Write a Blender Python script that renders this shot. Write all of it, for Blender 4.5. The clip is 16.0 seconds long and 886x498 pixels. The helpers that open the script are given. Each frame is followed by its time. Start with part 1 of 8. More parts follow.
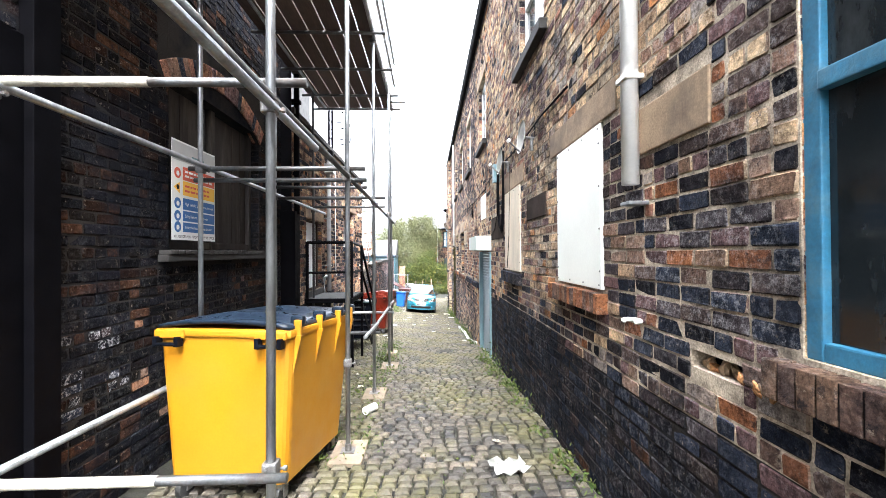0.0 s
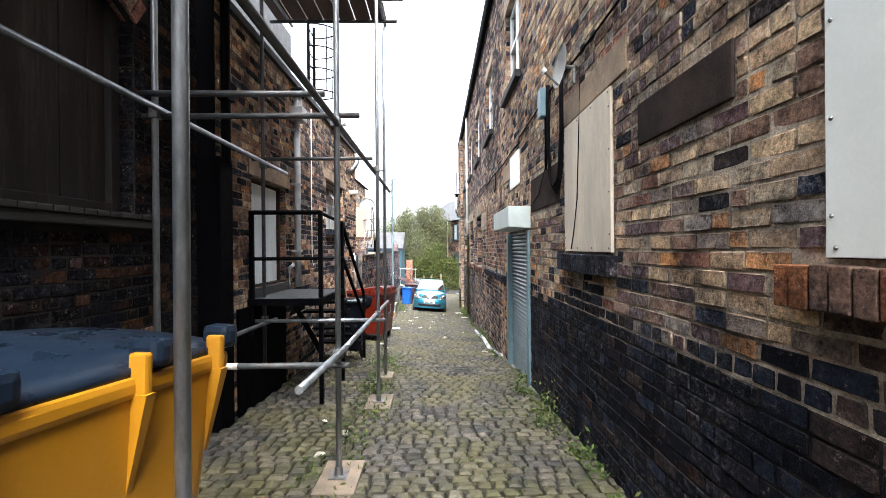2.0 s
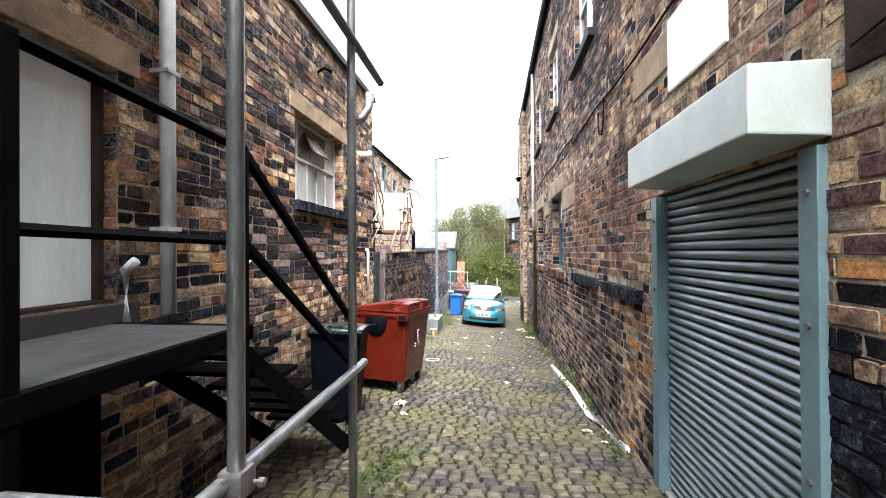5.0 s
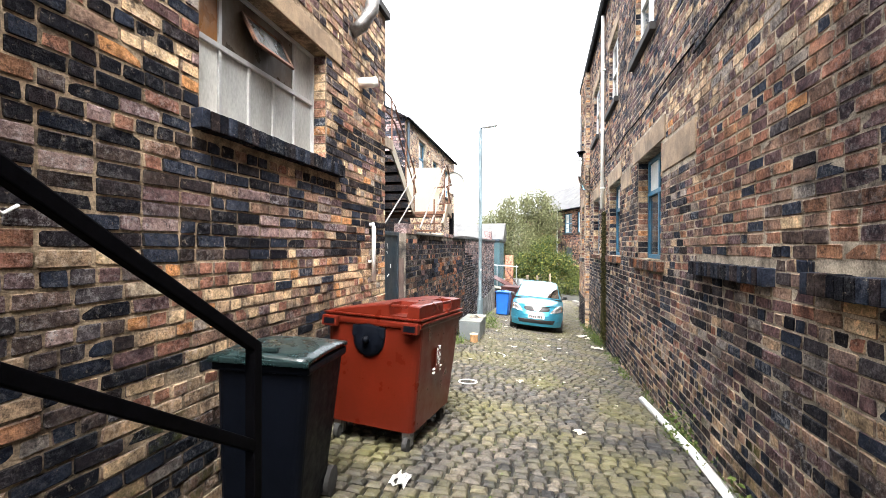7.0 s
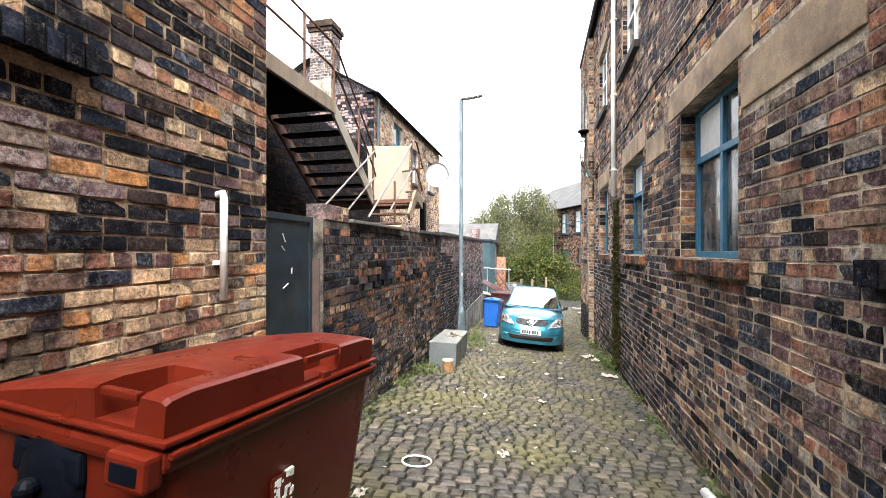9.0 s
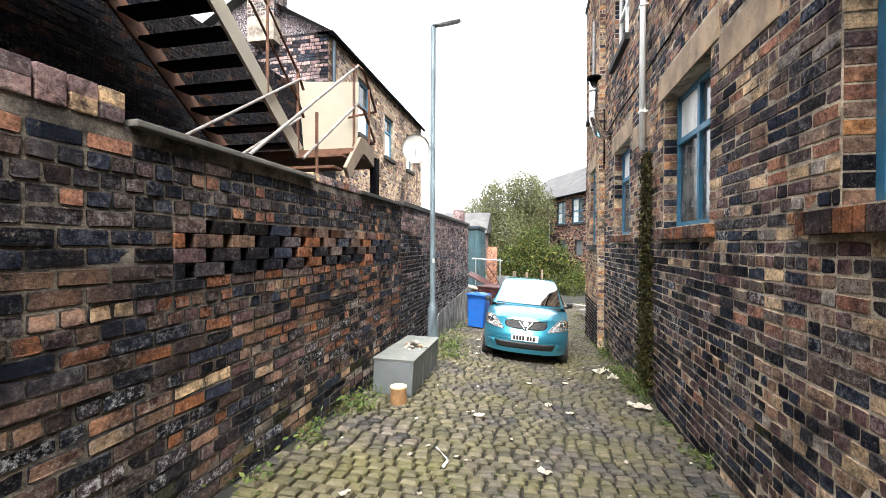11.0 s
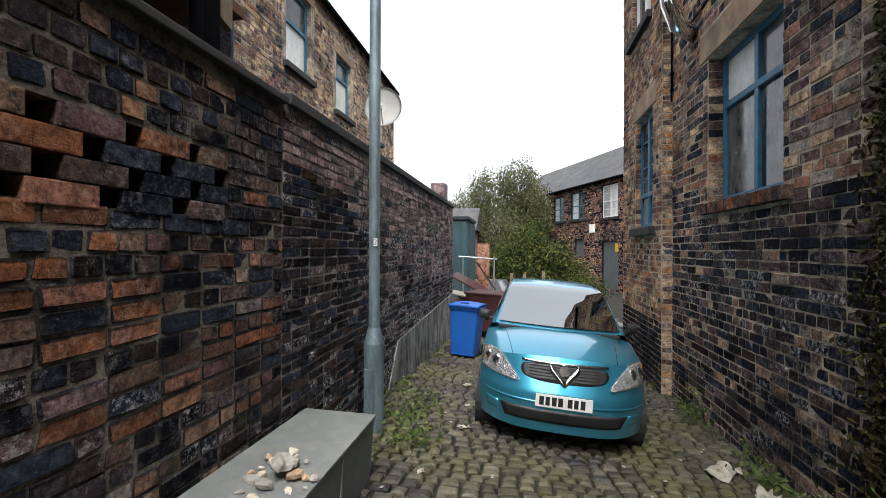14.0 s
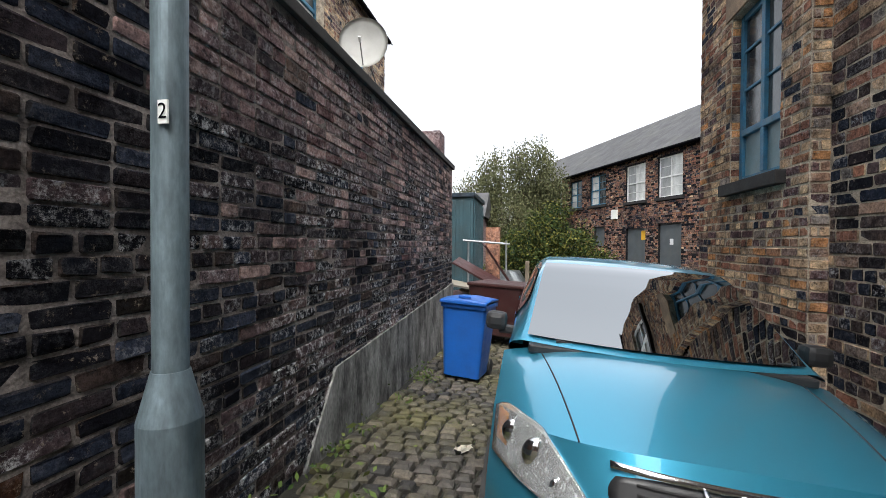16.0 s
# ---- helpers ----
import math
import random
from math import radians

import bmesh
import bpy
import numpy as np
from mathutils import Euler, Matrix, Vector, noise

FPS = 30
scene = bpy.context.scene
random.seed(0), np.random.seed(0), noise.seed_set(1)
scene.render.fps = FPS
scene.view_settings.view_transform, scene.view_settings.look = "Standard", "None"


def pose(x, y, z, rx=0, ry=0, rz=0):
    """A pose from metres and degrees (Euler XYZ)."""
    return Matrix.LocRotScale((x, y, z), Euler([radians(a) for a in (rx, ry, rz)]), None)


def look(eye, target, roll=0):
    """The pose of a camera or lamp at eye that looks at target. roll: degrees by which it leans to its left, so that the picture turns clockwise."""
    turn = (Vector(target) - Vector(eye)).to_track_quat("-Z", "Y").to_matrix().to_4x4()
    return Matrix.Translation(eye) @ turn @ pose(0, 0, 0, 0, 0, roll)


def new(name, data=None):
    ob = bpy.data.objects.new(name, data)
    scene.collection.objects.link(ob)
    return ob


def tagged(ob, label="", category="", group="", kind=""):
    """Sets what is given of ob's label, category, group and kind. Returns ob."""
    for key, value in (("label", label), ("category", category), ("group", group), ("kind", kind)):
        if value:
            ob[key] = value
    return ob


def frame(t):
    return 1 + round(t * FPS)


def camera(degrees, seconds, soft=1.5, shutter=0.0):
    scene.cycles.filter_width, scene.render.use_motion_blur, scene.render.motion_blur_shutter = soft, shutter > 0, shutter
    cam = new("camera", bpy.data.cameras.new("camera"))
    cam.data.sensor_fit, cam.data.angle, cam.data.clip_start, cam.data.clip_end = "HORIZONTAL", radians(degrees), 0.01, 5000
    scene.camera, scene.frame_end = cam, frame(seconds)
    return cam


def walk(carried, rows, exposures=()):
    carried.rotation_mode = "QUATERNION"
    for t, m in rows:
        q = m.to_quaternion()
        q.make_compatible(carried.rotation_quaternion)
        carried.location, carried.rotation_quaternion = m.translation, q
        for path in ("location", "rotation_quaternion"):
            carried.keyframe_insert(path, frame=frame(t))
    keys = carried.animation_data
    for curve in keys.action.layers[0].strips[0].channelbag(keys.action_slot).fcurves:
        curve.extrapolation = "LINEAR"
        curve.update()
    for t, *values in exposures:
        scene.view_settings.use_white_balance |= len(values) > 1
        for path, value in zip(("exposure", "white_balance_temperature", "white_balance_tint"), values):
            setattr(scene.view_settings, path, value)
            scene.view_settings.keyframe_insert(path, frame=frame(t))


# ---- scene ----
cam = camera(93.4, 16.0, soft=0.5)
METRES, EYE, TILT, LEAN, TURN = 21.6, 1.5, 0.0, 0.0, -1.95
ROWS = [
    (0.0, 0.0, 0.0, 0.0, 0.0, 0.47, 0.43),
    (0.5, -0.0038, 0.0333, -0.0029, 0.1, 0.23, 0.23),
    (1.0, -0.0036, 0.0674, -0.0058, 0.59, 0.07, 0.37),
    (1.5, -0.0066, 0.1025, -0.0082, 1.14, 0.07, 0.31),
    (2.0, -0.0051, 0.1342, -0.012, 1.27, -0.12, 0.5),
    (2.5, -0.0071, 0.1682, -0.0141, 1.21, -0.21, 0.46),
    (3.0, -0.0082, 0.2029, -0.0152, 1.21, -0.02, 0.42),
    (3.5, -0.0109, 0.2391, -0.015, 4.34, 0.12, 0.45),
    (4.0, -0.0119, 0.2719, -0.0169, 5.75, 0.25, 0.42),
    (6.5, -0.0218, 0.4176, -0.0285, 14.61, -0.05, -0.0),
    (7.0, -0.027, 0.4469, -0.0324, 15.39, -0.27, -0.2),
    (7.5, -0.0278, 0.4758, -0.0342, 15.41, 0.11, -0.0),
    (8.0, -0.03, 0.5056, -0.0352, 15.48, 0.09, 0.13),
    (8.5, -0.0308, 0.5328, -0.0363, 14.59, -0.03, -0.02),
    (9.0, -0.0315, 0.5644, -0.0369, 14.75, 0.13, -0.02),
    (11.5, -0.0408, 0.7193, -0.0543, 13.39, -0.65, -0.23),
    (12.0, -0.0452, 0.7509, -0.0565, 12.62, -0.17, -0.1),
    (12.5, -0.0527, 0.7822, -0.06, 12.72, 0.01, -0.16),
    (13.0, -0.058, 0.8115, -0.062, 12.52, 0.14, -0.1),
    (13.5, -0.0629, 0.8415, -0.0647, 12.75, 0.21, -0.02),
    (14.0, -0.0677, 0.8705, -0.0679, 12.34, 0.09, -0.21),
    (14.5, -0.07, 0.9003, -0.0714, 12.54, 0.18, 0.08),
    (15.0, -0.0733, 0.9285, -0.0751, 12.63, -0.08, -0.11),
    (15.5, -0.0758, 0.9586, -0.0801, 12.9, -0.5, -0.26),
    (16.0, -0.0824, 0.9896, -0.0826, 13.61, -0.8, -0.33),
]
walk(cam, [(t, pose(0, 0, EYE, TILT, LEAN, TURN) @ pose(METRES * x, METRES * y, METRES * z, 90 + pitch, roll, yaw)) for t, x, y, z, yaw, pitch, roll in ROWS],
     exposures=[(0.0, 3.75, 6200, 10), (0.5, 3.7, 6180, 10), (1.0, 3.4, 6170, 10), (2.0, 3.0, 6150, 10), (3.5, 3.1, 6200, 10), (4.2, 3.2, 6250, 10), (6.5, 3.25, 6500, 10), (8.5, 3.05, 6600, 10), (9.0, 2.85, 6600, 10), (11.5, 2.7, 6550, 10), (12.0, 2.52, 6500, 10), (12.5, 2.12, 6450, 10), (13.0, 1.7, 6400, 10), (14.0, 1.52, 6400, 10), (16.0, 1.52, 6400, 10)])
# ---- light ----
SUN_EL, SUN_AZ = 60.0, 166.0
world = bpy.data.worlds.new("overcast_sky")
scene.world = world
world.use_nodes = True
wn = world.node_tree
sky = wn.nodes.new("ShaderNodeTexSky")
sky.sky_type, sky.sun_disc = "NISHITA", False
sky.sun_elevation, sky.sun_rotation = radians(SUN_EL), radians(SUN_AZ)
sky.air_density, sky.dust_density, sky.ozone_density = 1.0, 4.0, 1.0
pale = wn.nodes.new("ShaderNodeHueSaturation")
pale.inputs["Saturation"].default_value = 0.22
wn.links.new(sky.outputs[0], pale.inputs["Color"])
wn.links.new(pale.outputs[0], wn.nodes["Background"].inputs["Color"])
wn.nodes["Background"].inputs["Strength"].default_value = 0.15
sun_data = bpy.data.lights.new("sun", "SUN")
sun_data.energy, sun_data.angle, sun_data.color = 1.5, radians(40), (1.0, 0.97, 0.92)
sun = new("sun", sun_data)
sun.matrix_world = pose(0, 0, 30, 90 - SUN_EL, 0, 180 - SUN_AZ)


# ---- materials ----
def material(name, rough=0.8, metal=0.0):
    m = bpy.data.materials.new(name)
    m.use_nodes = True
    b = m.node_tree.nodes["Principled BSDF"]
    b.inputs["Roughness"].default_value, b.inputs["Metallic"].default_value = rough, metal
    return m


def node(m, kind, **values):
    n = m.node_tree.nodes.new(kind)
    for key, value in values.items():
        n.inputs[key.replace("_", " ")].default_value = value
    return n


def wire(m, a, b):
    m.node_tree.links.new(a, b)


def bsdf(m):
    return m.node_tree.nodes["Principled BSDF"]


def coords(m, kind="Object", stretch=(1, 1, 1)):
    c = m.node_tree.nodes.new("ShaderNodeTexCoord")
    k = m.node_tree.nodes.new("ShaderNodeMapping")
    k.inputs["Scale"].default_value = stretch
    wire(m, c.outputs[kind], k.inputs["Vector"])
    return k.outputs[0]


def place(m, stretch=(1, 1, 1)):
    g = m.node_tree.nodes.new("ShaderNodeNewGeometry")
    k = m.node_tree.nodes.new("ShaderNodeMapping")
    k.inputs["Scale"].default_value = stretch
    wire(m, g.outputs["Position"], k.inputs["Vector"])
    return k.outputs[0]


def clouds(m, vector, scale, detail=4.0, rough=0.6):
    n = node(m, "ShaderNodeTexNoise", Scale=scale, Detail=detail, Roughness=rough)
    wire(m, vector, n.inputs["Vector"])
    return n.outputs["Fac"]


def ramp(m, fac, stops, constant=False):
    r = m.node_tree.nodes.new("ShaderNodeValToRGB")
    e = r.color_ramp.elements
    r.color_ramp.interpolation = "CONSTANT" if constant else "LINEAR"
    while len(e) < len(stops):
        e.new(0.5)
    for k, (p, c) in zip(e, stops):
        k.position = p
        k.color = (*c, 1) if isinstance(c, tuple) else (c, c, c, 1)
    wire(m, fac, r.inputs[0])
    return r.outputs[0]


def blend(m, fac, a, b, how="MIX"):
    x = m.node_tree.nodes.new("ShaderNodeMix")
    x.data_type, x.blend_type = "RGBA", how
    for value, slot in ((fac, x.inputs[0]), (a, x.inputs[6]), (b, x.inputs[7])):
        if isinstance(value, bpy.types.NodeSocket):
            wire(m, value, slot)
        elif isinstance(value, (int, float)):
            slot.default_value = value
        else:
            slot.default_value = (*value, 1)
    return x.outputs[2]


def relief(m, height, strength=0.4, distance=0.01):
    b = node(m, "ShaderNodeBump", Strength=strength, Distance=distance)
    wire(m, height, b.inputs["Height"])
    wire(m, b.outputs[0], bsdf(m).inputs["Normal"])


def chance(m):
    """One random number for each piece, joined or single."""
    g = m.node_tree.nodes.new("ShaderNodeNewGeometry")
    o = m.node_tree.nodes.new("ShaderNodeObjectInfo")
    a = m.node_tree.nodes.new("ShaderNodeMath")
    f = m.node_tree.nodes.new("ShaderNodeMath")
    f.operation = "FRACT"
    wire(m, g.outputs["Random Per Island"], a.inputs[0])
    wire(m, o.outputs["Random"], a.inputs[1])
    wire(m, a.outputs[0], f.inputs[0])
    return f.outputs[0]


def soot_patches(m, p):
    """Large soft-edged soot, the same on bricks and mortar."""
    big = clouds(m, p, 0.55, 5, 0.65)
    small = clouds(m, p, 2.3, 7, 0.72)
    return ramp(m, blend(m, 0.55, big, small), [(0.40, 1.0), (0.53, 0.0)])


def matte(m, level=0.03):
    bsdf(m).inputs["Specular IOR Level"].default_value = level
    return m


SOOT = (0.007, 0.009, 0.014)


def brick_material(name, colours, soot=0.5, bloom=0.0, rough=0.9, moss=0.0, edge=None):
    m = matte(material(name, rough))
    p = place(m)
    c = ramp(m, chance(m), [(i / len(colours), k) for i, k in enumerate(colours)], True)
    c = blend(m, 1.0, c, ramp(m, clouds(m, p, 55, 6, 0.7), [(0.34, 0.55), (0.66, 1.45)]), "MULTIPLY")
    # burnt hearts and weathered faces inside single bricks
    c = blend(m, 0.85, c, ramp(m, clouds(m, p, 6.5, 8, 0.78), [(0.36, (0.22, 0.21, 0.24)), (0.50, 0.95), (0.62, (1.5, 1.42, 1.3))]), "MULTIPLY")
    if edge:
        c = blend(m, ramp(m, clouds(m, p, 9, 7, 0.8), [(0.42, 0.0), (0.62, 0.8)]), c, edge)
    c = blend(m, ramp(m, clouds(m, p, 14, 7, 0.8), [(0.55, 0.0), (0.63, 0.75)]), c, (0.016, 0.016, 0.020))
    c = blend(m, ramp(m, clouds(m, p, 19, 8, 0.82), [(0.585, 0.0), (0.66, 0.6)]), c, (0.42, 0.35, 0.27))
    c = blend(m, blend(m, 1.0, soot_patches(m, p), (soot, soot, soot), "MULTIPLY"), c, SOOT)
    if bloom:
        spread = ramp(m, clouds(m, p, 1.3, 4, 0.6), [(0.40, 0.0), (0.56, 1.0)])
        salt = ramp(m, clouds(m, p, 26, 9, 0.86), [(0.50, 0.0), (0.60, bloom)])
        c = blend(m, blend(m, 1.0, spread, salt, "MULTIPLY"), c, (0.56, 0.56, 0.57))
    if moss:
        c = blend(m, ramp(m, clouds(m, p, 3, 6, 0.8), [(0.47, 0.0), (0.66, moss)]), c, (0.06, 0.062, 0.018))
    wire(m, c, bsdf(m).inputs["Base Color"])
    h = blend(m, 0.45, clouds(m, p, 16, 8, 0.78), clouds(m, p, 75, 6, 0.7))
    relief(m, h, 1.0, 0.022)
    return m


def mortar_material(name, colour, soot, dark):
    m = matte(material(name, 0.95))
    p = place(m)
    c = blend(m, 1.0, colour, ramp(m, clouds(m, p, 90, 4), [(0.3, 0.6), (0.7, 1.35)]), "MULTIPLY")
    c = blend(m, ramp(m, clouds(m, p, 5, 7, 0.75), [(0.44, 0.0), (0.60, dark)]), c, (0.03, 0.027, 0.025))
    c = blend(m, blend(m, 1.0, soot_patches(m, p), (soot, soot, soot), "MULTIPLY"), c, SOOT)
    wire(m, c, bsdf(m).inputs["Base Color"])
    relief(m, clouds(m, p, 70, 6), 0.7, 0.01)
    return m


def plain(name, colour, rough=0.7, metal=0.0, vary=0.25, scale=6.0, dirt=0.0, dirt_colour=(0.05, 0.045, 0.04), grain=(1, 1, 1), bump=0.15, fine=60.0):
    m = material(name, rough, metal)
    p = place(m, grain)
    c = blend(m, 1.0, colour, ramp(m, clouds(m, p, scale, 5), [(0.3, 1 - vary), (0.7, 1 + vary)]), "MULTIPLY")
    c = blend(m, 0.6, c, ramp(m, clouds(m, p, fine, 3), [(0.3, 1 - vary), (0.7, 1 + vary * 0.6)]), "MULTIPLY")
    if dirt:
        c = blend(m, ramp(m, clouds(m, p, scale * 0.7, 7, 0.72), [(0.47, 0.0), (0.7, dirt)]), c, dirt_colour)
    wire(m, c, bsdf(m).inputs["Base Color"])
    r = ramp(m, clouds(m, p, scale * 2, 4), [(0.3, max(0.0, rough - 0.12)), (0.7, min(1.0, rough + 0.12))])
    wire(m, r, bsdf(m).inputs["Roughness"])
    if bump:
        relief(m, clouds(m, p, fine, 4), bump, 0.004)
    return m


RED, ORANGE, BUFF = (0.29, 0.135, 0.092), (0.50, 0.245, 0.105), (0.60, 0.435, 0.27)
BROWN, PLUM, BLUE, BLACK = (0.25, 0.155, 0.112), (0.125, 0.075, 0.076), (0.026, 0.032, 0.050), (0.010, 0.010, 0.014)
GREY, TAN = (0.29, 0.25, 0.22), (0.46, 0.32, 0.205)
BRICKS = [
    brick_material("brick_mixed", [BROWN, PLUM, TAN, (0.19, 0.13, 0.11), BROWN, GREY, PLUM, BLUE, (0.30, 0.20, 0.15), BUFF, PLUM, RED, (0.24, 0.19, 0.16)], 0.8, 0.3),
    brick_material("brick_blue_black", [BLACK, BLUE, (0.018, 0.016, 0.020), (0.012, 0.015, 0.025), BLUE, (0.024, 0.019, 0.022), BLACK, (0.04, 0.029, 0.027)], 0.9, 0.12),
    brick_material("brick_orange_buff", [ORANGE, BUFF, TAN, RED, BUFF, ORANGE, TAN, BROWN, TAN], 0.75, 0.25),
    brick_material("brick_red", [RED, BROWN, (0.30, 0.15, 0.10), RED, PLUM, BROWN, (0.33, 0.17, 0.10), BLUE], 0.8, 0.15),
    brick_material("brick_buff_weathered", [BUFF, TAN, (0.50, 0.40, 0.28), BROWN, GREY, TAN, (0.44, 0.35, 0.25), PLUM, BUFF], 0.7, 0.35),
    brick_material("brick_purple", [(0.25, 0.17, 0.165), (0.19, 0.13, 0.132), (0.13, 0.095, 0.10), (0.085, 0.066, 0.072), (0.29, 0.205, 0.19)], 0.4, 0.55),
    brick_material("brick_bloomed", [(0.07, 0.05, 0.055), BLUE, BLACK, (0.045, 0.036, 0.042), BLACK, (0.10, 0.07, 0.07)], 0.85, 0.95),
    # soot, taken darker for the shade under the scaffold deck
    brick_material("brick_soot_and_shade", [BLACK, (0.009, 0.007, 0.007), (0.005, 0.005, 0.006), (0.020, 0.010, 0.007), BLACK, (0.010, 0.008, 0.007), (0.055, 0.026, 0.015), (0.005, 0.005, 0.006)], 0.95, 0.06),
    brick_material("brick_mossy", [BROWN, PLUM, GREY, BLACK, TAN], 0.7, 0.2, moss=0.95),
    brick_material("lime_worn_edge", [BROWN, TAN, PLUM, BROWN, TAN], 0.85, 0.2, edge=(0.42, 0.34, 0.25)),
    brick_material("soot_worn_edge", [BLACK, (0.025, 0.02, 0.019), BLACK, (0.05, 0.036, 0.03)], 0.9, 0.1, edge=(0.035, 0.031, 0.029)),
    brick_material("brick_rust", [(0.26, 0.105, 0.05), (0.17, 0.075, 0.042), (0.12, 0.075, 0.058), (0.22, 0.09, 0.042), (0.085, 0.056, 0.047), (0.15, 0.095, 0.066)], 0.75, 0.2),
    brick_material("brick_dark_brown", [PLUM, (0.055, 0.047, 0.052), BLUE, (0.085, 0.062, 0.056), (0.06, 0.05, 0.055), (0.11, 0.078, 0.068)], 0.8, 0.3),
]
# which worn edge goes with each brick
EDGE_OF = (9, 10, 9, 9, 9, 5, 6, 10, 9, 9, 10, 9, 12)
MORTAR = mortar_material("mortar", (0.52, 0.44, 0.34), 0.75, 0.55)
GREY_MORTAR = mortar_material("grey_mortar", (0.40, 0.35, 0.29), 0.7, 0.55)
WARM_MORTAR = mortar_material("brown_mortar", (0.40, 0.305, 0.21), 0.8, 0.7)
PLUM_MORTAR = mortar_material("pinkish_grey_mortar", (0.24, 0.21, 0.195), 0.8, 0.7)
YARD_MORTAR = mortar_material("lime_grey_mortar", (0.20, 0.175, 0.145), 0.85, 0.75)
# soot tone with some of the scaffold deck's shade mixed in
DARK_MORTAR = mortar_material("near_black_mortar", (0.030, 0.027, 0.026), 0.95, 0.9)
STONE = plain("sandstone", (0.31, 0.22, 0.14), 0.9, vary=0.4, scale=2.5, dirt=0.95, dirt_colour=(0.10, 0.07, 0.05), bump=0.3, fine=80)
BROWNSTONE = matte(plain("brown_stone", (0.042, 0.031, 0.026), 0.95, vary=0.45, scale=3.5, dirt=0.8, dirt_colour=(0.022, 0.019, 0.019), bump=0.3, fine=80))
DARKSTONE = plain("dark_stone", (0.026, 0.024, 0.023), 0.9, vary=0.4, scale=5.0, dirt=0.6, dirt_colour=(0.02, 0.02, 0.02), bump=0.4)
SLATE = plain("slate", (0.045, 0.045, 0.048), 0.7, vary=0.55, scale=1.5, dirt=0.6, dirt_colour=(0.10, 0.10, 0.085), bump=0.3)
WHITE_BOARD = plain("white_board", (0.80, 0.82, 0.76), 0.5, vary=0.05, scale=1.5, dirt=0.12, dirt_colour=(0.45, 0.45, 0.40), bump=0.05)
PLY = plain("weathered_plywood", (0.66, 0.57, 0.44), 0.8, vary=0.16, scale=3.0, dirt=0.55, dirt_colour=(0.30, 0.26, 0.21), grain=(1, 1, 0.25), bump=0.2)
GREY_BOARD = plain("pale_grey_panel", (0.74, 0.80, 0.81), 0.6, vary=0.12, scale=2.0, dirt=0.3, dirt_colour=(0.22, 0.25, 0.26), grain=(1, 1, 0.2), bump=0.05)
GALV = plain("galvanised_tube", (0.34, 0.36, 0.38), 0.42, 0.75, vary=0.3, scale=9.0, dirt=0.7, dirt_colour=(0.12, 0.12, 0.125), grain=(1, 1, 0.3))
DARK_TUBE = plain("dark_weathered_tube", (0.085, 0.09, 0.095), 0.5, 0.5, vary=0.4, scale=9.0, dirt=0.6, dirt_colour=(0.10, 0.06, 0.04))
PALE_TUBE = plain("cream_painted_tube", (0.55, 0.53, 0.45), 0.6, 0.1, vary=0.3, scale=12.0, dirt=0.7, dirt_colour=(0.12, 0.08, 0.06))
RAIL_GREY = plain("dull_grey_rail", (0.20, 0.19, 0.18), 0.6, 0.2, vary=0.3, scale=9.0, dirt=0.6, dirt_colour=(0.10, 0.06, 0.04))
STEEL = plain("coupler_steel", (0.20, 0.20, 0.20), 0.5, 0.8, vary=0.4, scale=20.0, dirt=0.6, dirt_colour=(0.12, 0.06, 0.03))
# black steel; also colours the sheets that stand for shade under landing and vent
BLACK_STEEL = matte(plain("black_steel_and_shade", (0.0022, 0.0022, 0.003), 0.6, 0.0, vary=0.4, scale=8.0, dirt=0.2, dirt_colour=(0.006, 0.005, 0.005)), 0.02)
DECK = plain("grey_steel_deck", (0.055, 0.058, 0.058), 0.65, 0.2, vary=0.3, scale=5.0, dirt=0.5, dirt_colour=(0.05, 0.05, 0.045))
SHUTTER_GREY = plain("grey_coated_shutter", (0.20, 0.25, 0.265), 0.45, 0.3, vary=0.12, scale=4.0, dirt=0.45, dirt_colour=(0.17, 0.18, 0.18))
SHUTTER_BLUE = plain("blue_grey_coated_steel", (0.15, 0.24, 0.27), 0.5, 0.2, vary=0.15, scale=4.0, dirt=0.3)
PALE_STEEL = plain("pale_grey_green_coated_steel", (0.50, 0.56, 0.53), 0.5, 0.1, vary=0.1, scale=4.0, dirt=0.3, dirt_colour=(0.26, 0.27, 0.24))
BLUE_PAINT = plain("flaking_blue_paint", (0.022, 0.13, 0.225), 0.55, vary=0.3, scale=9.0, dirt=0.5, dirt_colour=(0.10, 0.17, 0.19), bump=0.4)
WHITE_PAINT = plain("white_paint", (0.74, 0.74, 0.71), 0.5, vary=0.08, scale=5.0, dirt=0.25, dirt_colour=(0.40, 0.38, 0.33))
WHITE_PVC = plain("white_plastic", (0.85, 0.85, 0.83), 0.35, vary=0.05, scale=5.0, dirt=0.15, dirt_colour=(0.45, 0.43, 0.37))
GREY_PVC = plain("grey_painted_pipe", (0.42, 0.43, 0.44), 0.5, vary=0.15, scale=5.0, dirt=0.5, dirt_colour=(0.22, 0.20, 0.19))
BLACK_PLASTIC = matte(plain("black_plastic", (0.0025, 0.0034, 0.0060), 0.45, vary=0.3, scale=8.0, dirt=0.1, dirt_colour=(0.006, 0.007, 0.009)), 0.06)
NAVY_LID = matte(plain("dark_blue_plastic", (0.007, 0.013, 0.024), 0.33, vary=0.2, scale=4.0, dirt=0.12, dirt_colour=(0.05, 0.06, 0.07)), 0.22)
GREEN_LID = plain("dark_green_plastic", (0.007, 0.018, 0.019), 0.3, vary=0.2, scale=4.0, dirt=0.12, dirt_colour=(0.06, 0.08, 0.08))
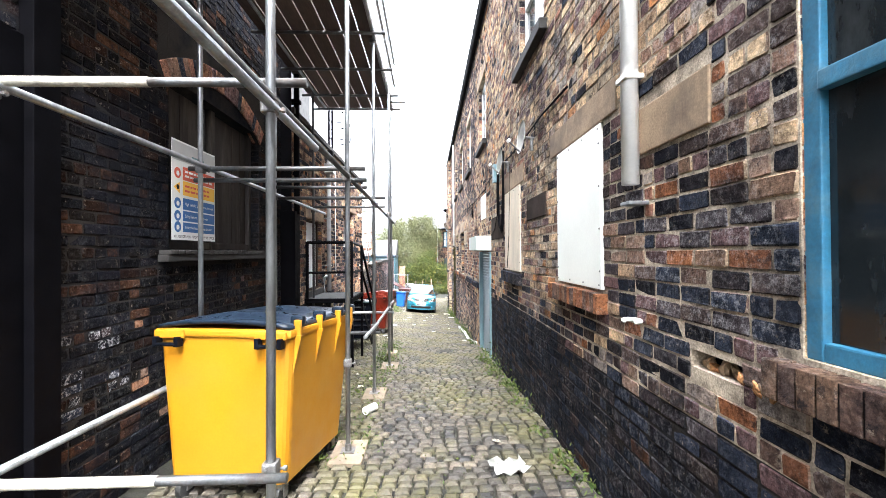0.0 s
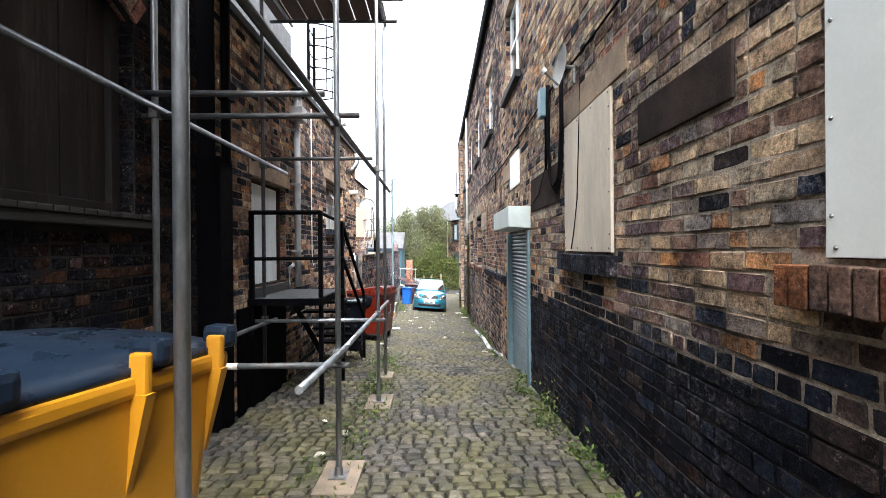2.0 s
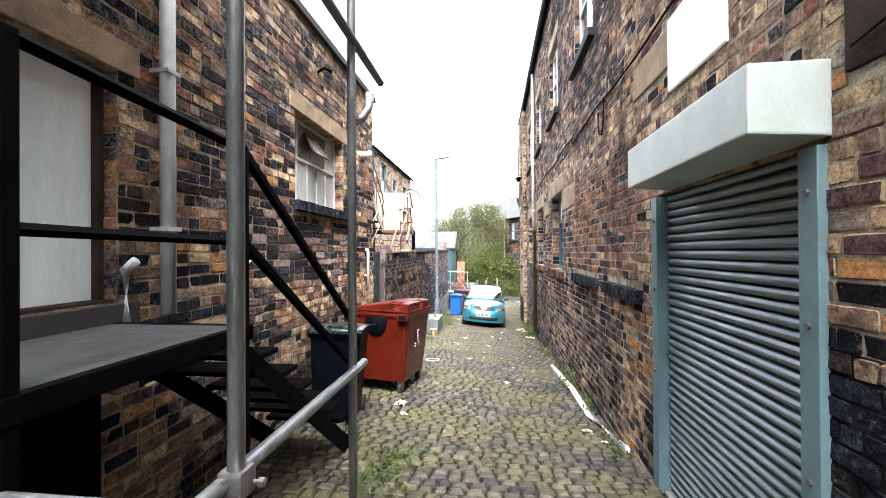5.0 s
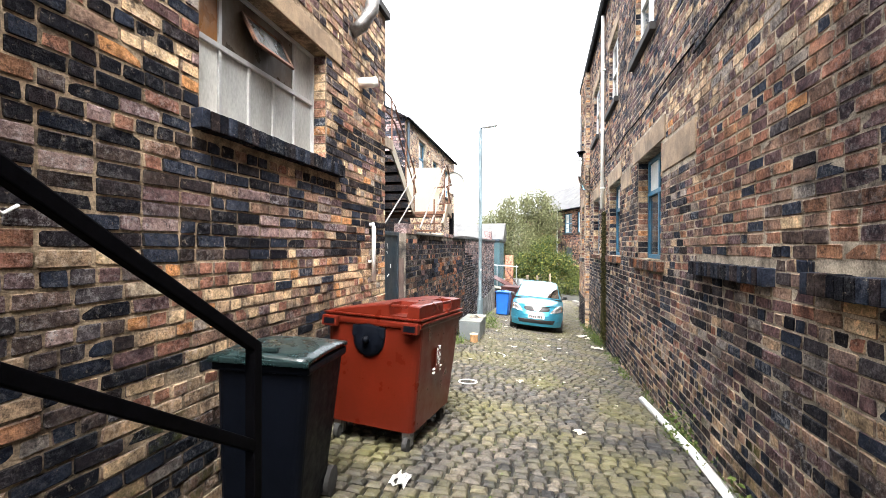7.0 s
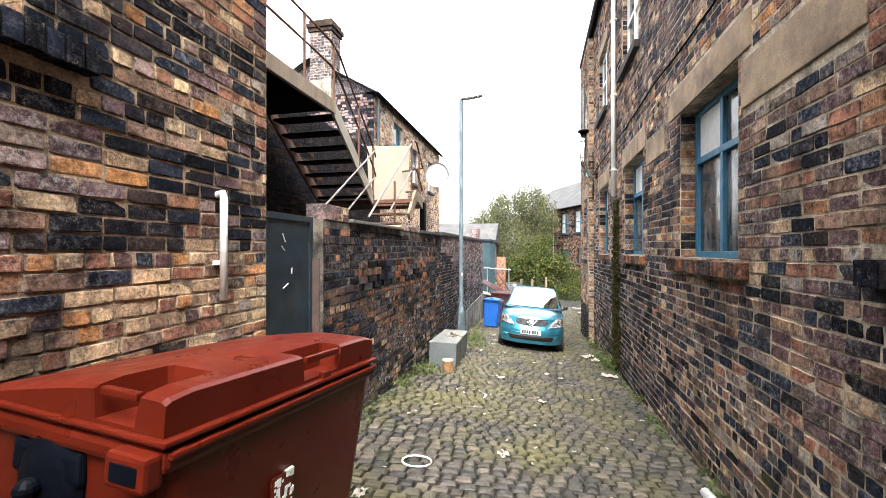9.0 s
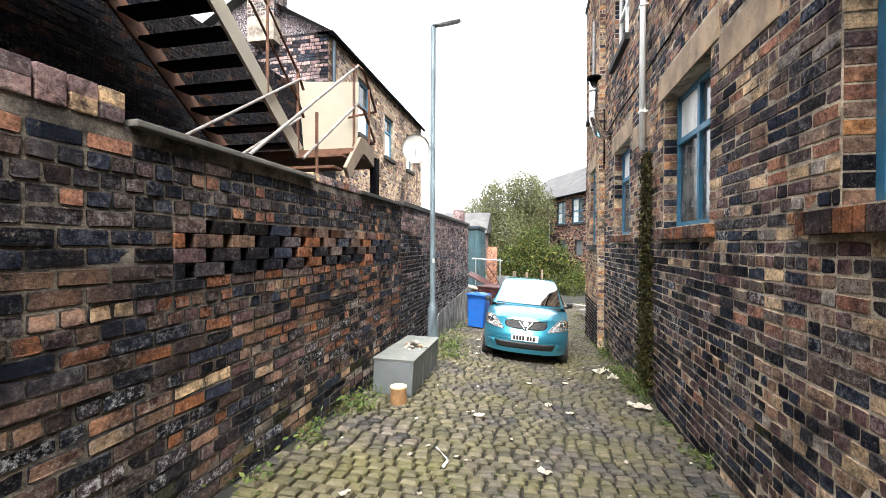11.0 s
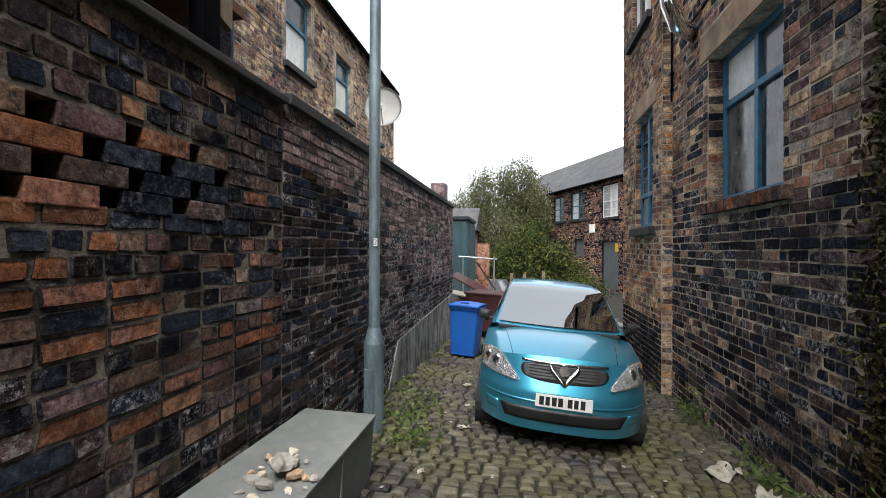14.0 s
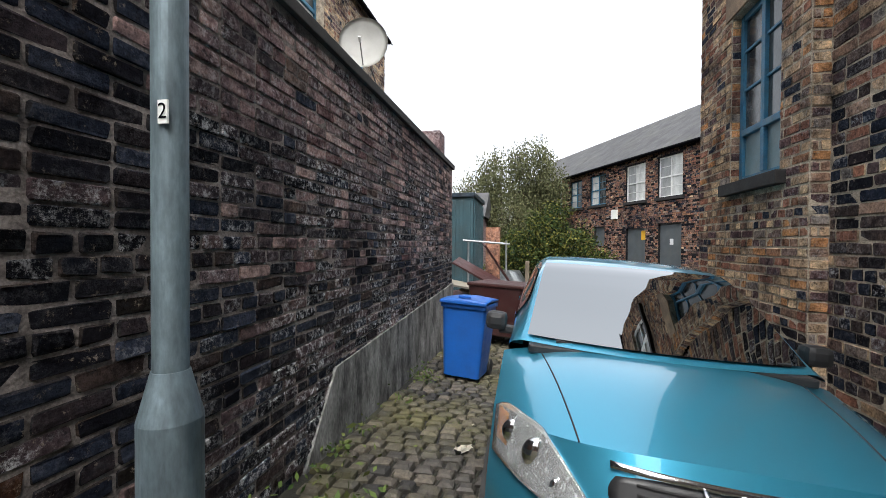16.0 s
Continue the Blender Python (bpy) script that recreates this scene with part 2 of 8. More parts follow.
YELLOW = plain("yellow_plastic", (0.37, 0.162, 0.006), 0.42, vary=0.08, scale=2.5, dirt=0.45, dirt_colour=(0.40, 0.19, 0.02), bump=0.06)
BIN_RED = matte(plain("dull_red_plastic", (0.080, 0.0082, 0.0032), 0.36, vary=0.15, scale=3.0, dirt=0.2, dirt_colour=(0.045, 0.009, 0.006), bump=0.06), 0.22)
BIN_BLUE = plain("blue_plastic", (0.010, 0.10, 0.40), 0.4, vary=0.1, scale=4.0, dirt=0.2)
MAROON = plain("maroon_plastic", (0.045, 0.011, 0.010), 0.5, vary=0.25, scale=4.0, dirt=0.4)
WOOD_OLD = plain("weathered_timber", (0.20, 0.155, 0.11), 0.85, vary=0.35, scale=4.0, dirt=0.6, dirt_colour=(0.07, 0.06, 0.05), grain=(1, 1, 0.2), bump=0.4)
WOOD_DARK = plain("dark_stained_boards", (0.020, 0.016, 0.015), 0.8, vary=0.5, scale=5.0, dirt=0.6, dirt_colour=(0.14, 0.12, 0.10), grain=(1, 1, 0.12), bump=0.4)
SCAFF_BOARD = plain("scaffold_plank", (0.095, 0.065, 0.055), 0.9, vary=0.4, scale=5.0, dirt=0.5, dirt_colour=(0.03, 0.025, 0.025), grain=(1, 0.15, 1), bump=0.3)
RUST = plain("rusty_steel", (0.12, 0.055, 0.032), 0.85, 0.2, vary=0.45, scale=8.0, dirt=0.6, dirt_colour=(0.04, 0.03, 0.025), bump=0.4)
CREAM_SHEET = plain("cream_sheet", (0.26, 0.24, 0.195), 0.7, vary=0.1, scale=2.0, dirt=0.5, dirt_colour=(0.34, 0.30, 0.22))
CABINET = plain("grey_cabinet_steel", (0.10, 0.115, 0.122), 0.5, 0.1, vary=0.15, scale=3.0, dirt=0.5, dirt_colour=(0.15, 0.15, 0.14))
CABINET_TOP = plain("pale_cabinet_top", (0.125, 0.135, 0.13), 0.6, 0.0, vary=0.15, scale=5.0, dirt=0.5, dirt_colour=(0.26, 0.25, 0.21))
CONCRETE = plain("concrete", (0.24, 0.225, 0.20), 0.92, vary=0.3, scale=2.2, dirt=0.6, dirt_colour=(0.08, 0.075, 0.06), bump=0.4)
RUBBLE = plain("broken_mortar", (0.42, 0.37, 0.30), 0.95, vary=0.35, scale=12.0, dirt=0.6, dirt_colour=(0.12, 0.10, 0.08), bump=0.5)
COPING = plain("weathered_coping", (0.13, 0.125, 0.115), 0.9, vary=0.35, scale=3.0, dirt=0.7, dirt_colour=(0.035, 0.033, 0.03), bump=0.4)
RENDER = matte(plain("stained_cement_render", (0.20, 0.198, 0.19), 0.92, vary=0.6, scale=6.0, dirt=1.0, dirt_colour=(0.014, 0.014, 0.016), grain=(1, 1, 0.4), bump=0.6))
TEAL_STEEL = plain("teal_corrugated_steel", (0.030, 0.070, 0.085), 0.55, 0.2, vary=0.2, scale=2.0, dirt=0.4)
DISH = plain("pale_grey_dish", (0.50, 0.50, 0.47), 0.5, vary=0.06, scale=4.0, dirt=0.3, dirt_colour=(0.30, 0.29, 0.26))
CABLE = matte(plain("black_cable", (0.006, 0.006, 0.007), 0.7, vary=0.2))
PAPER = plain("scrap_paper", (0.62, 0.58, 0.50), 0.9, vary=0.25, scale=14.0, dirt=0.6, dirt_colour=(0.25, 0.20, 0.14))
INSIDE = plain("dim_interior", (0.10, 0.10, 0.10), 0.95, vary=0.3)
CHROME = material("chrome", 0.12, 1.0)
bsdf(CHROME).inputs["Base Color"].default_value = (0.72, 0.73, 0.74, 1)
RUBBER = plain("tyre_rubber", (0.018, 0.018, 0.018), 0.85, vary=0.3, scale=10)
SIGN_WHITE = plain("sign_white", (0.72, 0.73, 0.72), 0.45, vary=0.05)
SIGN_BLUE = plain("sign_blue", (0.012, 0.10, 0.30), 0.45, vary=0.06)
SIGN_YELLOW = plain("sign_yellow", (0.75, 0.42, 0.03), 0.45, vary=0.06)
SIGN_RED = plain("sign_red", (0.55, 0.07, 0.03), 0.45, vary=0.06)
SIGN_GREEN = plain("sign_grey_green", (0.10, 0.19, 0.20), 0.45, vary=0.06)


def glass_pane(name, colour, rough=0.05, dirt=0.3, spec=0.5):
    m = plain(name, colour, rough, vary=0.3, scale=3.0, dirt=dirt, dirt_colour=(0.25, 0.26, 0.26), grain=(1, 1, 0.4), bump=0.0)
    bsdf(m).inputs["IOR"].default_value = 1.5
    wire(m, ramp(m, clouds(m, place(m), 5, 6), [(0.35, rough), (0.7, rough + 0.25)]), bsdf(m).inputs["Roughness"])
    return m


DIRTY_GLASS = glass_pane("dusty_dark_glass", (0.022, 0.028, 0.032), 0.05, 0.75)
CLEAN_GLASS = glass_pane("reflecting_dark_glass", (0.05, 0.06, 0.06), 0.02, 0.1)
DARK_GLASS = glass_pane("dark_room_glass", (0.010, 0.013, 0.015), 0.02, 0.15)
LAMP_STEEL = plain("blue_grey_weathered_steel", (0.15, 0.20, 0.225), 0.5, 0.35, vary=0.4, scale=7.0, dirt=0.6, dirt_colour=(0.045, 0.06, 0.07), grain=(1, 1, 0.3))
FROSTED = glass_pane("obscured_glass", (0.33, 0.34, 0.33), 0.35, 0.3)
PALE_GLASS = glass_pane("whitened_glass", (0.62, 0.63, 0.60), 0.3, 0.3)
UMBER = glass_pane("umber_dim_glass", (0.045, 0.028, 0.014), 0.25, 0.4)
AMBER = glass_pane("amber_blind_glass", (0.26, 0.10, 0.010), 0.2, 0.4)

SETT = matte(material("worn_sett", 0.75), 0.35)
sp = place(SETT)
sc = ramp(SETT, chance(SETT), [(0.0, (0.036, 0.033, 0.030)), (0.3, (0.072, 0.063, 0.052)), (0.6, (0.016, 0.016, 0.017)), (0.8, (0.115, 0.098, 0.076)), (1.0, (0.048, 0.042, 0.037))])
sc = blend(SETT, 1.0, sc, ramp(SETT, clouds(SETT, sp, 40), [(0.3, 0.45), (0.7, 1.35)]), "MULTIPLY")
sc = blend(SETT, ramp(SETT, clouds(SETT, sp, 1.1, 7, 0.7), [(0.44, 0.0), (0.64, 0.7)]), sc, (0.092, 0.085, 0.028))
sc = blend(SETT, ramp(SETT, clouds(SETT, sp, 9, 6, 0.8), [(0.6, 0.0), (0.72, 0.6)]), sc, (0.20, 0.185, 0.15))
wire(SETT, sc, bsdf(SETT).inputs["Base Color"])
relief(SETT, clouds(SETT, sp, 60, 5), 0.5, 0.006)
wire(SETT, ramp(SETT, clouds(SETT, sp, 5, 5), [(0.3, 0.5), (0.7, 0.9)]), bsdf(SETT).inputs["Roughness"])
EARTH = material("mossy_earth_joint", 0.95)
ep = place(EARTH)
ec = ramp(EARTH, clouds(EARTH, ep, 1.6, 7, 0.75), [(0.42, (0.004, 0.004, 0.004)), (0.58, (0.014, 0.014, 0.007)), (0.74, (0.060, 0.062, 0.018))])
ec = blend(EARTH, 0.8, ec, ramp(EARTH, clouds(EARTH, ep, 70, 4), [(0.3, 0.45), (0.7, 1.4)]), "MULTIPLY")
wire(EARTH, ec, bsdf(EARTH).inputs["Base Color"])
relief(EARTH, clouds(EARTH, ep, 60, 5), 0.7, 0.012)


def leaf_material(name, colours):
    m = matte(material(name, 0.7), 0.12)
    c = ramp(m, chance(m), [(i / (len(colours) - 1), k) for i, k in enumerate(colours)])
    wire(m, c, bsdf(m).inputs["Base Color"])
    bsdf(m).inputs["Subsurface Weight"].default_value = 0.0
    return m


LEAF_GREY = leaf_material("willow_leaf", [(0.028, 0.034, 0.016), (0.085, 0.090, 0.042), (0.060, 0.067, 0.030), (0.14, 0.14, 0.07)])
LEAF_GREEN = leaf_material("shrub_leaf", [(0.007, 0.016, 0.006), (0.022, 0.040, 0.010), (0.05, 0.062, 0.014), (0.13, 0.12, 0.026)])
LEAF_WEED = leaf_material("weed_leaf", [(0.035, 0.065, 0.018), (0.075, 0.11, 0.028), (0.11, 0.12, 0.04)])
BARK = plain("bark", (0.09, 0.07, 0.055), 0.9, vary=0.4, scale=6, bump=0.5)
HILL = plain("distant_hillside", (0.080, 0.088, 0.082), 0.95, vary=0.25, scale=0.05, bump=0, fine=0.4)


# ---- mesh helpers ----
def mesh_of(bm, name, smooth=False):
    data = bpy.data.meshes.new(name)
    bm.to_mesh(data)
    bm.free()
    if smooth:
        for f in data.polygons:
            f.use_smooth = True
    return data


def part(name, bm, mat, parent=None, label="", smooth=False):
    """One bmesh as one mesh object, under a thing or a part."""
    ob = new(name, mesh_of(bm, name, smooth))
    for k in mat if isinstance(mat, list) else [mat]:
        ob.data.materials.append(k)
    if parent:
        ob.parent = parent
    return tagged(ob, label)


def thing(name, label, category, at=None, group="", kind=""):
    ob = new(name)
    ob.empty_display_size = 0.2
    if at:
        ob.matrix_basis = at
    return tagged(ob, label, category, group, kind)


def box(bm, x0, x1, y0, y1, z0, z1, bevel=0.0, m=None):
    r = bmesh.ops.create_cube(bm, size=1, matrix=Matrix.LocRotScale(((x0 + x1) / 2, (y0 + y1) / 2, (z0 + z1) / 2), None, (abs(x1 - x0), abs(y1 - y0), abs(z1 - z0))))
    vs = r["verts"]
    if bevel:
        es = {e for v in vs for e in v.link_edges}
        r = bmesh.ops.bevel(bm, geom=list(es), offset=bevel, segments=2, affect="EDGES", profile=0.6)
        vs = r["verts"]
    if m:
        bmesh.ops.transform(bm, matrix=m, verts=list({v for v in vs}))
    return vs


def boxes(*dims, bevel=0.0):
    bm = bmesh.new()
    for d in dims:
        box(bm, *d, bevel=bevel)
    return bm


def rod(bm, a, b, r, seg=10, r2=None):
    a, b = Vector(a), Vector(b)
    d = b - a
    m = Matrix.Translation((a + b) / 2) @ d.to_track_quat("Z", "Y").to_matrix().to_4x4()
    bmesh.ops.create_cone(bm, cap_ends=True, segments=seg, radius1=r, radius2=r if r2 is None else r2, depth=d.length, matrix=m)


def rods(r, *pairs, seg=10):
    bm = bmesh.new()
    for a, b in pairs:
        rod(bm, a, b, r, seg)
    return bm


def tube(name, points, r, mat, parent=None, label="", seg=8):
    """A bent tube along points, as one mesh."""
    bm = bmesh.new()
    rings = []
    pts = [Vector(p) for p in points]
    for i, p in enumerate(pts):
        d = (pts[min(i + 1, len(pts) - 1)] - pts[max(i - 1, 0)]).normalized()
        q = d.to_track_quat("Z", "Y").to_matrix()
        rings.append([bm.verts.new(p + q @ Vector((r * math.cos(k * math.tau / seg), r * math.sin(k * math.tau / seg), 0))) for k in range(seg)])
    for a, b in zip(rings, rings[1:]):
        best = min(range(seg), key=lambda s: (a[0].co - b[s].co).length)
        for k in range(seg):
            bm.faces.new((a[k], a[(k + 1) % seg], b[(k + 1 + best) % seg], b[(k + best) % seg]))
    bm.faces.new(rings[0][::-1])
    bm.faces.new(rings[-1])
    bmesh.ops.recalc_face_normals(bm, faces=bm.faces[:])
    return part(name, bm, mat, parent, label, True)


def lettering(words, at, width, mat, parent):
    """A line of writing fitted to a width, facing the alley from the left-hand wall."""
    curve = bpy.data.curves.new("lettering", "FONT")
    curve.body, curve.align_x, curve.align_y = words, "LEFT", "CENTER"
    ob = new("lettering", curve)
    graph = bpy.context.evaluated_depsgraph_get()
    data = bpy.data.meshes.new_from_object(ob.evaluated_get(graph))
    bpy.data.objects.remove(ob)
    k = width / max(v.co.x for v in data.vertices)
    data.materials.append(mat)
    line = new("lettering", data)
    line.parent = parent
    line.matrix_basis = pose(*at, 90, 0, 90) @ Matrix.Diagonal((k, k * 1.15, 1, 1))


def arrays(name, verts, quads, mats, index=None, parent=None, smooth=False):
    """A large mesh from arrays of corners and quads."""
    data = bpy.data.meshes.new(name)
    data.vertices.add(len(verts))
    data.vertices.foreach_set("co", np.asarray(verts, "f").ravel())
    n = len(quads)
    data.loops.add(4 * n)
    data.loops.foreach_set("vertex_index", np.asarray(quads, "i").ravel())
    data.polygons.add(n)
    data.polygons.foreach_set("loop_start", np.arange(0, 4 * n, 4, dtype="i"))
    if index is not None:
        data.polygons.foreach_set("material_index", np.asarray(index, "i"))
    for k in mats:
        data.materials.append(k)
    data.update(calc_edges=True)
    data.validate()
    data.polygons.foreach_set("use_smooth", [bool(smooth)] * len(data.polygons))
    ob = new(name, data)
    if parent:
        ob.parent = parent
    return ob


# ---- ground ----
LEFT_Y = [(-6, -0.22), (0, -0.34), (5.2, -0.57), (8.5, -0.76), (14, -1.06), (19, -1.42), (23, -1.66), (28, -1.96), (34, -2.25), (45, -2.5), (3000, -2.5)]
RIGHT_Y = [(-6, -0.22), (0, -0.36), (3.4, -0.47), (6, -0.60), (9, -0.83), (13.8, -1.30), (20.3, -1.80), (23.2, -1.96), (28.3, -2.28), (34, -2.42), (45, -2.5), (3000, -2.5)]


def ground(x, y):
    a = np.interp(y, [k[0] for k in LEFT_Y], [k[1] for k in LEFT_Y])
    b = np.interp(y, [k[0] for k in RIGHT_Y], [k[1] for k in RIGHT_Y])
    f = min(1.0, max(0.0, (x + 2.42) / 3.8))
    return float(a + (b - a) * f)


gx = [-2500, -300, -60, -20, -8, -4, -2.42, -1.5, -0.5, 0.5, 1.38, 3, 8, 20, 60, 300, 2500]
gy = [-2500, -300, -60, -20, -6] + [k * 1.0 for k in range(-5, 46)] + [60, 100, 300, 2500]
gv = [(x, y, ground(x, y) - 0.02) for y in gy for x in gx]
gq = [(j * len(gx) + i, j * len(gx) + i + 1, (j + 1) * len(gx) + i + 1, (j + 1) * len(gx) + i) for j in range(len(gy) - 1) for i in range(len(gx) - 1)]
earth = tagged(arrays("ground", gv, gq, [EARTH]), "mossy dark earth between the setts and around the alley", "ground", kind="structure")

# ---- brick walls ----
COURSE, JOINT = 0.09, 0.0125


def brick_block(rng, u0, u1, z0, z1, proud, rough=0.0032):
    """Corners of one brick: a back rim in the mortar, a worn rounded edge and an uneven front. u along the wall, d out of it."""
    r = rng.uniform(0.003, 0.012, 8)
    flat = np.array(((u0 + r[0], z0), (u1 - r[1], z0), (u1, z0 + r[2]), (u1, z1 - r[3]), (u1 - r[4], z1), (u0 + r[5], z1), (u0, z1 - r[6]), (u0, z0 + r[7])))
    flat += rng.uniform(-rough, rough, (8, 2))
    mid = np.array(((u0 + u1) / 2, (z0 + z1) / 2))
    inward = np.sign(mid - flat) * (0.0025 + rng.random((8, 1)) ** 2 * 0.008)
    tilt = rng.uniform(-0.0035, 0.0035, 2)
    half = ((u1 - u0) / 2, (z1 - z0) / 2)
    face = flat + inward
    depth = proud + ((face - mid) / half) @ tilt + rng.uniform(-0.0015, 0.0015, 8)
    out = np.empty((24, 3))
    out[:8, 0], out[:8, 1], out[:8, 2] = flat[:, 0], -0.014, flat[:, 1]
    out[8:16, 0], out[8:16, 1], out[8:16, 2] = flat[:, 0], depth - 0.0065, flat[:, 1]
    out[16:, 0], out[16:, 1], out[16:, 2] = face[:, 0], depth, face[:, 1]
    return out.tolist()


BRICK_Q = [(i, (i + 1) % 8, 8 + (i + 1) % 8, 8 + i) for i in range(8)] + [(8 + i, 8 + (i + 1) % 8, 16 + (i + 1) % 8, 16 + i) for i in range(8)]
BRICK_Q += [(16, 17, 18, 23), (23, 18, 19, 22), (22, 19, 20, 21)]


def subtract(spans, a, b):
    out = []
    for s, e in spans:
        if b <= s or a >= e:
            out.append((s, e))
            continue
        if a > s:
            out.append((s, a))
        if b < e:
            out.append((b, e))
    return out


def wall_slab(name, frame_m, u0, u1, z0, z1, thick, openings, mat, label, dark_band=None):
    """The mortar body of a wall, with openings that go right through. frame_m maps (u, out, z) to the world."""
    cuts = list(openings) + ([dark_band] if dark_band else [])
    us = sorted({u0, u1, *[k for o in cuts for k in o[:2]]})
    zs = sorted({z0, z1, *[k for o in cuts for k in o[2:4]]})
    us, zs = [k for k in us if u0 <= k <= u1], [k for k in zs if z0 <= k <= z1]
    nu, nz = len(us), len(zs)

    def solid(i, j):
        if not (0 <= i < nu - 1 and 0 <= j < nz - 1):
            return False
        a, b = (us[i] + us[i + 1]) / 2, (zs[j] + zs[j + 1]) / 2
        return not any(o[0] < a < o[1] and o[2] < b < o[3] for o in openings)

    v = [frame_m @ Vector((u, d, z)) for d in (0, -thick) for z in zs for u in us]
    at = lambda i, j, k: k * nu * nz + j * nu + i
    q = []
    for j in range(nz - 1):
        for i in range(nu - 1):
            if not solid(i, j):
                continue
            q.append((at(i, j, 0), at(i + 1, j, 0), at(i + 1, j + 1, 0), at(i, j + 1, 0)))
            q.append((at(i, j, 1), at(i, j + 1, 1), at(i + 1, j + 1, 1), at(i + 1, j, 1)))
            for a, b, (p, r) in (((i - 1), j, ((i, j), (i, j + 1))), ((i + 1), j, ((i + 1, j + 1), (i + 1, j))), (i, j - 1, ((i + 1, j), (i, j))), (i, j + 1, ((i, j + 1), (i + 1, j + 1)))):
                if not solid(a, b):
                    q.append((at(*p, 0), at(*r, 0), at(*r, 1), at(*p, 1)))
    ob = arrays(name, v, q, [mat, DARK_MORTAR])
    if dark_band:
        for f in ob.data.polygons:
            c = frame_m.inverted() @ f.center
            f.material_index = int(dark_band[0] < c.x < dark_band[1] and dark_band[2] < c.z < dark_band[3])
    bm = bmesh.new()
    bm.from_mesh(ob.data)
    bmesh.ops.recalc_face_normals(bm, faces=bm.faces[:])
    bm.to_mesh(ob.data)
    bm.free()
    return tagged(ob, label, "wall", kind="structure")


def lay_bricks(wall, frame_m, u0, u1, z0, z1, skips, palette, seed, near, course=COURSE, base=None, recess=None, gaps=None, headers=0.3, edges=None):
    """Courses of bricks on a wall. skips: rectangles left free. near: the stretch whose bricks are single pieces. base(u): the ground's height. recess(u, z): the set-back of a panel."""
    rng = np.random.default_rng(seed)
    verts, quads, index, single = [], [], [], []
    L, H = 0.236, 0.113
    row, z = 0, z0
    while z + course <= z1 + 0.01:
        mid = z + course / 2
        spans = [(u0, u1)]
        for s in skips:
            if s[2] - course * 0.3 < mid < s[3] + course * 0.3:
                spans = subtract(spans, s[0], s[1])
        head_row = rng.random() < headers
        for a, b in spans:
            u = a + JOINT / 2
            if row % 2:
                first = H if not head_row else H / 2
            else:
                first = L if not head_row else H
            step, k, last = first, 0, None
            while u < b - 0.025:
                e = min(u + step, b - JOINT / 2)
                if b - e < 0.05:
                    e = b - JOINT / 2
                c = (u + e) / 2
                if (base is None or z > base(c) - course) and not (gaps and gaps(c, mid, row, k)):
                    p = 0.002 + rng.uniform(0, 0.008) - (recess(c, mid) if recess else 0)
                    pal = last if last is not None and rng.random() < 0.16 else palette(c, mid, rng)
                    last = pal
                    whole = abs((e - u) - L) < 0.002 or abs((e - u) - H) < 0.002
                    zj = z + JOINT / 2 + rng.normal(0, 0.0016) + 0.006 * math.sin(c * 0.8 + row * 0.11) + 0.003 * math.sin(c * 2.7 + row * 0.5)
                    if near and whole and near[0] < c < near[1] and near[2] < mid < near[3] and len(single) < 300 and not (recess and recess(c, mid)):
                        single.append((u, zj, e - u, pal, p, int(rng.integers(5))))
                    else:
                        o = len(verts)
                        verts += brick_block(rng, u, e, zj, zj + course - JOINT, p)
                        quads += [tuple(i + o for i in f) for f in BRICK_Q]
                        index += [edges or EDGE_OF[pal]] * 16 + [pal] * 3
                u = e + JOINT
                k += 1
                step = (H if head_row or rng.random() < 0.12 else L)
        z += course
        row += 1
    world_v = (np.array(verts) @ np.array(frame_m.to_3x3()).T) + np.array(frame_m.translation)
    flip = frame_m.to_3x3().determinant() < 0
    qs = [f[::-1] for f in quads] if flip else quads
    rest = arrays("brickwork", world_v, qs, BRICKS, index, wall)
    tagged(rest, kind="stuff")
    shared = {}
    for u, zj, w, pal, p, k in single:
        key = (round(w, 2), pal, k)
        if key not in shared:
            r2 = np.random.default_rng(seed * 100 + k)
            bv = (np.array(brick_block(r2, -w / 2, w / 2, 0, course - JOINT, 0.01)) @ np.array(frame_m.to_3x3()).T)
            tmp = arrays("brick", bv, [f[::-1] for f in BRICK_Q] if flip else BRICK_Q, [BRICKS[pal], BRICKS[edges or EDGE_OF[pal]]], [1] * 16 + [0] * 3)
            shared[key] = tmp.data
            bpy.data.objects.remove(tmp)
        ob = new("brick", shared[key])
        ob.parent = wall
        ob.location = frame_m @ Vector((u + w / 2, p - 0.01, zj))
    return rest


def facing(x, sign):
    """u runs along +y; out is sign * x."""
    return Matrix(((0, sign, 0, x), (1, 0, 0, 0), (0, 0, 1, 0), (0, 0, 0, 1)))


def facing_y(y, sign):
    """u runs along +x; out is sign * y."""
    return Matrix(((1, 0, 0, 0), (0, sign, 0, y), (0, 0, 1, 0), (0, 0, 0, 1)))

# ---- right-hand building ----
XR, XL, XS, XP = 1.38, -2.42, -2.60, 1.23
RIGHT = facing(XR, -1)
BOARD_1, BOARD_2 = (3.24, 4.37, 1.19, 2.52), (6.18, 7.40, 1.19, 2.52)
BLUE_0, BLUE_A, BLUE_B, BLUE_C = (0.35, 1.50, 1.10, 2.80), (16.18, 17.65, 0.62, 2.31), (19.42, 20.90, 0.62, 2.31), (22.85, 24.30, 0.60, 2.31)
SHUT = (9.18, 11.08, -1.25, 1.52)
UPPER = [(a, a + 1.35, 4.2, 5.85) for a in (4.85, 9.9, 13.35, 16.6, 19.75, 23.0)]
BRICKED = [(13.22, 14.70, 0.66, 2.24), (11.50, 12.66, 0.66, 2.24)]
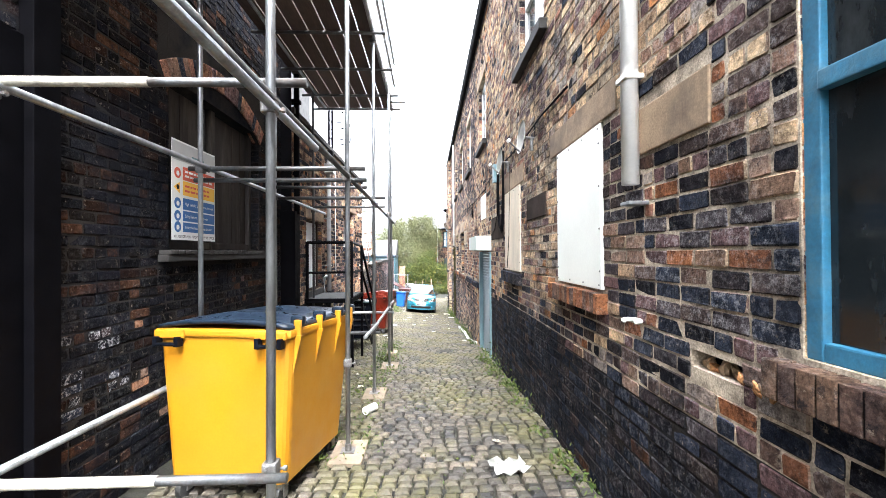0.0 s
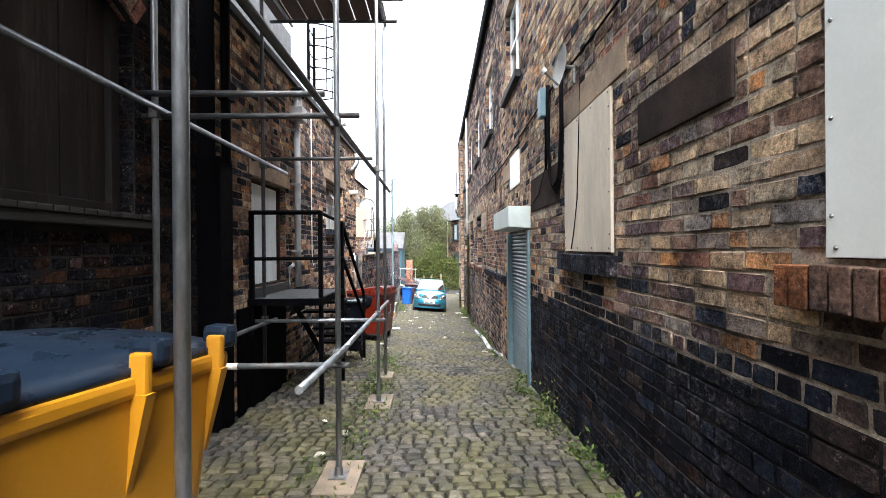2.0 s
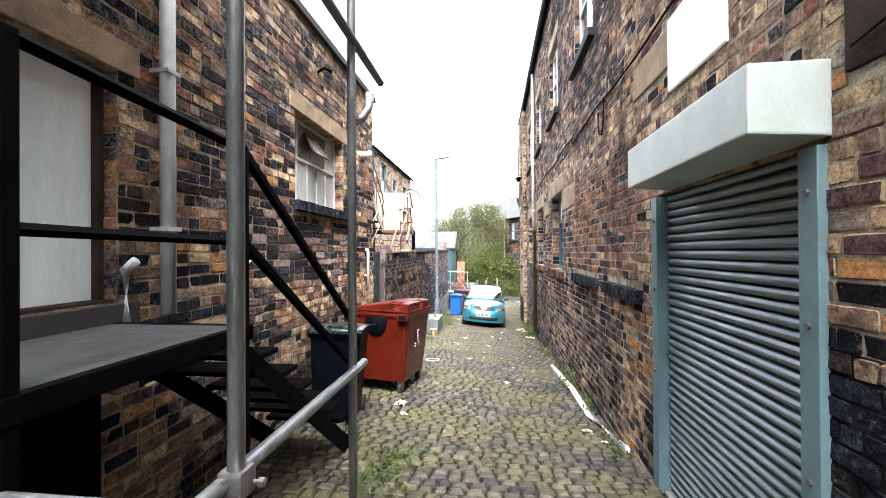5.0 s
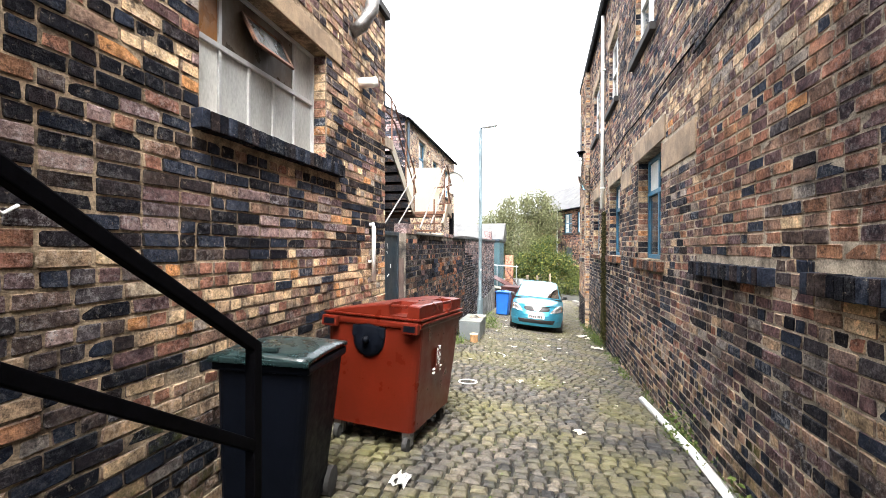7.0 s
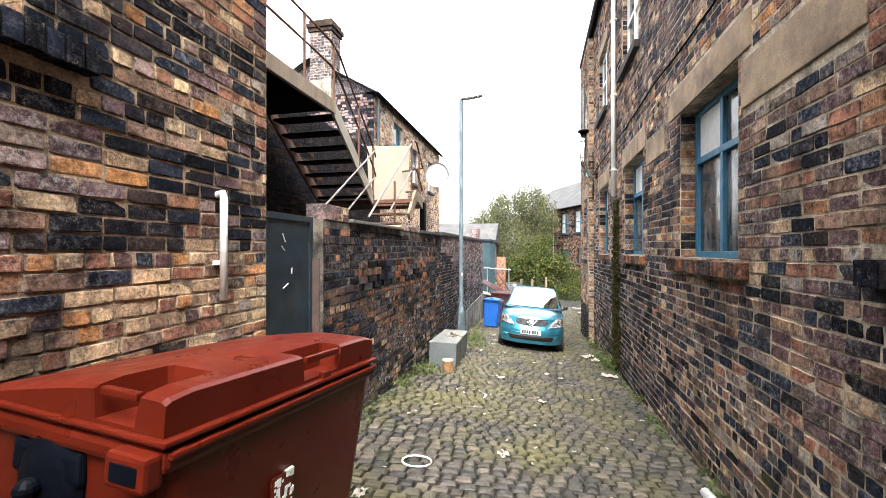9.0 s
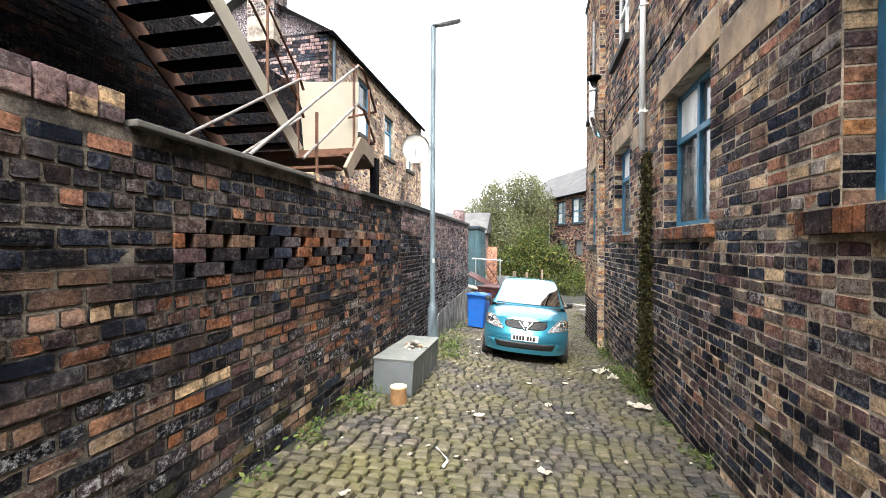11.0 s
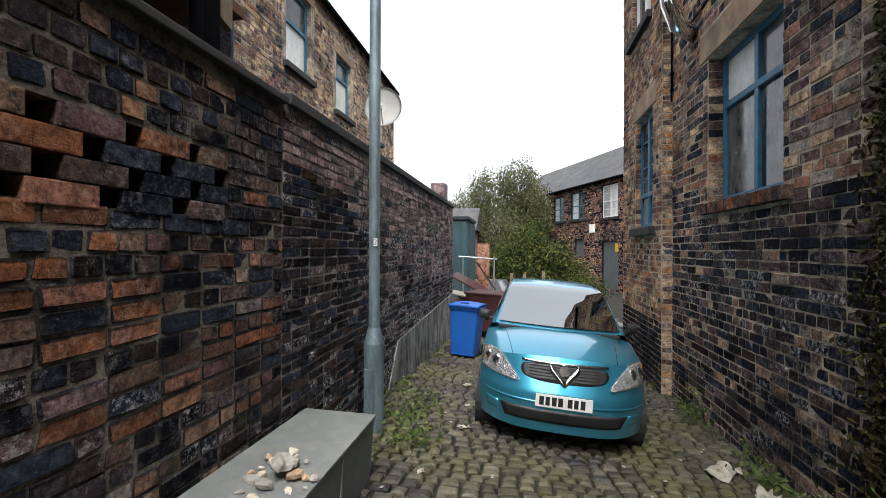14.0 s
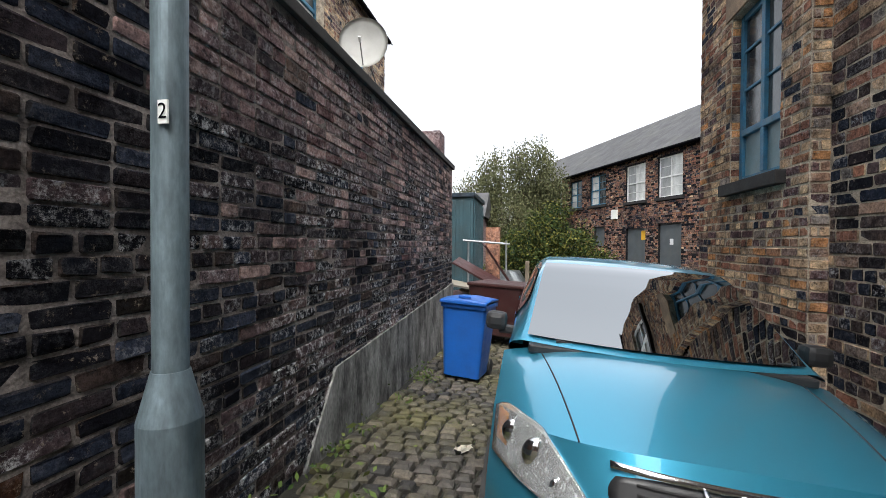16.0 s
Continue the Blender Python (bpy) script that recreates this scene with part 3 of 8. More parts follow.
BROKEN = (1.80, 2.16, 0.895, 0.985)
right_openings = [BROKEN, BOARD_1, BOARD_2, BLUE_0, BLUE_A, BLUE_B, BLUE_C, SHUT] + UPPER
STONES = [(2.98, 4.62, 2.53, 2.78, STONE), (5.93, 7.62, 2.53, 2.80, STONE), (1.98, 2.73, 2.12, 2.41, STONE), (4.83, 5.75, 1.93, 2.21, BROWNSTONE),
          (7.62, 9.05, 1.76, 2.22, BROWNSTONE), (14.76, 16.10, 1.86, 2.24, STONE), (15.95, 18.05, 2.32, 2.64, STONE), (18.25, 19.20, 2.0, 2.33, STONE),
          (19.22, 21.10, 2.32, 2.64, STONE), (21.55, 22.60, 2.0, 2.33, STONE), (22.65, 24.50, 2.32, 2.64, STONE), (0.15, 1.70, 2.81, 3.05, STONE),
          (10.2, 11.6, 2.55, 2.86, STONE)]
UP_STONES = [(o[0] - 0.15, o[1] + 0.15, o[3] + 0.01, o[3] + 0.26, STONE) for o in UPPER]
SILLS = [(3.18, 4.52, 1.01, 1.17), (6.12, 7.47, 1.0, 1.17), (0.2, 1.6, 0.93, 1.08), (16.0, 17.9, 0.46, 0.60), (19.28, 21.02, 0.47, 0.60), (22.7, 24.42, 0.46, 0.58)]
DARK_SILLS = [(13.15, 14.74, 0.52, 0.655), (11.42, 12.70, 0.52, 0.655)]


def zone(u, z, k=0.0):
    """0 to 1 in broad uneven patches along a wall."""
    a = math.sin(u * 1.1 + k) + math.sin(u * 0.47 - z * 1.6 + 2 * k) + math.sin(z * 2.3 + u * 0.8 + 3 * k) + 0.7 * math.sin(u * 2.9 - z * 3.1 + k)
    return min(1.0, max(0.0, 0.5 + a * 0.22))


def right_palette(u, z, rng):
    r = rng.random()
    edge = 0.90 - 0.02 * u + 0.12 * math.sin(u * 2.1) + rng.normal(0, 0.05)
    if u < 4.2:
        edge = 0.55
    if any(b[0] < u < b[1] and b[2] < z < b[3] for b in BRICKED):
        return 3
    if u > 18.5 and z < 0.5 + 0.4 * zone(u, 0, 4) and r < 0.8:
        return 6 if r < 0.16 else (12 if r < 0.42 else 1)
    if u > 12 and z < 0.5:
        return 12 if r < 0.35 else (1 if r < 0.5 else (8 if z < -0.6 and u < 19 else 0))
    if 21.25 < u < 21.95 and z < 1.7:
        return 8
    if u < 11.2 and z < edge:
        return 1 if r < 0.9 else 7
    if u > 12 and z > 2.9 and u < 20:
        return 12 if r < 0.5 else 0
    if u < 4.2 and z < 2.6:
        return 1 if r < 0.28 else (12 if r < 0.66 else (4 if r < 0.70 else (11 if r < 0.80 else 0)))
    if u < 9 and z > 1.2:
        return 4 if r < 0.42 else (2 if r < 0.55 else (1 if r < 0.60 else 0))
    if u < 12:
        return 2 if r < 0.4 else (4 if r < 0.5 else (1 if r < 0.6 else 0))
    if z > 2.0 and u < 17 and r < 0.3:
        return 4
    if r < 0.06 + 0.5 * zone(u, z, 1.0) ** 1.4:
        return 12 if r > 0.05 else 1
    r = rng.random()
    return 3 if r < 0.22 else (2 if r < 0.30 else 0)


# the mortar below z 0.62, as far as the shutter, is near-black
right_wall = wall_slab("wall_east", RIGHT, -5.0, 25.45, -3.2, 7.2, 0.33, right_openings, MORTAR, "long soot-stained mixed red and blue brick wall", dark_band=(-5.0, 11.08, -3.2, 0.62))
right_skips = [o for o in right_openings] + [s[:4] for s in STONES + UP_STONES] + SILLS + DARK_SILLS
PROUD = facing(XP, -1)
BLUE_D, UPPER_D = (25.88, 26.86, 0.42, 2.32), (26.0, 27.15, 3.86, 5.6)
proud_wall = wall_slab("wall_east_end", PROUD, 25.45, 27.74, -3.2, 7.3, 0.48, [BLUE_D, UPPER_D], MORTAR, "projecting end bay of warm brown brick")


def stone_block(name, u0, u1, z0, z1, mat, frame_m, label, depth=0.15, proud=0.018, category="lintel"):
    bm = boxes((u0, u1, -depth, proud, z0, z1), bevel=0.008)
    bmesh.ops.transform(bm, matrix=frame_m, verts=bm.verts[:])
    bmesh.ops.recalc_face_normals(bm, faces=bm.faces[:])
    return tagged(part(name, bm, mat), label, category, kind="structure")


for u0, u1, z0, z1, k in STONES:
    stone_block("stone_lintel", u0, u1, z0, z1, k, RIGHT, "weathered sandstone block set in the brick wall" if k is STONE else "soot-browned stone block set in the brick wall")
for u0, u1, z0, z1, k in UP_STONES:
    stone_block("stone_lintel", u0, u1, z0, z1, k, RIGHT, "weathered sandstone lintel over an upper window")
for o in UPPER:
    stone_block("upper_sill", o[0] - 0.12, o[1] + 0.12, o[2] - 0.13, o[2] - 0.005, DARKSTONE, RIGHT, "blackened stone sill under an upper window", 0.1, 0.1, "sill")


def brick_sill(u0, u1, z0, z1, frame_m, mat, label, proud=0.09):
    base = thing("brick_sill", label, "sill", kind="structure")
    n = max(3, round((u1 - u0) / 0.078))
    w = (u1 - u0) / n
    bm = boxes((u0 + 0.008, u1 - 0.008, -0.1, proud - 0.012, z0 + 0.004, z1 - 0.008))
    bmesh.ops.transform(bm, matrix=frame_m, verts=bm.verts[:])
    bmesh.ops.recalc_face_normals(bm, faces=bm.faces[:])
    part("mortar_bed", bm, DARK_MORTAR, base)
    rng = random.Random(int(u0 * 100))
    one = bmesh.new()
    box(one, -w / 2 + 0.004, w / 2 - 0.004, -0.095, proud, 0, z1 - z0, bevel=0.006)
    bmesh.ops.transform(one, matrix=frame_m.to_3x3().to_4x4(), verts=one.verts[:])
    bmesh.ops.recalc_face_normals(one, faces=one.faces[:])
    data = mesh_of(one, "sill_brick")
    data.materials.append(mat)
    for i in range(n):
        ob = new("sill_brick", data)
        ob.parent = base
        ob.location = frame_m @ Vector((u0 + (i + 0.5) * w, rng.uniform(-0.006, 0.004), z0 + rng.uniform(-0.004, 0.003)))


SILL_RED, SILL_DARK = BRICKS[11], BRICKS[1]
for u0, u1, z0, z1 in DARK_SILLS:
    brick_sill(u0, u1, z0, z1, RIGHT, BRICKS[1], "row of blackened bricks under a bricked-up window")
for i, (u0, u1, z0, z1) in enumerate(SILLS):
    brick_sill(u0, u1, z0, z1, RIGHT, SILL_DARK if i == 1 else SILL_RED, "row of upright dark bricks forming a window sill" if i == 1 else "row of upright red bricks forming a window sill")
stone_block("dark_sill", 25.78, 26.96, 0.28, 0.41, DARKSTONE, PROUD, "blackened stone sill of the end window", 0.1, 0.09, "sill")
stone_block("stone_lintel", 25.7, 27.0, 2.33, 2.66, STONE, PROUD, "pale sandstone lintel over the end window")


def window(name, o, frame_m, paint, glass, label, transom=None, mullions=(0.5,), bars=(), depth=0.09, panel=None):
    """A framed window set back in its opening; every pane is a part."""
    u0, u1, z0, z1 = o
    base = thing(name, label, "window", kind="structure")
    w = 0.07

    def piece(kind, a, b, d0, d1, c, e, mat, bev=0.006, under=None, text=""):
        bm = boxes((a, b, d0, d1, c, e), bevel=bev)
        bmesh.ops.transform(bm, matrix=frame_m, verts=bm.verts[:])
        bmesh.ops.recalc_face_normals(bm, faces=bm.faces[:])
        return part(kind, bm, mat, under or base, text)

    d = -depth
    bm = boxes((u0, u0 + w, d - 0.07, d, z0, z1), (u1 - w, u1, d - 0.07, d, z0, z1), (u0 + w, u1 - w, d - 0.068, d - 0.002, z0, z0 + w), (u0 + w, u1 - w, d - 0.068, d - 0.002, z1 - w, z1), bevel=0.008)
    bmesh.ops.transform(bm, matrix=frame_m, verts=bm.verts[:])
    bmesh.ops.recalc_face_normals(bm, faces=bm.faces[:])
    part("window_frame", bm, paint, base)
    us = [u0 + w, u1 - w]
    zs = [z0 + w, z1 - w]
    if transom:
        piece("transom", u0 + w, u1 - w, d - 0.07, d + 0.012, transom - 0.035, transom + 0.035, paint)
        zs.insert(1, transom)
    for f in mullions:
        c = u0 + (u1 - u0) * f
        piece("mullion", c - 0.035, c + 0.035, d - 0.066, d + 0.008, z0 + w, z1 - w, paint)
        us.insert(-1, c)
    for f in bars:
        c = z0 + (z1 - z0) * f
        piece("glazing_bar", u0 + w, u1 - w, d - 0.05, d - 0.012, c - 0.014, c + 0.014, paint, 0.003)
    n = 0
    for j in range(len(zs) - 1):
        for i in range(len(us) - 1):
            g = glass[n % len(glass)] if isinstance(glass, list) else glass
            if panel and j == 0:
                g = panel
            piece("pane", us[i] + 0.001, us[i + 1] - 0.001, d - 0.04, d - 0.032, zs[j] + 0.001, zs[j + 1] - 0.001, g, 0)
            n += 1
    return base


for k in (BLUE_A, BLUE_B, BLUE_C):
    window("window_1", k, RIGHT, BLUE_PAINT, [DIRTY_GLASS, DIRTY_GLASS, CLEAN_GLASS, PALE_GLASS], "tall blue-painted timber window with dusty panes", transom=1.72, depth=0.16)
window("window_2", BLUE_0, RIGHT, BLUE_PAINT, [DARK_GLASS], "bright blue flaking timber window with dark panes", transom=2.10, depth=0.01)
window("window_3", BLUE_D, PROUD, BLUE_PAINT, [DIRTY_GLASS, PALE_GLASS, CLEAN_GLASS, DIRTY_GLASS], "narrow blue-grey timber window, its lowest third boarded", transom=0.98, bars=(0.55, 0.78), panel=SHUTTER_BLUE)
window("window_9", UPPER_D, PROUD, WHITE_PAINT, [PALE_GLASS, CLEAN_GLASS], "white-framed upper window of the end bay", transom=4.75)
stone_block("dark_sill", 25.9, 27.25, 3.73, 3.85, DARKSTONE, PROUD, "blackened stone sill of the upper end window", 0.1, 0.09, "sill")
for k in UPPER:
    window("window_4", k, RIGHT, WHITE_PAINT, [PALE_GLASS, CLEAN_GLASS], "white-framed upper-storey window", transom=5.1)


def board(o, mat, label, bowed=0.0, screws=True):
    u0, u1, z0, z1 = o
    base = thing("window_board", label, "board")
    bm = bmesh.new()
    box(bm, u0 + 0.012, u1 - 0.012, -0.045, -0.012 + 0.035, z0 + 0.006, z1 - 0.006, bevel=0.003)
    bmesh.ops.transform(bm, matrix=RIGHT, verts=bm.verts[:])
    bmesh.ops.recalc_face_normals(bm, faces=bm.faces[:])
    part("sheet", bm, mat, base)
    one = bmesh.new()
    bmesh.ops.create_uvsphere(one, u_segments=6, v_segments=4, radius=0.009)
    data = mesh_of(one, "screw")
    data.materials.append(STEEL)
    for i in range(7):
        for e, f in ((u0 + 0.05 + i * (u1 - u0 - 0.1) / 6, z0 + 0.04), (u0 + 0.05 + i * (u1 - u0 - 0.1) / 6, z1 - 0.04), (u0 + 0.035, z0 + 0.15 + i * 0.17), (u1 - 0.035, z0 + 0.15 + i * 0.17)):
            if f < z1 and (i % 2 == 0):
                s = new("screw", data)
                s.parent = base
                s.location = RIGHT @ Vector((e, 0.022, f))


board(BOARD_1, WHITE_BOARD, "smooth white board screwed over a window opening")
board(BOARD_2, PLY, "weathered cream plywood board screwed over a window opening")
bm = boxes((9.9, 10.74, 0.006, 0.03, 2.32, 2.9), bevel=0.004)
bmesh.ops.transform(bm, matrix=RIGHT, verts=bm.verts[:])
bmesh.ops.recalc_face_normals(bm, faces=bm.faces[:])
tagged(part("blank_sign", bm, WHITE_BOARD), "blank white board fixed high on the brick wall", "sign")

# the roller shutter
shutter = thing("roller_shutter", "closed grey steel roller shutter with a pale box above", "shutter", kind="structure")
top, n = 1.52, 38
prof = [(-0.04, 0.0), (-0.004, 0.012), (0.008, 0.03), (0.008, 0.042), (-0.004, 0.058), (-0.04, 0.068)]
slat_h = 0.068
for i in range(n):
    sb = bmesh.new()
    vs = [[sb.verts.new((e, d - 0.05, z)) for e in (SHUT[0] + 0.06, SHUT[1] - 0.06)] for d, z in prof]
    for a, b in zip(vs, vs[1:]):
        sb.faces.new((a[0], a[1], b[1], b[0]))
    bmesh.ops.recalc_face_normals(sb, faces=sb.faces[:])
    bmesh.ops.transform(sb, matrix=RIGHT @ Matrix.Translation((0, 0, top - (i + 1) * slat_h)), verts=sb.verts[:])
    part("slat", sb, SHUTTER_GREY, shutter)
for a in (SHUT[0], SHUT[1] - 0.1):
    bm = boxes((a - 0.02, a + 0.1, -0.1, 0.045, -1.3, 1.5), bevel=0.006)
    bmesh.ops.transform(bm, matrix=RIGHT, verts=bm.verts[:])
    bmesh.ops.recalc_face_normals(bm, faces=bm.faces[:])
    g = part("guide_rail", bm, SHUTTER_BLUE, shutter, "blue-grey steel guide rail")
    for z in (-0.7, 0.0, 0.7, 1.3):
        bm = bmesh.new()
        rod(bm, (XR - 0.044, a + 0.04, z), (XR - 0.056, a + 0.04, z), 0.016, 8)
        part("bolt", bm, STEEL, g)
bm = boxes((9.13, 10.76, 0.002, 0.34, 1.53, 1.86), bevel=0.01)
for v in bm.verts:
    if v.co.z < 1.7 and v.co.y > 0.2:
        v.co.z += 0.02
bmesh.ops.transform(bm, matrix=RIGHT, verts=bm.verts[:])
bmesh.ops.recalc_face_normals(bm, faces=bm.faces[:])
part("shutter_box", bm, PALE_STEEL, shutter, "pale grey-green steel housing")
bm = boxes((9.2, 11.06, -0.33, 0.0, -1.35, -1.02))
bmesh.ops.transform(bm, matrix=RIGHT, verts=bm.verts[:])
bmesh.ops.recalc_face_normals(bm, faces=bm.faces[:])
part("threshold", bm, CONCRETE, shutter)

# rooms behind the wall, roof and gutter
bm = boxes((2.6, 8.0, -5, 27.7, -3, 7.2), (XR + 0.34, 2.6, -5, 27.7, 7.19, 7.25), (XR + 0.34, 2.6, -5, 27.7, 3.3, 3.5), (XR + 0.34, 2.6, -5, 27.7, -3, -0.4))
tagged(part("inner_walls", bm, INSIDE), "dim bare rooms behind the windows", "wall", kind="structure")
bm = bmesh.new()
rv = [bm.verts.new(k) for k in ((XR - 0.2, -5.2, 7.22), (XR - 0.2, 27.9, 7.22), (5.0, 27.9, 9.6), (5.0, -5.2, 9.6), (8.4, -5.2, 7.22), (8.4, 27.9, 7.22))]
for f in ((0, 1, 2, 3), (3, 2, 5, 4), (0, 3, 4), (1, 5, 2)):
    bm.faces.new([rv[i] for i in f])
r = bmesh.ops.solidify(bm, geom=bm.faces[:], thickness=0.06)
tagged(part("roof_east", bm, SLATE), "dark slate roof of the long brick building", "roof", kind="structure")
gut = bmesh.new()
rod(gut, (XR - 0.1, -5, 7.16), (XR - 0.1, 27.8, 7.16), 0.075, 10)
tagged(part("gutter_east", gut, BLACK_STEEL), "black iron eaves gutter", "gutter", kind="structure")

# added out of view, behind the start, to hold back low skylight
south = wall_slab("wall_south", facing_y(-24.0, 1), -12.0, 12.0, -3.0, 5.5, 0.33, [], DARK_MORTAR, "unseen plain wall added behind the alley's start to limit skylight")
# ---- left-hand buildings ----
LEFT, SCAFF, = facing(XL, 1), facing(XS, 1)
ARCH = (4.27, 6.50, 1.56, 3.30)
left_1 = wall_slab("wall_west_sooty", SCAFF, -5.0, 7.45, -3.0, 7.5, 0.33, [ARCH], DARK_MORTAR, "sooty brick wall behind the scaffold, deck shade in its colour")
LVENT = (9.75, 10.62, 0.14, 0.41)
DOOR, LWIN = (8.33, 9.54, 0.74, 2.20), (11.93, 13.55, 1.68, 2.76)
left_2 = wall_slab("wall_west", LEFT, 7.45, 15.2, -3.0, 4.0, 0.33, [DOOR, LWIN, LVENT], WARM_MORTAR, "mixed orange, buff and blue-black brick wall")


# near-black bricks: soot, plus the scaffold deck's shade put into the colour
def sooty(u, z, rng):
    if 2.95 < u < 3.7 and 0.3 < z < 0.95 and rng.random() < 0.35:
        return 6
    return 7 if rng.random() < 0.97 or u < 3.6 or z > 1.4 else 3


def warm(u, z, rng):
    r = rng.random()
    if z < -0.1 and u > 10:
        return 8 if r < 0.3 else (1 if r < 0.65 else 4)
    if 0.15 < z < 0.72 and u > 11.5:
        return 2 if r < 0.45 else (4 if r < 0.6 else (3 if r < 0.8 else 0))
    if z < 0.2 and u > 11.5:
        return 2 if r < 0.3 else (4 if r < 0.6 else (1 if r < 0.75 else 3))
    if u < 10 and r < 0.12:
        return 7
    if u < 10:
        return 2 if r < 0.45 else (3 if r < 0.7 else (1 if r < 0.82 else 0))
    if z > 2.6:
        return 4 if r < 0.2 else (12 if r < 0.5 else 0)
    if 0.72 < z < 2.0:
        d = 0.32 + 0.5 * zone(u, z * 1.5, 2.0)
        if r < d:
            return 1 if r < d * 0.8 else 5
        r = rng.random()
        return 2 if r < 0.24 else (3 if r < 0.5 else (12 if r < 0.65 else 0))
    d = 0.22 + 0.5 * zone(u, z, 2.0)
    if r < d:
        return 1 if r < d * 0.6 else 12
    r = rng.random()
    return 2 if r < 0.22 else (3 if r < 0.42 else (5 if r < 0.55 else 0))


tagged(part("inner_walls", boxes((-8, -4.2, -5, 15.0, -3, 7.4), (-4.2, XS - 0.34, -5, 7.4, 7.35, 7.45), (-4.2, XL - 0.34, 7.4, 15.0, 3.9, 3.98), (-4.2, XL - 0.34, -5, 15, 0.2, 0.4)), INSIDE), "dim bare rooms behind the openings", "wall", kind="structure")
stone_block("vent_lintel", 9.65, 10.72, 0.41, 0.475, STONE, LEFT, "thin pale stone lintel over the low opening", 0.15, 0.006)
# flat black sheet gives the opening its inner darkness
tagged(part("vent_dark", boxes((XL - 0.09, XL - 0.05, 9.75, 10.62, 0.14, 0.41)), BLACK_STEEL), "black sheet standing for the dark inside the low opening", "board")
stone_block("stone_lintel", 8.24, 9.70, 2.21, 2.41, STONE, LEFT, "thin stone lintel over the door")
stone_block("concrete_lintel", 11.80, 13.86, 2.77, 2.96, STONE, LEFT, "long pale concrete lintel over the workshop window")
stone_block("door_sill", 8.2, 9.66, 0.60, 0.735, DARKSTONE, LEFT, "dark stone step under the door", 0.2, 0.05, "sill")
stone_block("wall_coping", 7.45, 15.25, 4.0, 4.1, DARKSTONE, LEFT, "dark stone coping along the wall top", 0.4, 0.06, "coping")
brick_sill(11.86, 13.82, 1.55, 1.675, LEFT, SILL_DARK, "row of dark bricks forming a window sill")

# ---- boundary wall ----
yard = wall_slab("wall_yard", LEFT, 16.12, 21.45, -3.0, 1.02, 0.22, [(17.0, 20.9, 0.18, 0.555)], YARD_MORTAR, "brick boundary wall with an open honeycomb band")
tall = wall_slab("wall_yard_tall", LEFT, 21.45, 28.85, -3.0, 1.04, 0.33, [], PLUM_MORTAR, "plum-coloured brick boundary wall bloomed with salts")


def jambs(o, frame_m, palette, seed, depth=0.19, course=0.095):
    """Brick faces up both sides of an opening."""
    rng = np.random.default_rng(seed)
    verts, quads, index = [], [], []
    z = o[2]
    while z < o[3] - 0.03:
        h = min(course, o[3] - z) - 0.012
        for u, s in ((o[0], 1), (o[1], -1)):
            t = 0.003 + rng.uniform(0, 0.004)
            c = [(u, -depth, z), (u, -0.008, z), (u, -0.008, z + h), (u, -depth, z + h)]
            f = [(u + s * t, d + (0.003 if d == -depth else -0.003), k + (0.003 if k == z else -0.003)) for _, d, k in c]
            o2 = len(verts)
            verts += c + f
            quads += [tuple(i + o2 for i in q) for q in ((0, 1, 5, 4), (1, 2, 6, 5), (2, 3, 7, 6), (3, 0, 4, 7), (4, 5, 6, 7))]
            index += [palette[rng.integers(len(palette))]] * 5
        z += course
    w = (np.array(verts) @ np.array(frame_m.to_3x3()).T) + np.array(frame_m.translation)
    return w, quads, index


def all_jambs(wall, frame_m, openings, palette, seed, course):
    vs, qs, ix, n = [], [], [], 0
    for k, o in enumerate(openings):
        w, q, i = jambs(o, frame_m, palette, seed + k, course=course)
        vs.append(w)
        qs += [tuple(a + n for a in f) for f in q]
        ix += i
        n += len(w)
    ob = arrays("jamb_bricks", np.concatenate(vs), qs, BRICKS, ix, wall)
    bm = bmesh.new()
    bm.from_mesh(ob.data)
    bmesh.ops.recalc_face_normals(bm, faces=bm.faces[:])
    bm.to_mesh(ob.data)
    bm.free()
    return tagged(ob, kind="stuff")


all_jambs(right_wall, RIGHT, [BOARD_1, BOARD_2, BLUE_0, BLUE_A, BLUE_B, BLUE_C] + UPPER, [0, 3, 2, 1], 300, 0.098)
all_jambs(proud_wall, PROUD, [BLUE_D, UPPER_D], [0, 3, 2], 320, 0.09)
all_jambs(left_1, SCAFF, [ARCH], [7], 330, 0.09)
all_jambs(left_2, LEFT, [DOOR, LWIN], [2, 3, 0], 340, 0.09)

# ---- scaffold ----
scaffold = thing("scaffold", "galvanised tube scaffold with dark plank decking against the sooty wall", "scaffold")
R = 0.0242
OUT = [(-0.815, 2.17), (-0.82, 4.22), (-0.825, 6.27), (-0.79, 8.27)]
IN = [(-2.22, 2.17), (-2.25, 4.2), (-2.28, 6.29), (-2.29, 8.39)]


def pipe(name, a, b, mat, r=R, text=""):
    bm = bmesh.new()
    rod(bm, a, b, r, 14)
    ob = part(name, bm, mat, scaffold, text)
    for f in ob.data.polygons:
        f.use_smooth = len(f.vertices) == 4
    return ob


def coupler(x, y, z):
    bm = boxes((x - 0.038, x + 0.038, y - 0.032, y + 0.045, z - 0.04, z + 0.04), bevel=0.012)
    rod(bm, (x - 0.05, y + 0.03, z - 0.012), (x + 0.075, y + 0.03, z - 0.012), 0.008, 8)
    rod(bm, (x + 0.055, y + 0.03, z - 0.012), (x + 0.072, y + 0.03, z - 0.012), 0.015, 6)
    rod(bm, (x - 0.01, y - 0.05, z + 0.02), (x - 0.01, y + 0.07, z + 0.02), 0.008, 8)
    part("coupler", bm, STEEL, scaffold, "dull steel clamp")


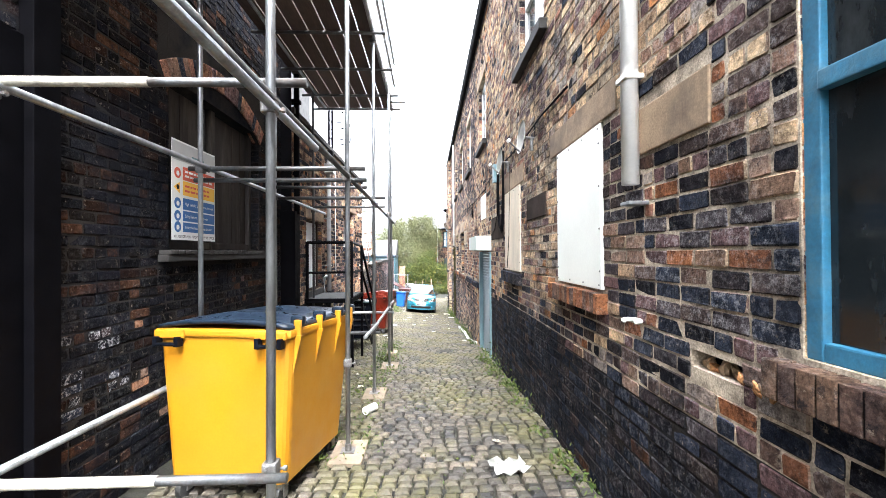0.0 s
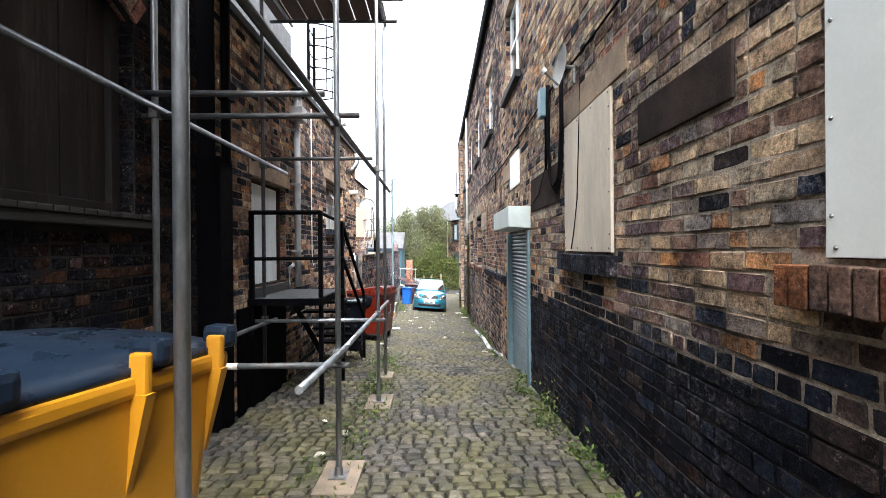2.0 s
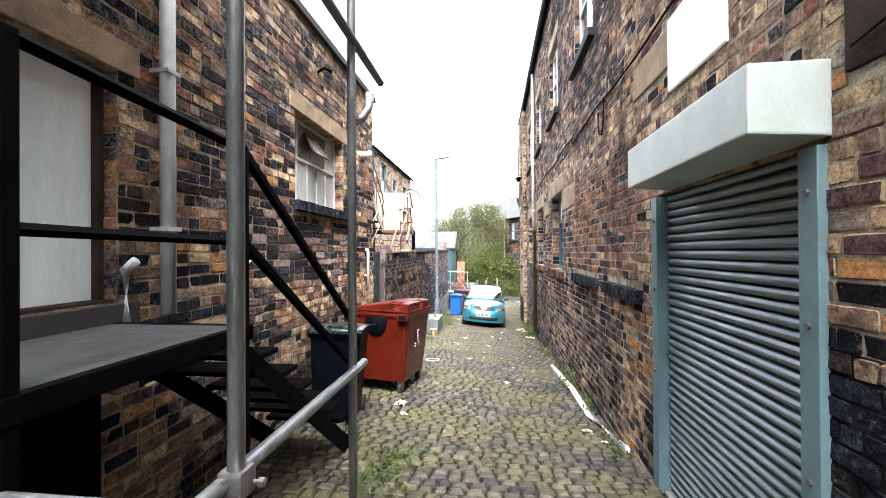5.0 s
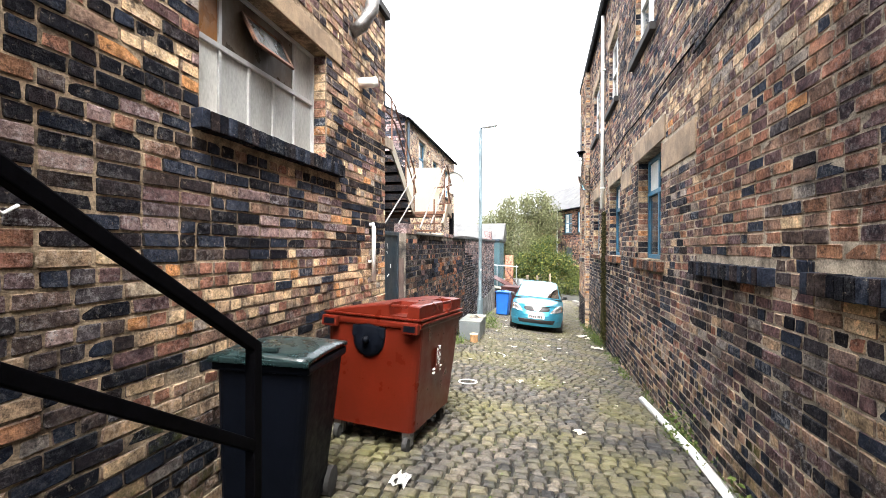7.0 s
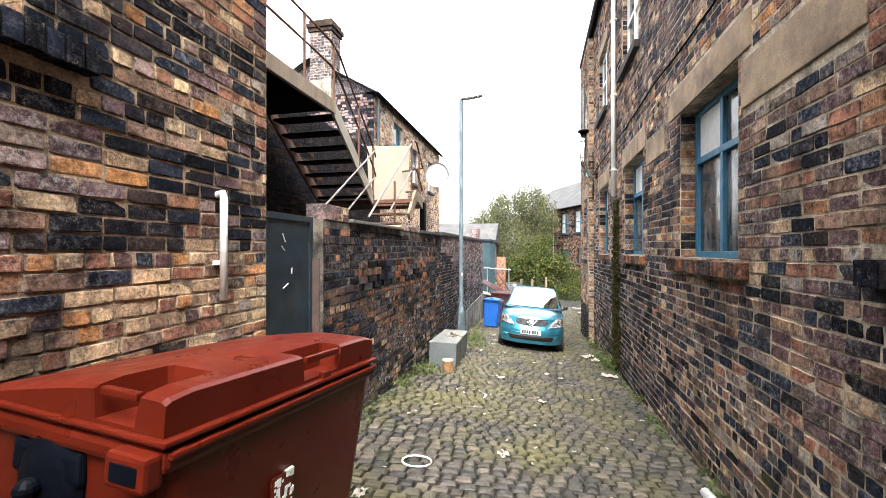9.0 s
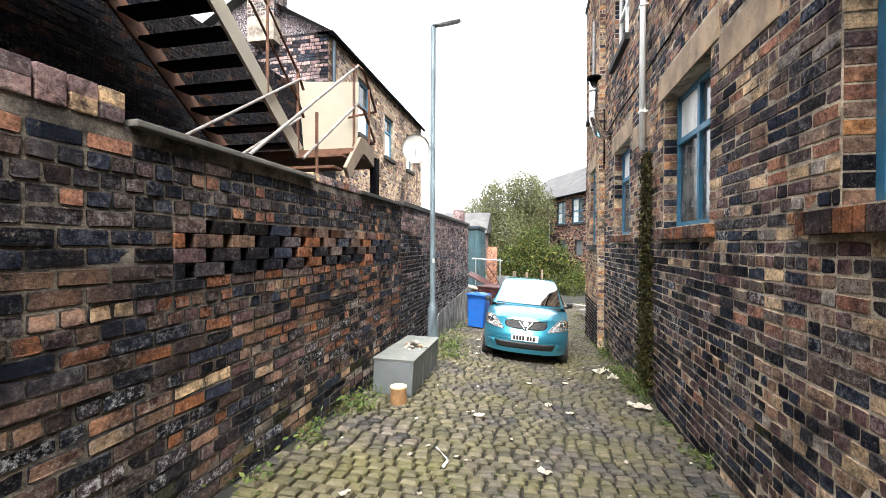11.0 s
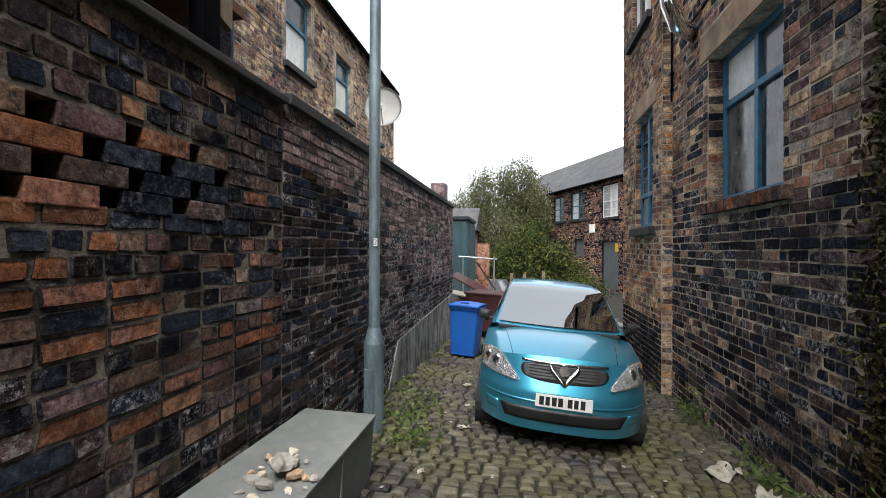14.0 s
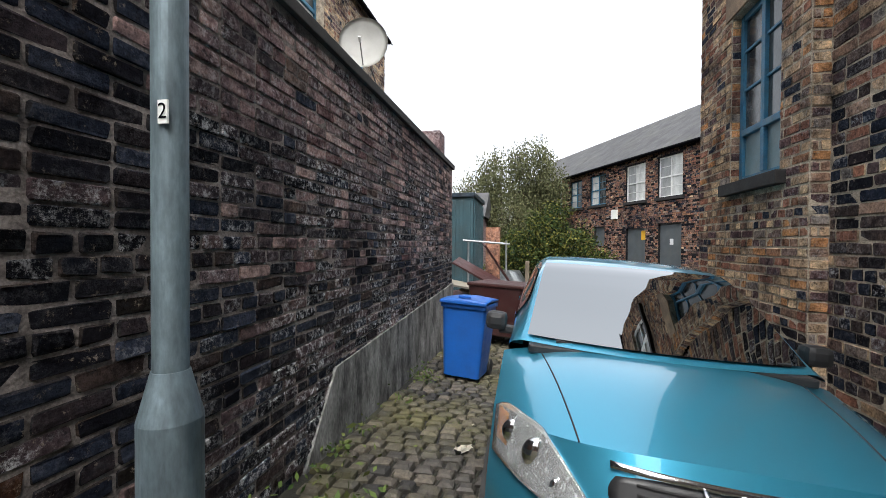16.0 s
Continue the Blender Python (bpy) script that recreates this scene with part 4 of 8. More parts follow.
for i, (x, y) in enumerate(OUT):
    g = ground(x, y)
    pipe("standard", (x, y, g + 0.05), (x + 0.02, y, 7.0), GALV)
    bm = boxes((x - 0.15, x + 0.17, y - 0.26, y + 0.24, g + 0.005, g + 0.045), bevel=0.004)
    part("sole_board", bm, WOOD_OLD, scaffold, "pale timber sole board")
    bm = boxes((x - 0.07, x + 0.07, y - 0.07, y + 0.07, g + 0.045, g + 0.053))
    rod(bm, (x, y, g + 0.05), (x, y, g + 0.12), 0.032, 10)
    part("base_plate", bm, STEEL, scaffold)
    for z in (2.26, 0.40, 4.68):
        coupler(x, y, z)
pipe("standard", (-0.84, 9.4, ground(-0.84, 9.4) + 0.05), (-0.83, 9.4, 7.0), GALV)
bm = boxes((-0.96, -0.72, 9.25, 9.55, ground(-0.84, 9.4) + 0.01, ground(-0.84, 9.4) + 0.12), bevel=0.01)
part("sole_board", bm, WOOD_OLD, scaffold, "pale timber packing block")
for i, (x, y) in enumerate(IN):
    low = -0.26 if i == 3 else ground(x, y) + 0.04
    pipe("standard", (x, y, low), (x, y, 7.0), GALV if i != 3 else DARK_TUBE)
    for z in (2.34, 0.33):
        coupler(x, y, z)
pipe("ledger", (-0.76, -1.5, 2.27), (-0.80, 3.0, 2.25), GALV)
pipe("ledger", (-0.795, 1.0, 2.31), (-0.82, 9.95, 2.20), DARK_TUBE)
pipe("ledger", (-2.19, -1.5, 2.39), (-2.22, 9.05, 2.35), GALV)
pipe("ledger", (-0.80, 5.25, 0.45), (-0.78, 6.35, 0.43), GALV)
pipe("ledger", (-0.80, 6.35, 0.41), (-0.82, 9.55, 0.40), GALV)
pipe("ledger", (-2.20, 1.0, 0.42), (-2.22, 8.6, 0.30), GALV)
for (x, y), z, c in ((OUT[0], 2.40, PALE_TUBE), (OUT[1], 2.36, DARK_TUBE), (OUT[2], 2.33, DARK_TUBE), (OUT[3], 2.41, DARK_TUBE), (OUT[1], 2.26, DARK_TUBE)):
    d = 0.15 if z == 2.26 else 0.05
    pipe("transom", (-2.4, y + d, z), (x + (-0.06 if z == 2.41 else 0.18), y + d, z), DARK_TUBE)
pipe("transom", (-2.36, 6.22, 2.48), (-0.9, 6.22, 2.47), DARK_TUBE)
pipe("transom", (-2.4, 2.22, 2.40), (-1.45, 2.22, 2.40), PALE_TUBE, R + 0.002, "cream painted tube end")
for (x, y), z in ((OUT[0], 0.38), (OUT[2], 0.32), (OUT[3], 0.335)):
    pipe("transom", (-2.35, y - 0.05, z), (x + 0.1, y - 0.05, z), DARK_TUBE if y < 8 else GALV)
    if y < 8:
        pipe("transom", (-2.4, y - 0.05, z), (-1.35 if y < 3 else -1.6, y - 0.05, z), PALE_TUBE, R + 0.002, "cream painted tube end")
for i, y in enumerate((2.4, 3.6, 4.8, 6.0, 7.2, 8.4, 9.2)):
    pipe("transom", (-2.5, y, 4.66), (-0.6, y, 4.66), DARK_TUBE)
pipe("ledger", (-0.78, 1.2, 4.70), (-0.80, 9.4, 4.70), GALV)
pipe("ledger", (-2.24, 1.2, 4.70), (-2.24, 9.4, 4.70), GALV)
pipe("guard_rail", (-0.75, 1.2, 5.75), (-0.75, 9.4, 5.75), GALV)
pipe("guard_rail", (-0.75, 1.2, 5.25), (-0.75, 9.4, 5.25), GALV)
pipe("transom", (-0.84, 8.45, 4.55), (-0.45, 8.45, 4.55), GALV)
for k in range(7):
    x = -2.42 + k * 0.238
    for a, b in ((2.1, 5.2), (5.22, 9.3)):
        part("plank", boxes((x, x + 0.222, a, b, 4.72, 4.76), bevel=0.004), SCAFF_BOARD, scaffold)

# ---- arched window, sign, black downpipe ----
arch = thing("window_5", "boarded arched window with a dark timber infill", "window", kind="structure")
for i in range(9):
    w = (ARCH[1] - ARCH[0]) / 9
    part("plank", boxes((XS - 0.22, XS - 0.19 + 0.004 * (i % 3), ARCH[0] + i * w + 0.002, ARCH[0] + (i + 1) * w - 0.002, ARCH[2], ARCH[3] + 0.25)), WOOD_DARK, arch)
bm = boxes((XS - 0.18, XS - 0.12, ARCH[0], ARCH[0] + 0.09, ARCH[2], ARCH[3]), (XS - 0.18, XS - 0.12, ARCH[1] - 0.09, ARCH[1], ARCH[2], ARCH[3]), (XS - 0.185, XS - 0.125, ARCH[0], ARCH[1], ARCH[2], ARCH[2] + 0.08), bevel=0.005)
part("window_frame", bm, WOOD_DARK, arch)
part("mullion", boxes((XS - 0.18, XS - 0.11, 5.3, 5.4, ARCH[2], ARCH[3]), bevel=0.005), WOOD_DARK, arch)
# segmental arch ring of upright red bricks, with the wall below its curve
rise, half = 0.34, (ARCH[1] - ARCH[0]) / 2 + 0.02
rad = (half * half + rise * rise) / (2 * rise)
cy, cz = (ARCH[0] + ARCH[1]) / 2, ARCH[3] - 0.12 + rise - rad
ang = math.asin(half / rad)
n = 26
for i in range(n):
    a = -ang + (i + 0.5) * 2 * ang / n
    bm = boxes((-0.1, 0.022, -ang * rad / n + 0.004, ang * rad / n - 0.004, rad, rad + 0.24), bevel=0.006)
    bmesh.ops.transform(bm, matrix=Matrix.Translation((XS, cy, cz)) @ Matrix.Rotation(-a, 4, "X"), verts=bm.verts[:])
    part("arch_brick", bm, BRICKS[3], arch)
bm = bmesh.new()
lo = [bm.verts.new((XS - 0.05, cy + rad * math.sin(-ang + 2 * ang * k / 20), cz + rad * math.cos(-ang + 2 * ang * k / 20) - 0.005)) for k in range(21)]
hi = [bm.verts.new((XS - 0.05, v.co.y, 3.9)) for v in lo]
for k in range(20):
    bm.faces.new((lo[k], lo[k + 1], hi[k + 1], hi[k]))
r = bmesh.ops.extrude_face_region(bm, geom=bm.faces[:])
bmesh.ops.translate(bm, vec=(0.052, 0, 0), verts=[v for v in r["geom"] if isinstance(v, bmesh.types.BMVert)])
bmesh.ops.recalc_face_normals(bm, faces=bm.faces[:])
part("arch_infill", bm, DARK_MORTAR, arch)
bm = bmesh.new()
box(bm, XS - 0.15, XS + 0.10, 4.1, 6.66, 1.43, 1.50, bevel=0.01)
part("window_sill", bm, DARKSTONE, arch)
for i in range(22):
    y = 4.12 + i * 0.1155
    part("sill_tile", boxes((XS - 0.1, XS + 0.12, y, y + 0.108, 1.502, 1.545), bevel=0.008), DARKSTONE, arch)

notice = thing("safety_notice", "white site safety notice with red, yellow and blue panels", "sign")
SX = XS + 0.03
part("backing", boxes((SX - 0.006, SX, 4.27, 5.11, 1.65, 2.68), bevel=0.002), SIGN_WHITE, notice)
part("header_panel", boxes((SX, SX + 0.003, 4.27, 5.11, 2.47, 2.66)), plain("sign_grey", (0.42, 0.43, 0.43), 0.5, vary=0.08), notice)
part("header_plate", boxes((SX, SX + 0.005, 4.62, 4.86, 2.49, 2.56)), SIGN_GREEN, notice)
bands = [(2.28, 2.42, SIGN_RED, "red_panel"), (2.12, 2.27, SIGN_YELLOW, "yellow_panel"), (1.97, 2.09, SIGN_BLUE, "blue_panel"), (1.85, 1.955, SIGN_BLUE, "blue_panel"), (1.735, 1.835, SIGN_BLUE, "blue_panel")]
for z0, z1, c, nm in bands:
    part(nm, boxes((SX, SX + 0.003, 4.46, 5.09, z0, z1)), c, notice)
    bar = SIGN_WHITE if c is SIGN_RED else SIGN_RED
    lines = 0 if c is SIGN_BLUE else 2
    for k in range(lines):
        zc = z0 + (k + 1) * (z1 - z0) / (lines + 1)
        x = 4.49
        rr = random.Random(int(z0 * 1000) + k)
        while x < 4.98:
            w = rr.uniform(0.035, 0.09)
            part("text_bar", boxes((SX + 0.003, SX + 0.0045, x, min(x + w, 5.05), zc - 0.011, zc + 0.011)), bar, notice)
            x += w + 0.018
for z, c in ((2.34, SIGN_RED), (2.2, SIGN_YELLOW), (2.03, SIGN_BLUE), (1.9, SIGN_BLUE), (1.785, SIGN_BLUE)):
    bm = bmesh.new()
    if c is SIGN_YELLOW:
        bmesh.ops.create_cone(bm, cap_ends=True, segments=3, radius1=0.065, radius2=0.065, depth=0.004, matrix=Matrix.Translation((SX + 0.002, 4.365, z - 0.01)) @ Matrix.Rotation(math.pi / 2, 4, "Y") @ Matrix.Rotation(math.pi, 4, "Z"))
    else:
        bmesh.ops.create_cone(bm, cap_ends=True, segments=24, radius1=0.055, radius2=0.055, depth=0.004, matrix=Matrix.Translation((SX + 0.002, 4.365, z)) @ Matrix.Rotation(math.pi / 2, 4, "Y"))
    p = part("symbol_disc", bm, c, notice)
    bm = bmesh.new()
    bmesh.ops.create_cone(bm, cap_ends=True, segments=12, radius1=0.026, radius2=0.022, depth=0.003, matrix=Matrix.Translation((SX + 0.0055, 4.365, z - 0.005)) @ Matrix.Rotation(math.pi / 2, 4, "Y"))
    part("pictogram", bm, SIGN_WHITE if c is not SIGN_YELLOW else BLACK_PLASTIC, p)
for words, z, w in (("High visibility jackets must be worn", 2.03, 0.57), ("Safety helmets must be worn", 1.902, 0.46), ("Protective footwear must be worn", 1.785, 0.54)):
    lettering(words, (SX + 0.0045, 4.49, z), w, SIGN_WHITE, notice)
lettering("ALL VISITORS MUST REPORT TO THE SITE OFFICE", (SX + 0.002, 4.30, 1.685), 0.78, BLACK_PLASTIC, notice)

casing = thing("downpipe_casing", "black timber casing with a black iron downpipe above", "downpipe", kind="structure")
part("casing", boxes((XS + 0.002, XL + 0.08, 7.40, 7.68, -0.9, 2.25), bevel=0.01), BLACK_STEEL, casing)
bm = rods(0.05, ((XL + 0.06, 7.58, 2.2), (XL + 0.06, 7.58, 7.2)), seg=14)
part("downpipe", bm, BLACK_STEEL, casing)
for z in (2.9, 4.2, 5.5):
    part("bracket", boxes((XL - 0.05, XL + 0.125, 7.5, 7.66, z, z + 0.06), bevel=0.006), BLACK_STEEL, casing)
# thin black sheet added over the slab's pale end face to darken it
part("return_cover", boxes((XS + 0.002, XL + 0.012, 7.425, 7.447, 2.2, 7.2)), BLACK_STEEL, casing)
# two flat black boards cover this stretch of the wall
black = thing("black_boards", "black boards standing against the dark brick wall", "door", kind="structure")
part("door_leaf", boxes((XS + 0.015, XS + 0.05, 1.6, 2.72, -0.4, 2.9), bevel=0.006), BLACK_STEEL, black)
part("black_post", boxes((XS + 0.015, XS + 0.11, 2.72, 2.92, -0.45, 5.0), bevel=0.008), BLACK_STEEL, black)

# ---- door, landing and steps ----
door = thing("door_1", "pale grey flush panel door above the black landing", "door", kind="structure")
part("door_leaf", boxes((XL - 0.17, XL - 0.13, DOOR[0] + 0.05, DOOR[1] - 0.05, DOOR[2] + 0.02, DOOR[3] - 0.04), bevel=0.004), GREY_BOARD, door)
bm = boxes((XL - 0.2, XL - 0.09, DOOR[0], DOOR[0] + 0.05, DOOR[2], DOOR[3]), (XL - 0.2, XL - 0.09, DOOR[1] - 0.05, DOOR[1], DOOR[2], DOOR[3]), (XL - 0.195, XL - 0.095, DOOR[0], DOOR[1], DOOR[3] - 0.04, DOOR[3]), bevel=0.004)
part("door_frame", bm, BROWNSTONE, door)
part("threshold", boxes((XL - 0.2, XL - 0.02, DOOR[0], DOOR[1], DOOR[2], DOOR[2] + 0.02)), BROWNSTONE, door)

stair = thing("landing_stair", "black steel landing with railings and open steps down", "stair")
SX0, SX1, P0, P1, PZ = XL + 0.02, -1.48, 8.16, 9.48, 0.62
part("deck", boxes((SX0, SX1 - 0.04, P0, P1, PZ - 0.035, PZ), bevel=0.004), DECK, stair)
bm = boxes((SX1 - 0.05, SX1, P0, P1 + 0.02, PZ - 0.085, PZ + 0.005), (SX0, SX1, P0 - 0.02, P0 + 0.03, PZ - 0.085, PZ + 0.003), (SX0, SX1, P1 - 0.03, P1 + 0.02, PZ - 0.085, PZ + 0.003), bevel=0.004)
part("deck_frame", bm, BLACK_STEEL, stair)
# black sheet on the wall, painted shade for the void below the landing
part("shade_panel", boxes((SX0, SX0 + 0.03, P0 - 0.3, P1 - 0.1, -0.95, PZ - 0.09)), BLACK_STEEL, stair)
RX = -1.51
for x, y, top in ((RX, 8.245, 1.73), (RX, 9.44, 1.67), (SX0 + 0.04, 8.19, 1.73)):
    part("post", boxes((x - 0.026, x + 0.026, y - 0.026, y + 0.026, ground(x, y), top), bevel=0.005), BLACK_STEEL, stair)
for z, z2, h in ((1.71, 1.65, 0.028), (1.125, 1.11, 0.022)):
    bm = bmesh.new()
    rod(bm, (RX, 8.245, z), (RX, 9.44, z2), h, 4)
    rod(bm, (SX0 + 0.04, 8.19, z), (RX, 8.245, z), h, 4)
    part("rail", bm, BLACK_STEEL, stair)
for a, b, nm in (((RX, 9.44, 1.645), (RX, 11.30, 0.345), "hand_rail"), ((RX, 9.46, 1.10), (RX, 11.28, -0.09), "mid_rail")):
    bm = bmesh.new()
    d = Vector(b) - Vector(a)
    box(bm, -0.024, 0.024, -0.024, 0.024, -d.length / 2, d.length / 2, bevel=0.006)
    bmesh.ops.transform(bm, matrix=Matrix.Translation((Vector(a) + Vector(b)) / 2) @ d.to_track_quat("Z", "Y").to_matrix().to_4x4(), verts=bm.verts[:])
    part(nm, bm, BLACK_STEEL, stair)
part("post", boxes((RX - 0.025, RX + 0.025, 11.26, 11.31, ground(RX, 11.3), 0.37), bevel=0.005), BLACK_STEEL, stair)
for i in range(6):
    z, y = 0.40 - 0.193 * i, 9.76 + 0.285 * i
    part("tread", boxes((SX0 + 0.1, -1.53, y - 0.14, y + 0.12, z - 0.035, z), bevel=0.004), BLACK_STEEL, stair)
for x in (-1.535, SX0 + 0.08):
    bm = bmesh.new()
    g1 = ground(x, 11.3)
    v = [bm.verts.new((x, y, z)) for y, z in ((P1, PZ - 0.10), (P1, PZ - 0.24), (11.15, g1), (11.36, g1), (11.36, g1 + 0.05))]
    bm.faces.new(v)
    r = bmesh.ops.extrude_face_region(bm, geom=bm.faces[:])
    bmesh.ops.translate(bm, vec=(0.012, 0, 0), verts=[k for k in r["geom"] if isinstance(k, bmesh.types.BMVert)])
    bmesh.ops.recalc_face_normals(bm, faces=bm.faces[:])
    part("stringer", bm, BLACK_STEEL, stair)

# ---- workshop window, pipes on the left wall ----
lw = thing("window_6", "steel workshop window with obscured panes and an amber blind", "window", kind="structure")
u0, u1, z0, z1 = LWIN
D0 = XL - 0.16
cols = [u0 + 0.03 + i * (u1 - u0 - 0.06) / 5 for i in range(6)]
bm = boxes((D0 - 0.03, D0 + 0.03, u0, u0 + 0.03, z0, z1), (D0 - 0.03, D0 + 0.03, u1 - 0.03, u1, z0, z1), (D0 - 0.028, D0 + 0.028, u0, u1, z0, z0 + 0.03), (D0 - 0.028, D0 + 0.028, u0, u1, z1 - 0.03, z1), bevel=0.004)
part("window_frame", bm, GREY_PVC, lw)
zm = z0 + 0.58
part("transom", boxes((D0 - 0.026, D0 + 0.026, u0 + 0.03, u1 - 0.03, zm - 0.02, zm + 0.02), bevel=0.004), GREY_PVC, lw)
for c in cols[1:-1]:
    part("glazing_bar", boxes((D0 - 0.02, D0 + 0.02, c - 0.012, c + 0.012, z0 + 0.03, zm - 0.02), bevel=0.003), GREY_PVC, lw)
for i in range(5):
    part("pane", boxes((D0 - 0.004, D0 + 0.002, cols[i], cols[i + 1], z0 + 0.03, zm - 0.02)), PALE_GLASS if i == 0 else FROSTED, lw)
for i, g in enumerate((AMBER, UMBER, UMBER, UMBER, FROSTED)):
    part("pane", boxes((D0 - 0.004, D0 + 0.002, cols[i], cols[i + 1], zm + 0.02, z1 - 0.03)), g, lw)
for c in (cols[1], cols[4]):
    part("mullion", boxes((D0 - 0.02, D0 + 0.02, c - 0.014, c + 0.014, zm, z1 - 0.03), bevel=0.003), GREY_PVC, lw)
bm = boxes((-0.01, 0.01, 0, 0.5, -0.3, -0.27), (-0.01, 0.01, 0, 0.5, -0.03, 0.0), (-0.011, 0.011, 0, 0.03, -0.3, 0.0), (-0.011, 0.011, 0.47, 0.5, -0.3, 0.0))
bmesh.ops.transform(bm, matrix=Matrix.Translation((D0 + 0.02, cols[2] - 0.1, z1 - 0.12)) @ Matrix.Rotation(radians(-28), 4, "Y"), verts=bm.verts[:])
part("blind", boxes((D0 - 0.012, D0 - 0.006, cols[1], cols[4], z1 - 0.17, z1 - 0.03)), AMBER, lw, "amber striped blind")
vent = part("opening_light", bm, RUST, lw, "tilted-open steel vent light")
bm = boxes((-0.003, 0.003, 0.03, 0.47, -0.27, -0.03))
bmesh.ops.transform(bm, matrix=Matrix.Translation((D0 + 0.02, cols[2] - 0.1, z1 - 0.12)) @ Matrix.Rotation(radians(-28), 4, "Y"), verts=bm.verts[:])
part("pane", bm, DIRTY_GLASS, vent)


def wall_pipe(name, points, r, mat, label, clips=(), side=1, wall=XL):
    base = thing(name, label, "pipe")
    tube("tube", points, r, mat, base, seg=12)
    for y, z in clips:
        part("clip", boxes((wall, wall + side * (abs(points[0][0] - wall) + r + 0.006), y - r - 0.012, y + r + 0.012, z, z + 0.03), bevel=0.003), mat, base)
    return base


wall_pipe("soil_pipe", [(XL + 0.09, 9.85, 0.62), (XL + 0.09, 9.85, 3.45)], 0.05, GREY_PVC, "grey painted downpipe on the brick wall", [(9.85, 1.2), (9.85, 2.3), (9.85, 3.2)])
hop = thing("extract_cowl", "grey metal box and cowl at the top of the pipe", "vent")
part("cowl_box", boxes((XL + 0.01, XL + 0.22, 9.72, 9.98, 3.36, 3.58), bevel=0.012), GREY_PVC, hop)
bm = bmesh.new()
rod(bm, (XL + 0.11, 9.85, 3.58), (XL + 0.11, 9.85, 3.75), 0.06, 12)
part("neck", bm, GREY_PVC, hop)
part("cap", boxes((XL + 0.02, XL + 0.2, 9.76, 9.94, 3.75, 3.9), bevel=0.03), BLACK_STEEL, hop)
wall_pipe("overflow_pipe", [(XL, 14.66, 1.08), (XL + 0.05, 14.66, 1.09), (XL + 0.06, 14.66, 1.05), (XL + 0.06, 14.66, 0.36)], 0.026, WHITE_PVC, "white plastic overflow pipe with a bent top", [(14.66, 0.6)])
wall_pipe("stub_pipe", [(XL + 0.05, 9.55, 0.6), (XL + 0.05, 9.55, 0.95), (XL + 0.12, 9.55, 1.0)], 0.03, GREY_PVC, "short grey bent pipe beside the door")
wall_pipe("steel_flue", [(XL, 14.15, 3.30), (XL + 0.12, 14.16, 3.36), (XL + 0.22, 14.2, 3.55), (XL + 0.24, 14.22, 3.8)], 0.08, STEEL, "ribbed steel flue elbow high on the wall")
wall_pipe("white_vent", [(XL, 14.35, 2.78), (XL + 0.16, 14.37, 2.78), (XL + 0.2, 14.4, 2.8)], 0.06, WHITE_PVC, "white plastic boiler vent stub")
wall_pipe("hanging_cable", [(XL + 0.02, 10.86, 3.9), (XL + 0.02, 10.85, 2.5), (XL + 0.025, 10.83, 1.2), (XL + 0.03, 10.84, 0.98), (XL + 0.03, 10.9, 0.93), (XL + 0.02, 10.96, 0.97)], 0.008, WHITE_PVC, "loose white cable hanging down the bricks")
wall_pipe("cctv_bracket", [(XL, 12.6, 3.5), (XL + 0.1, 12.6, 3.55), (XL + 0.2, 12.62, 3.5)], 0.02, BLACK_STEEL, "small dark bracket near the wall top")
# caged ladder on the roof
ladder = thing("caged_ladder", "dark steel ladder with safety hoops above the roof edge", "ladder")
for y in (12.6, 13.05):
    part("stile", boxes((-3.0, -2.94, y - 0.02, y + 0.02, 4.0, 6.6)), BLACK_STEEL, ladder)
for k in range(9):
    part("rung", rods(0.014, ((-2.97, 12.6, 4.2 + k * 0.27), (-2.97, 13.05, 4.2 + k * 0.27)), seg=6), BLACK_STEEL, ladder)
for k in range(4):
    pts = [(-2.97 + 0.6 * math.sin(a), 12.825 - 0.36 * math.cos(a), 4.9 + k * 0.5) for a in [math.pi * j / 10 for j in range(11)]]
    tube("hoop", pts, 0.014, BLACK_STEEL, ladder, seg=6)
for a in (0.25, 0.5, 0.75):
    part("strap", rods(0.012, ((-2.97 + 0.6 * math.sin(math.pi * a), 12.825 - 0.36 * math.cos(math.pi * a), 4.9), (-2.97 + 0.6 * math.sin(math.pi * a), 12.825 - 0.36 * math.cos(math.pi * a), 6.4)), seg=6), BLACK_STEEL, ladder)

# ---- bins ----
def wheel(bm, x, y, z, r, w):
    bmesh.ops.create_cone(bm, cap_ends=True, segments=20, radius1=r, radius2=r, depth=w, matrix=Matrix.Translation((x, y, z)) @ Matrix.Rotation(math.pi / 2, 4, "Y"))


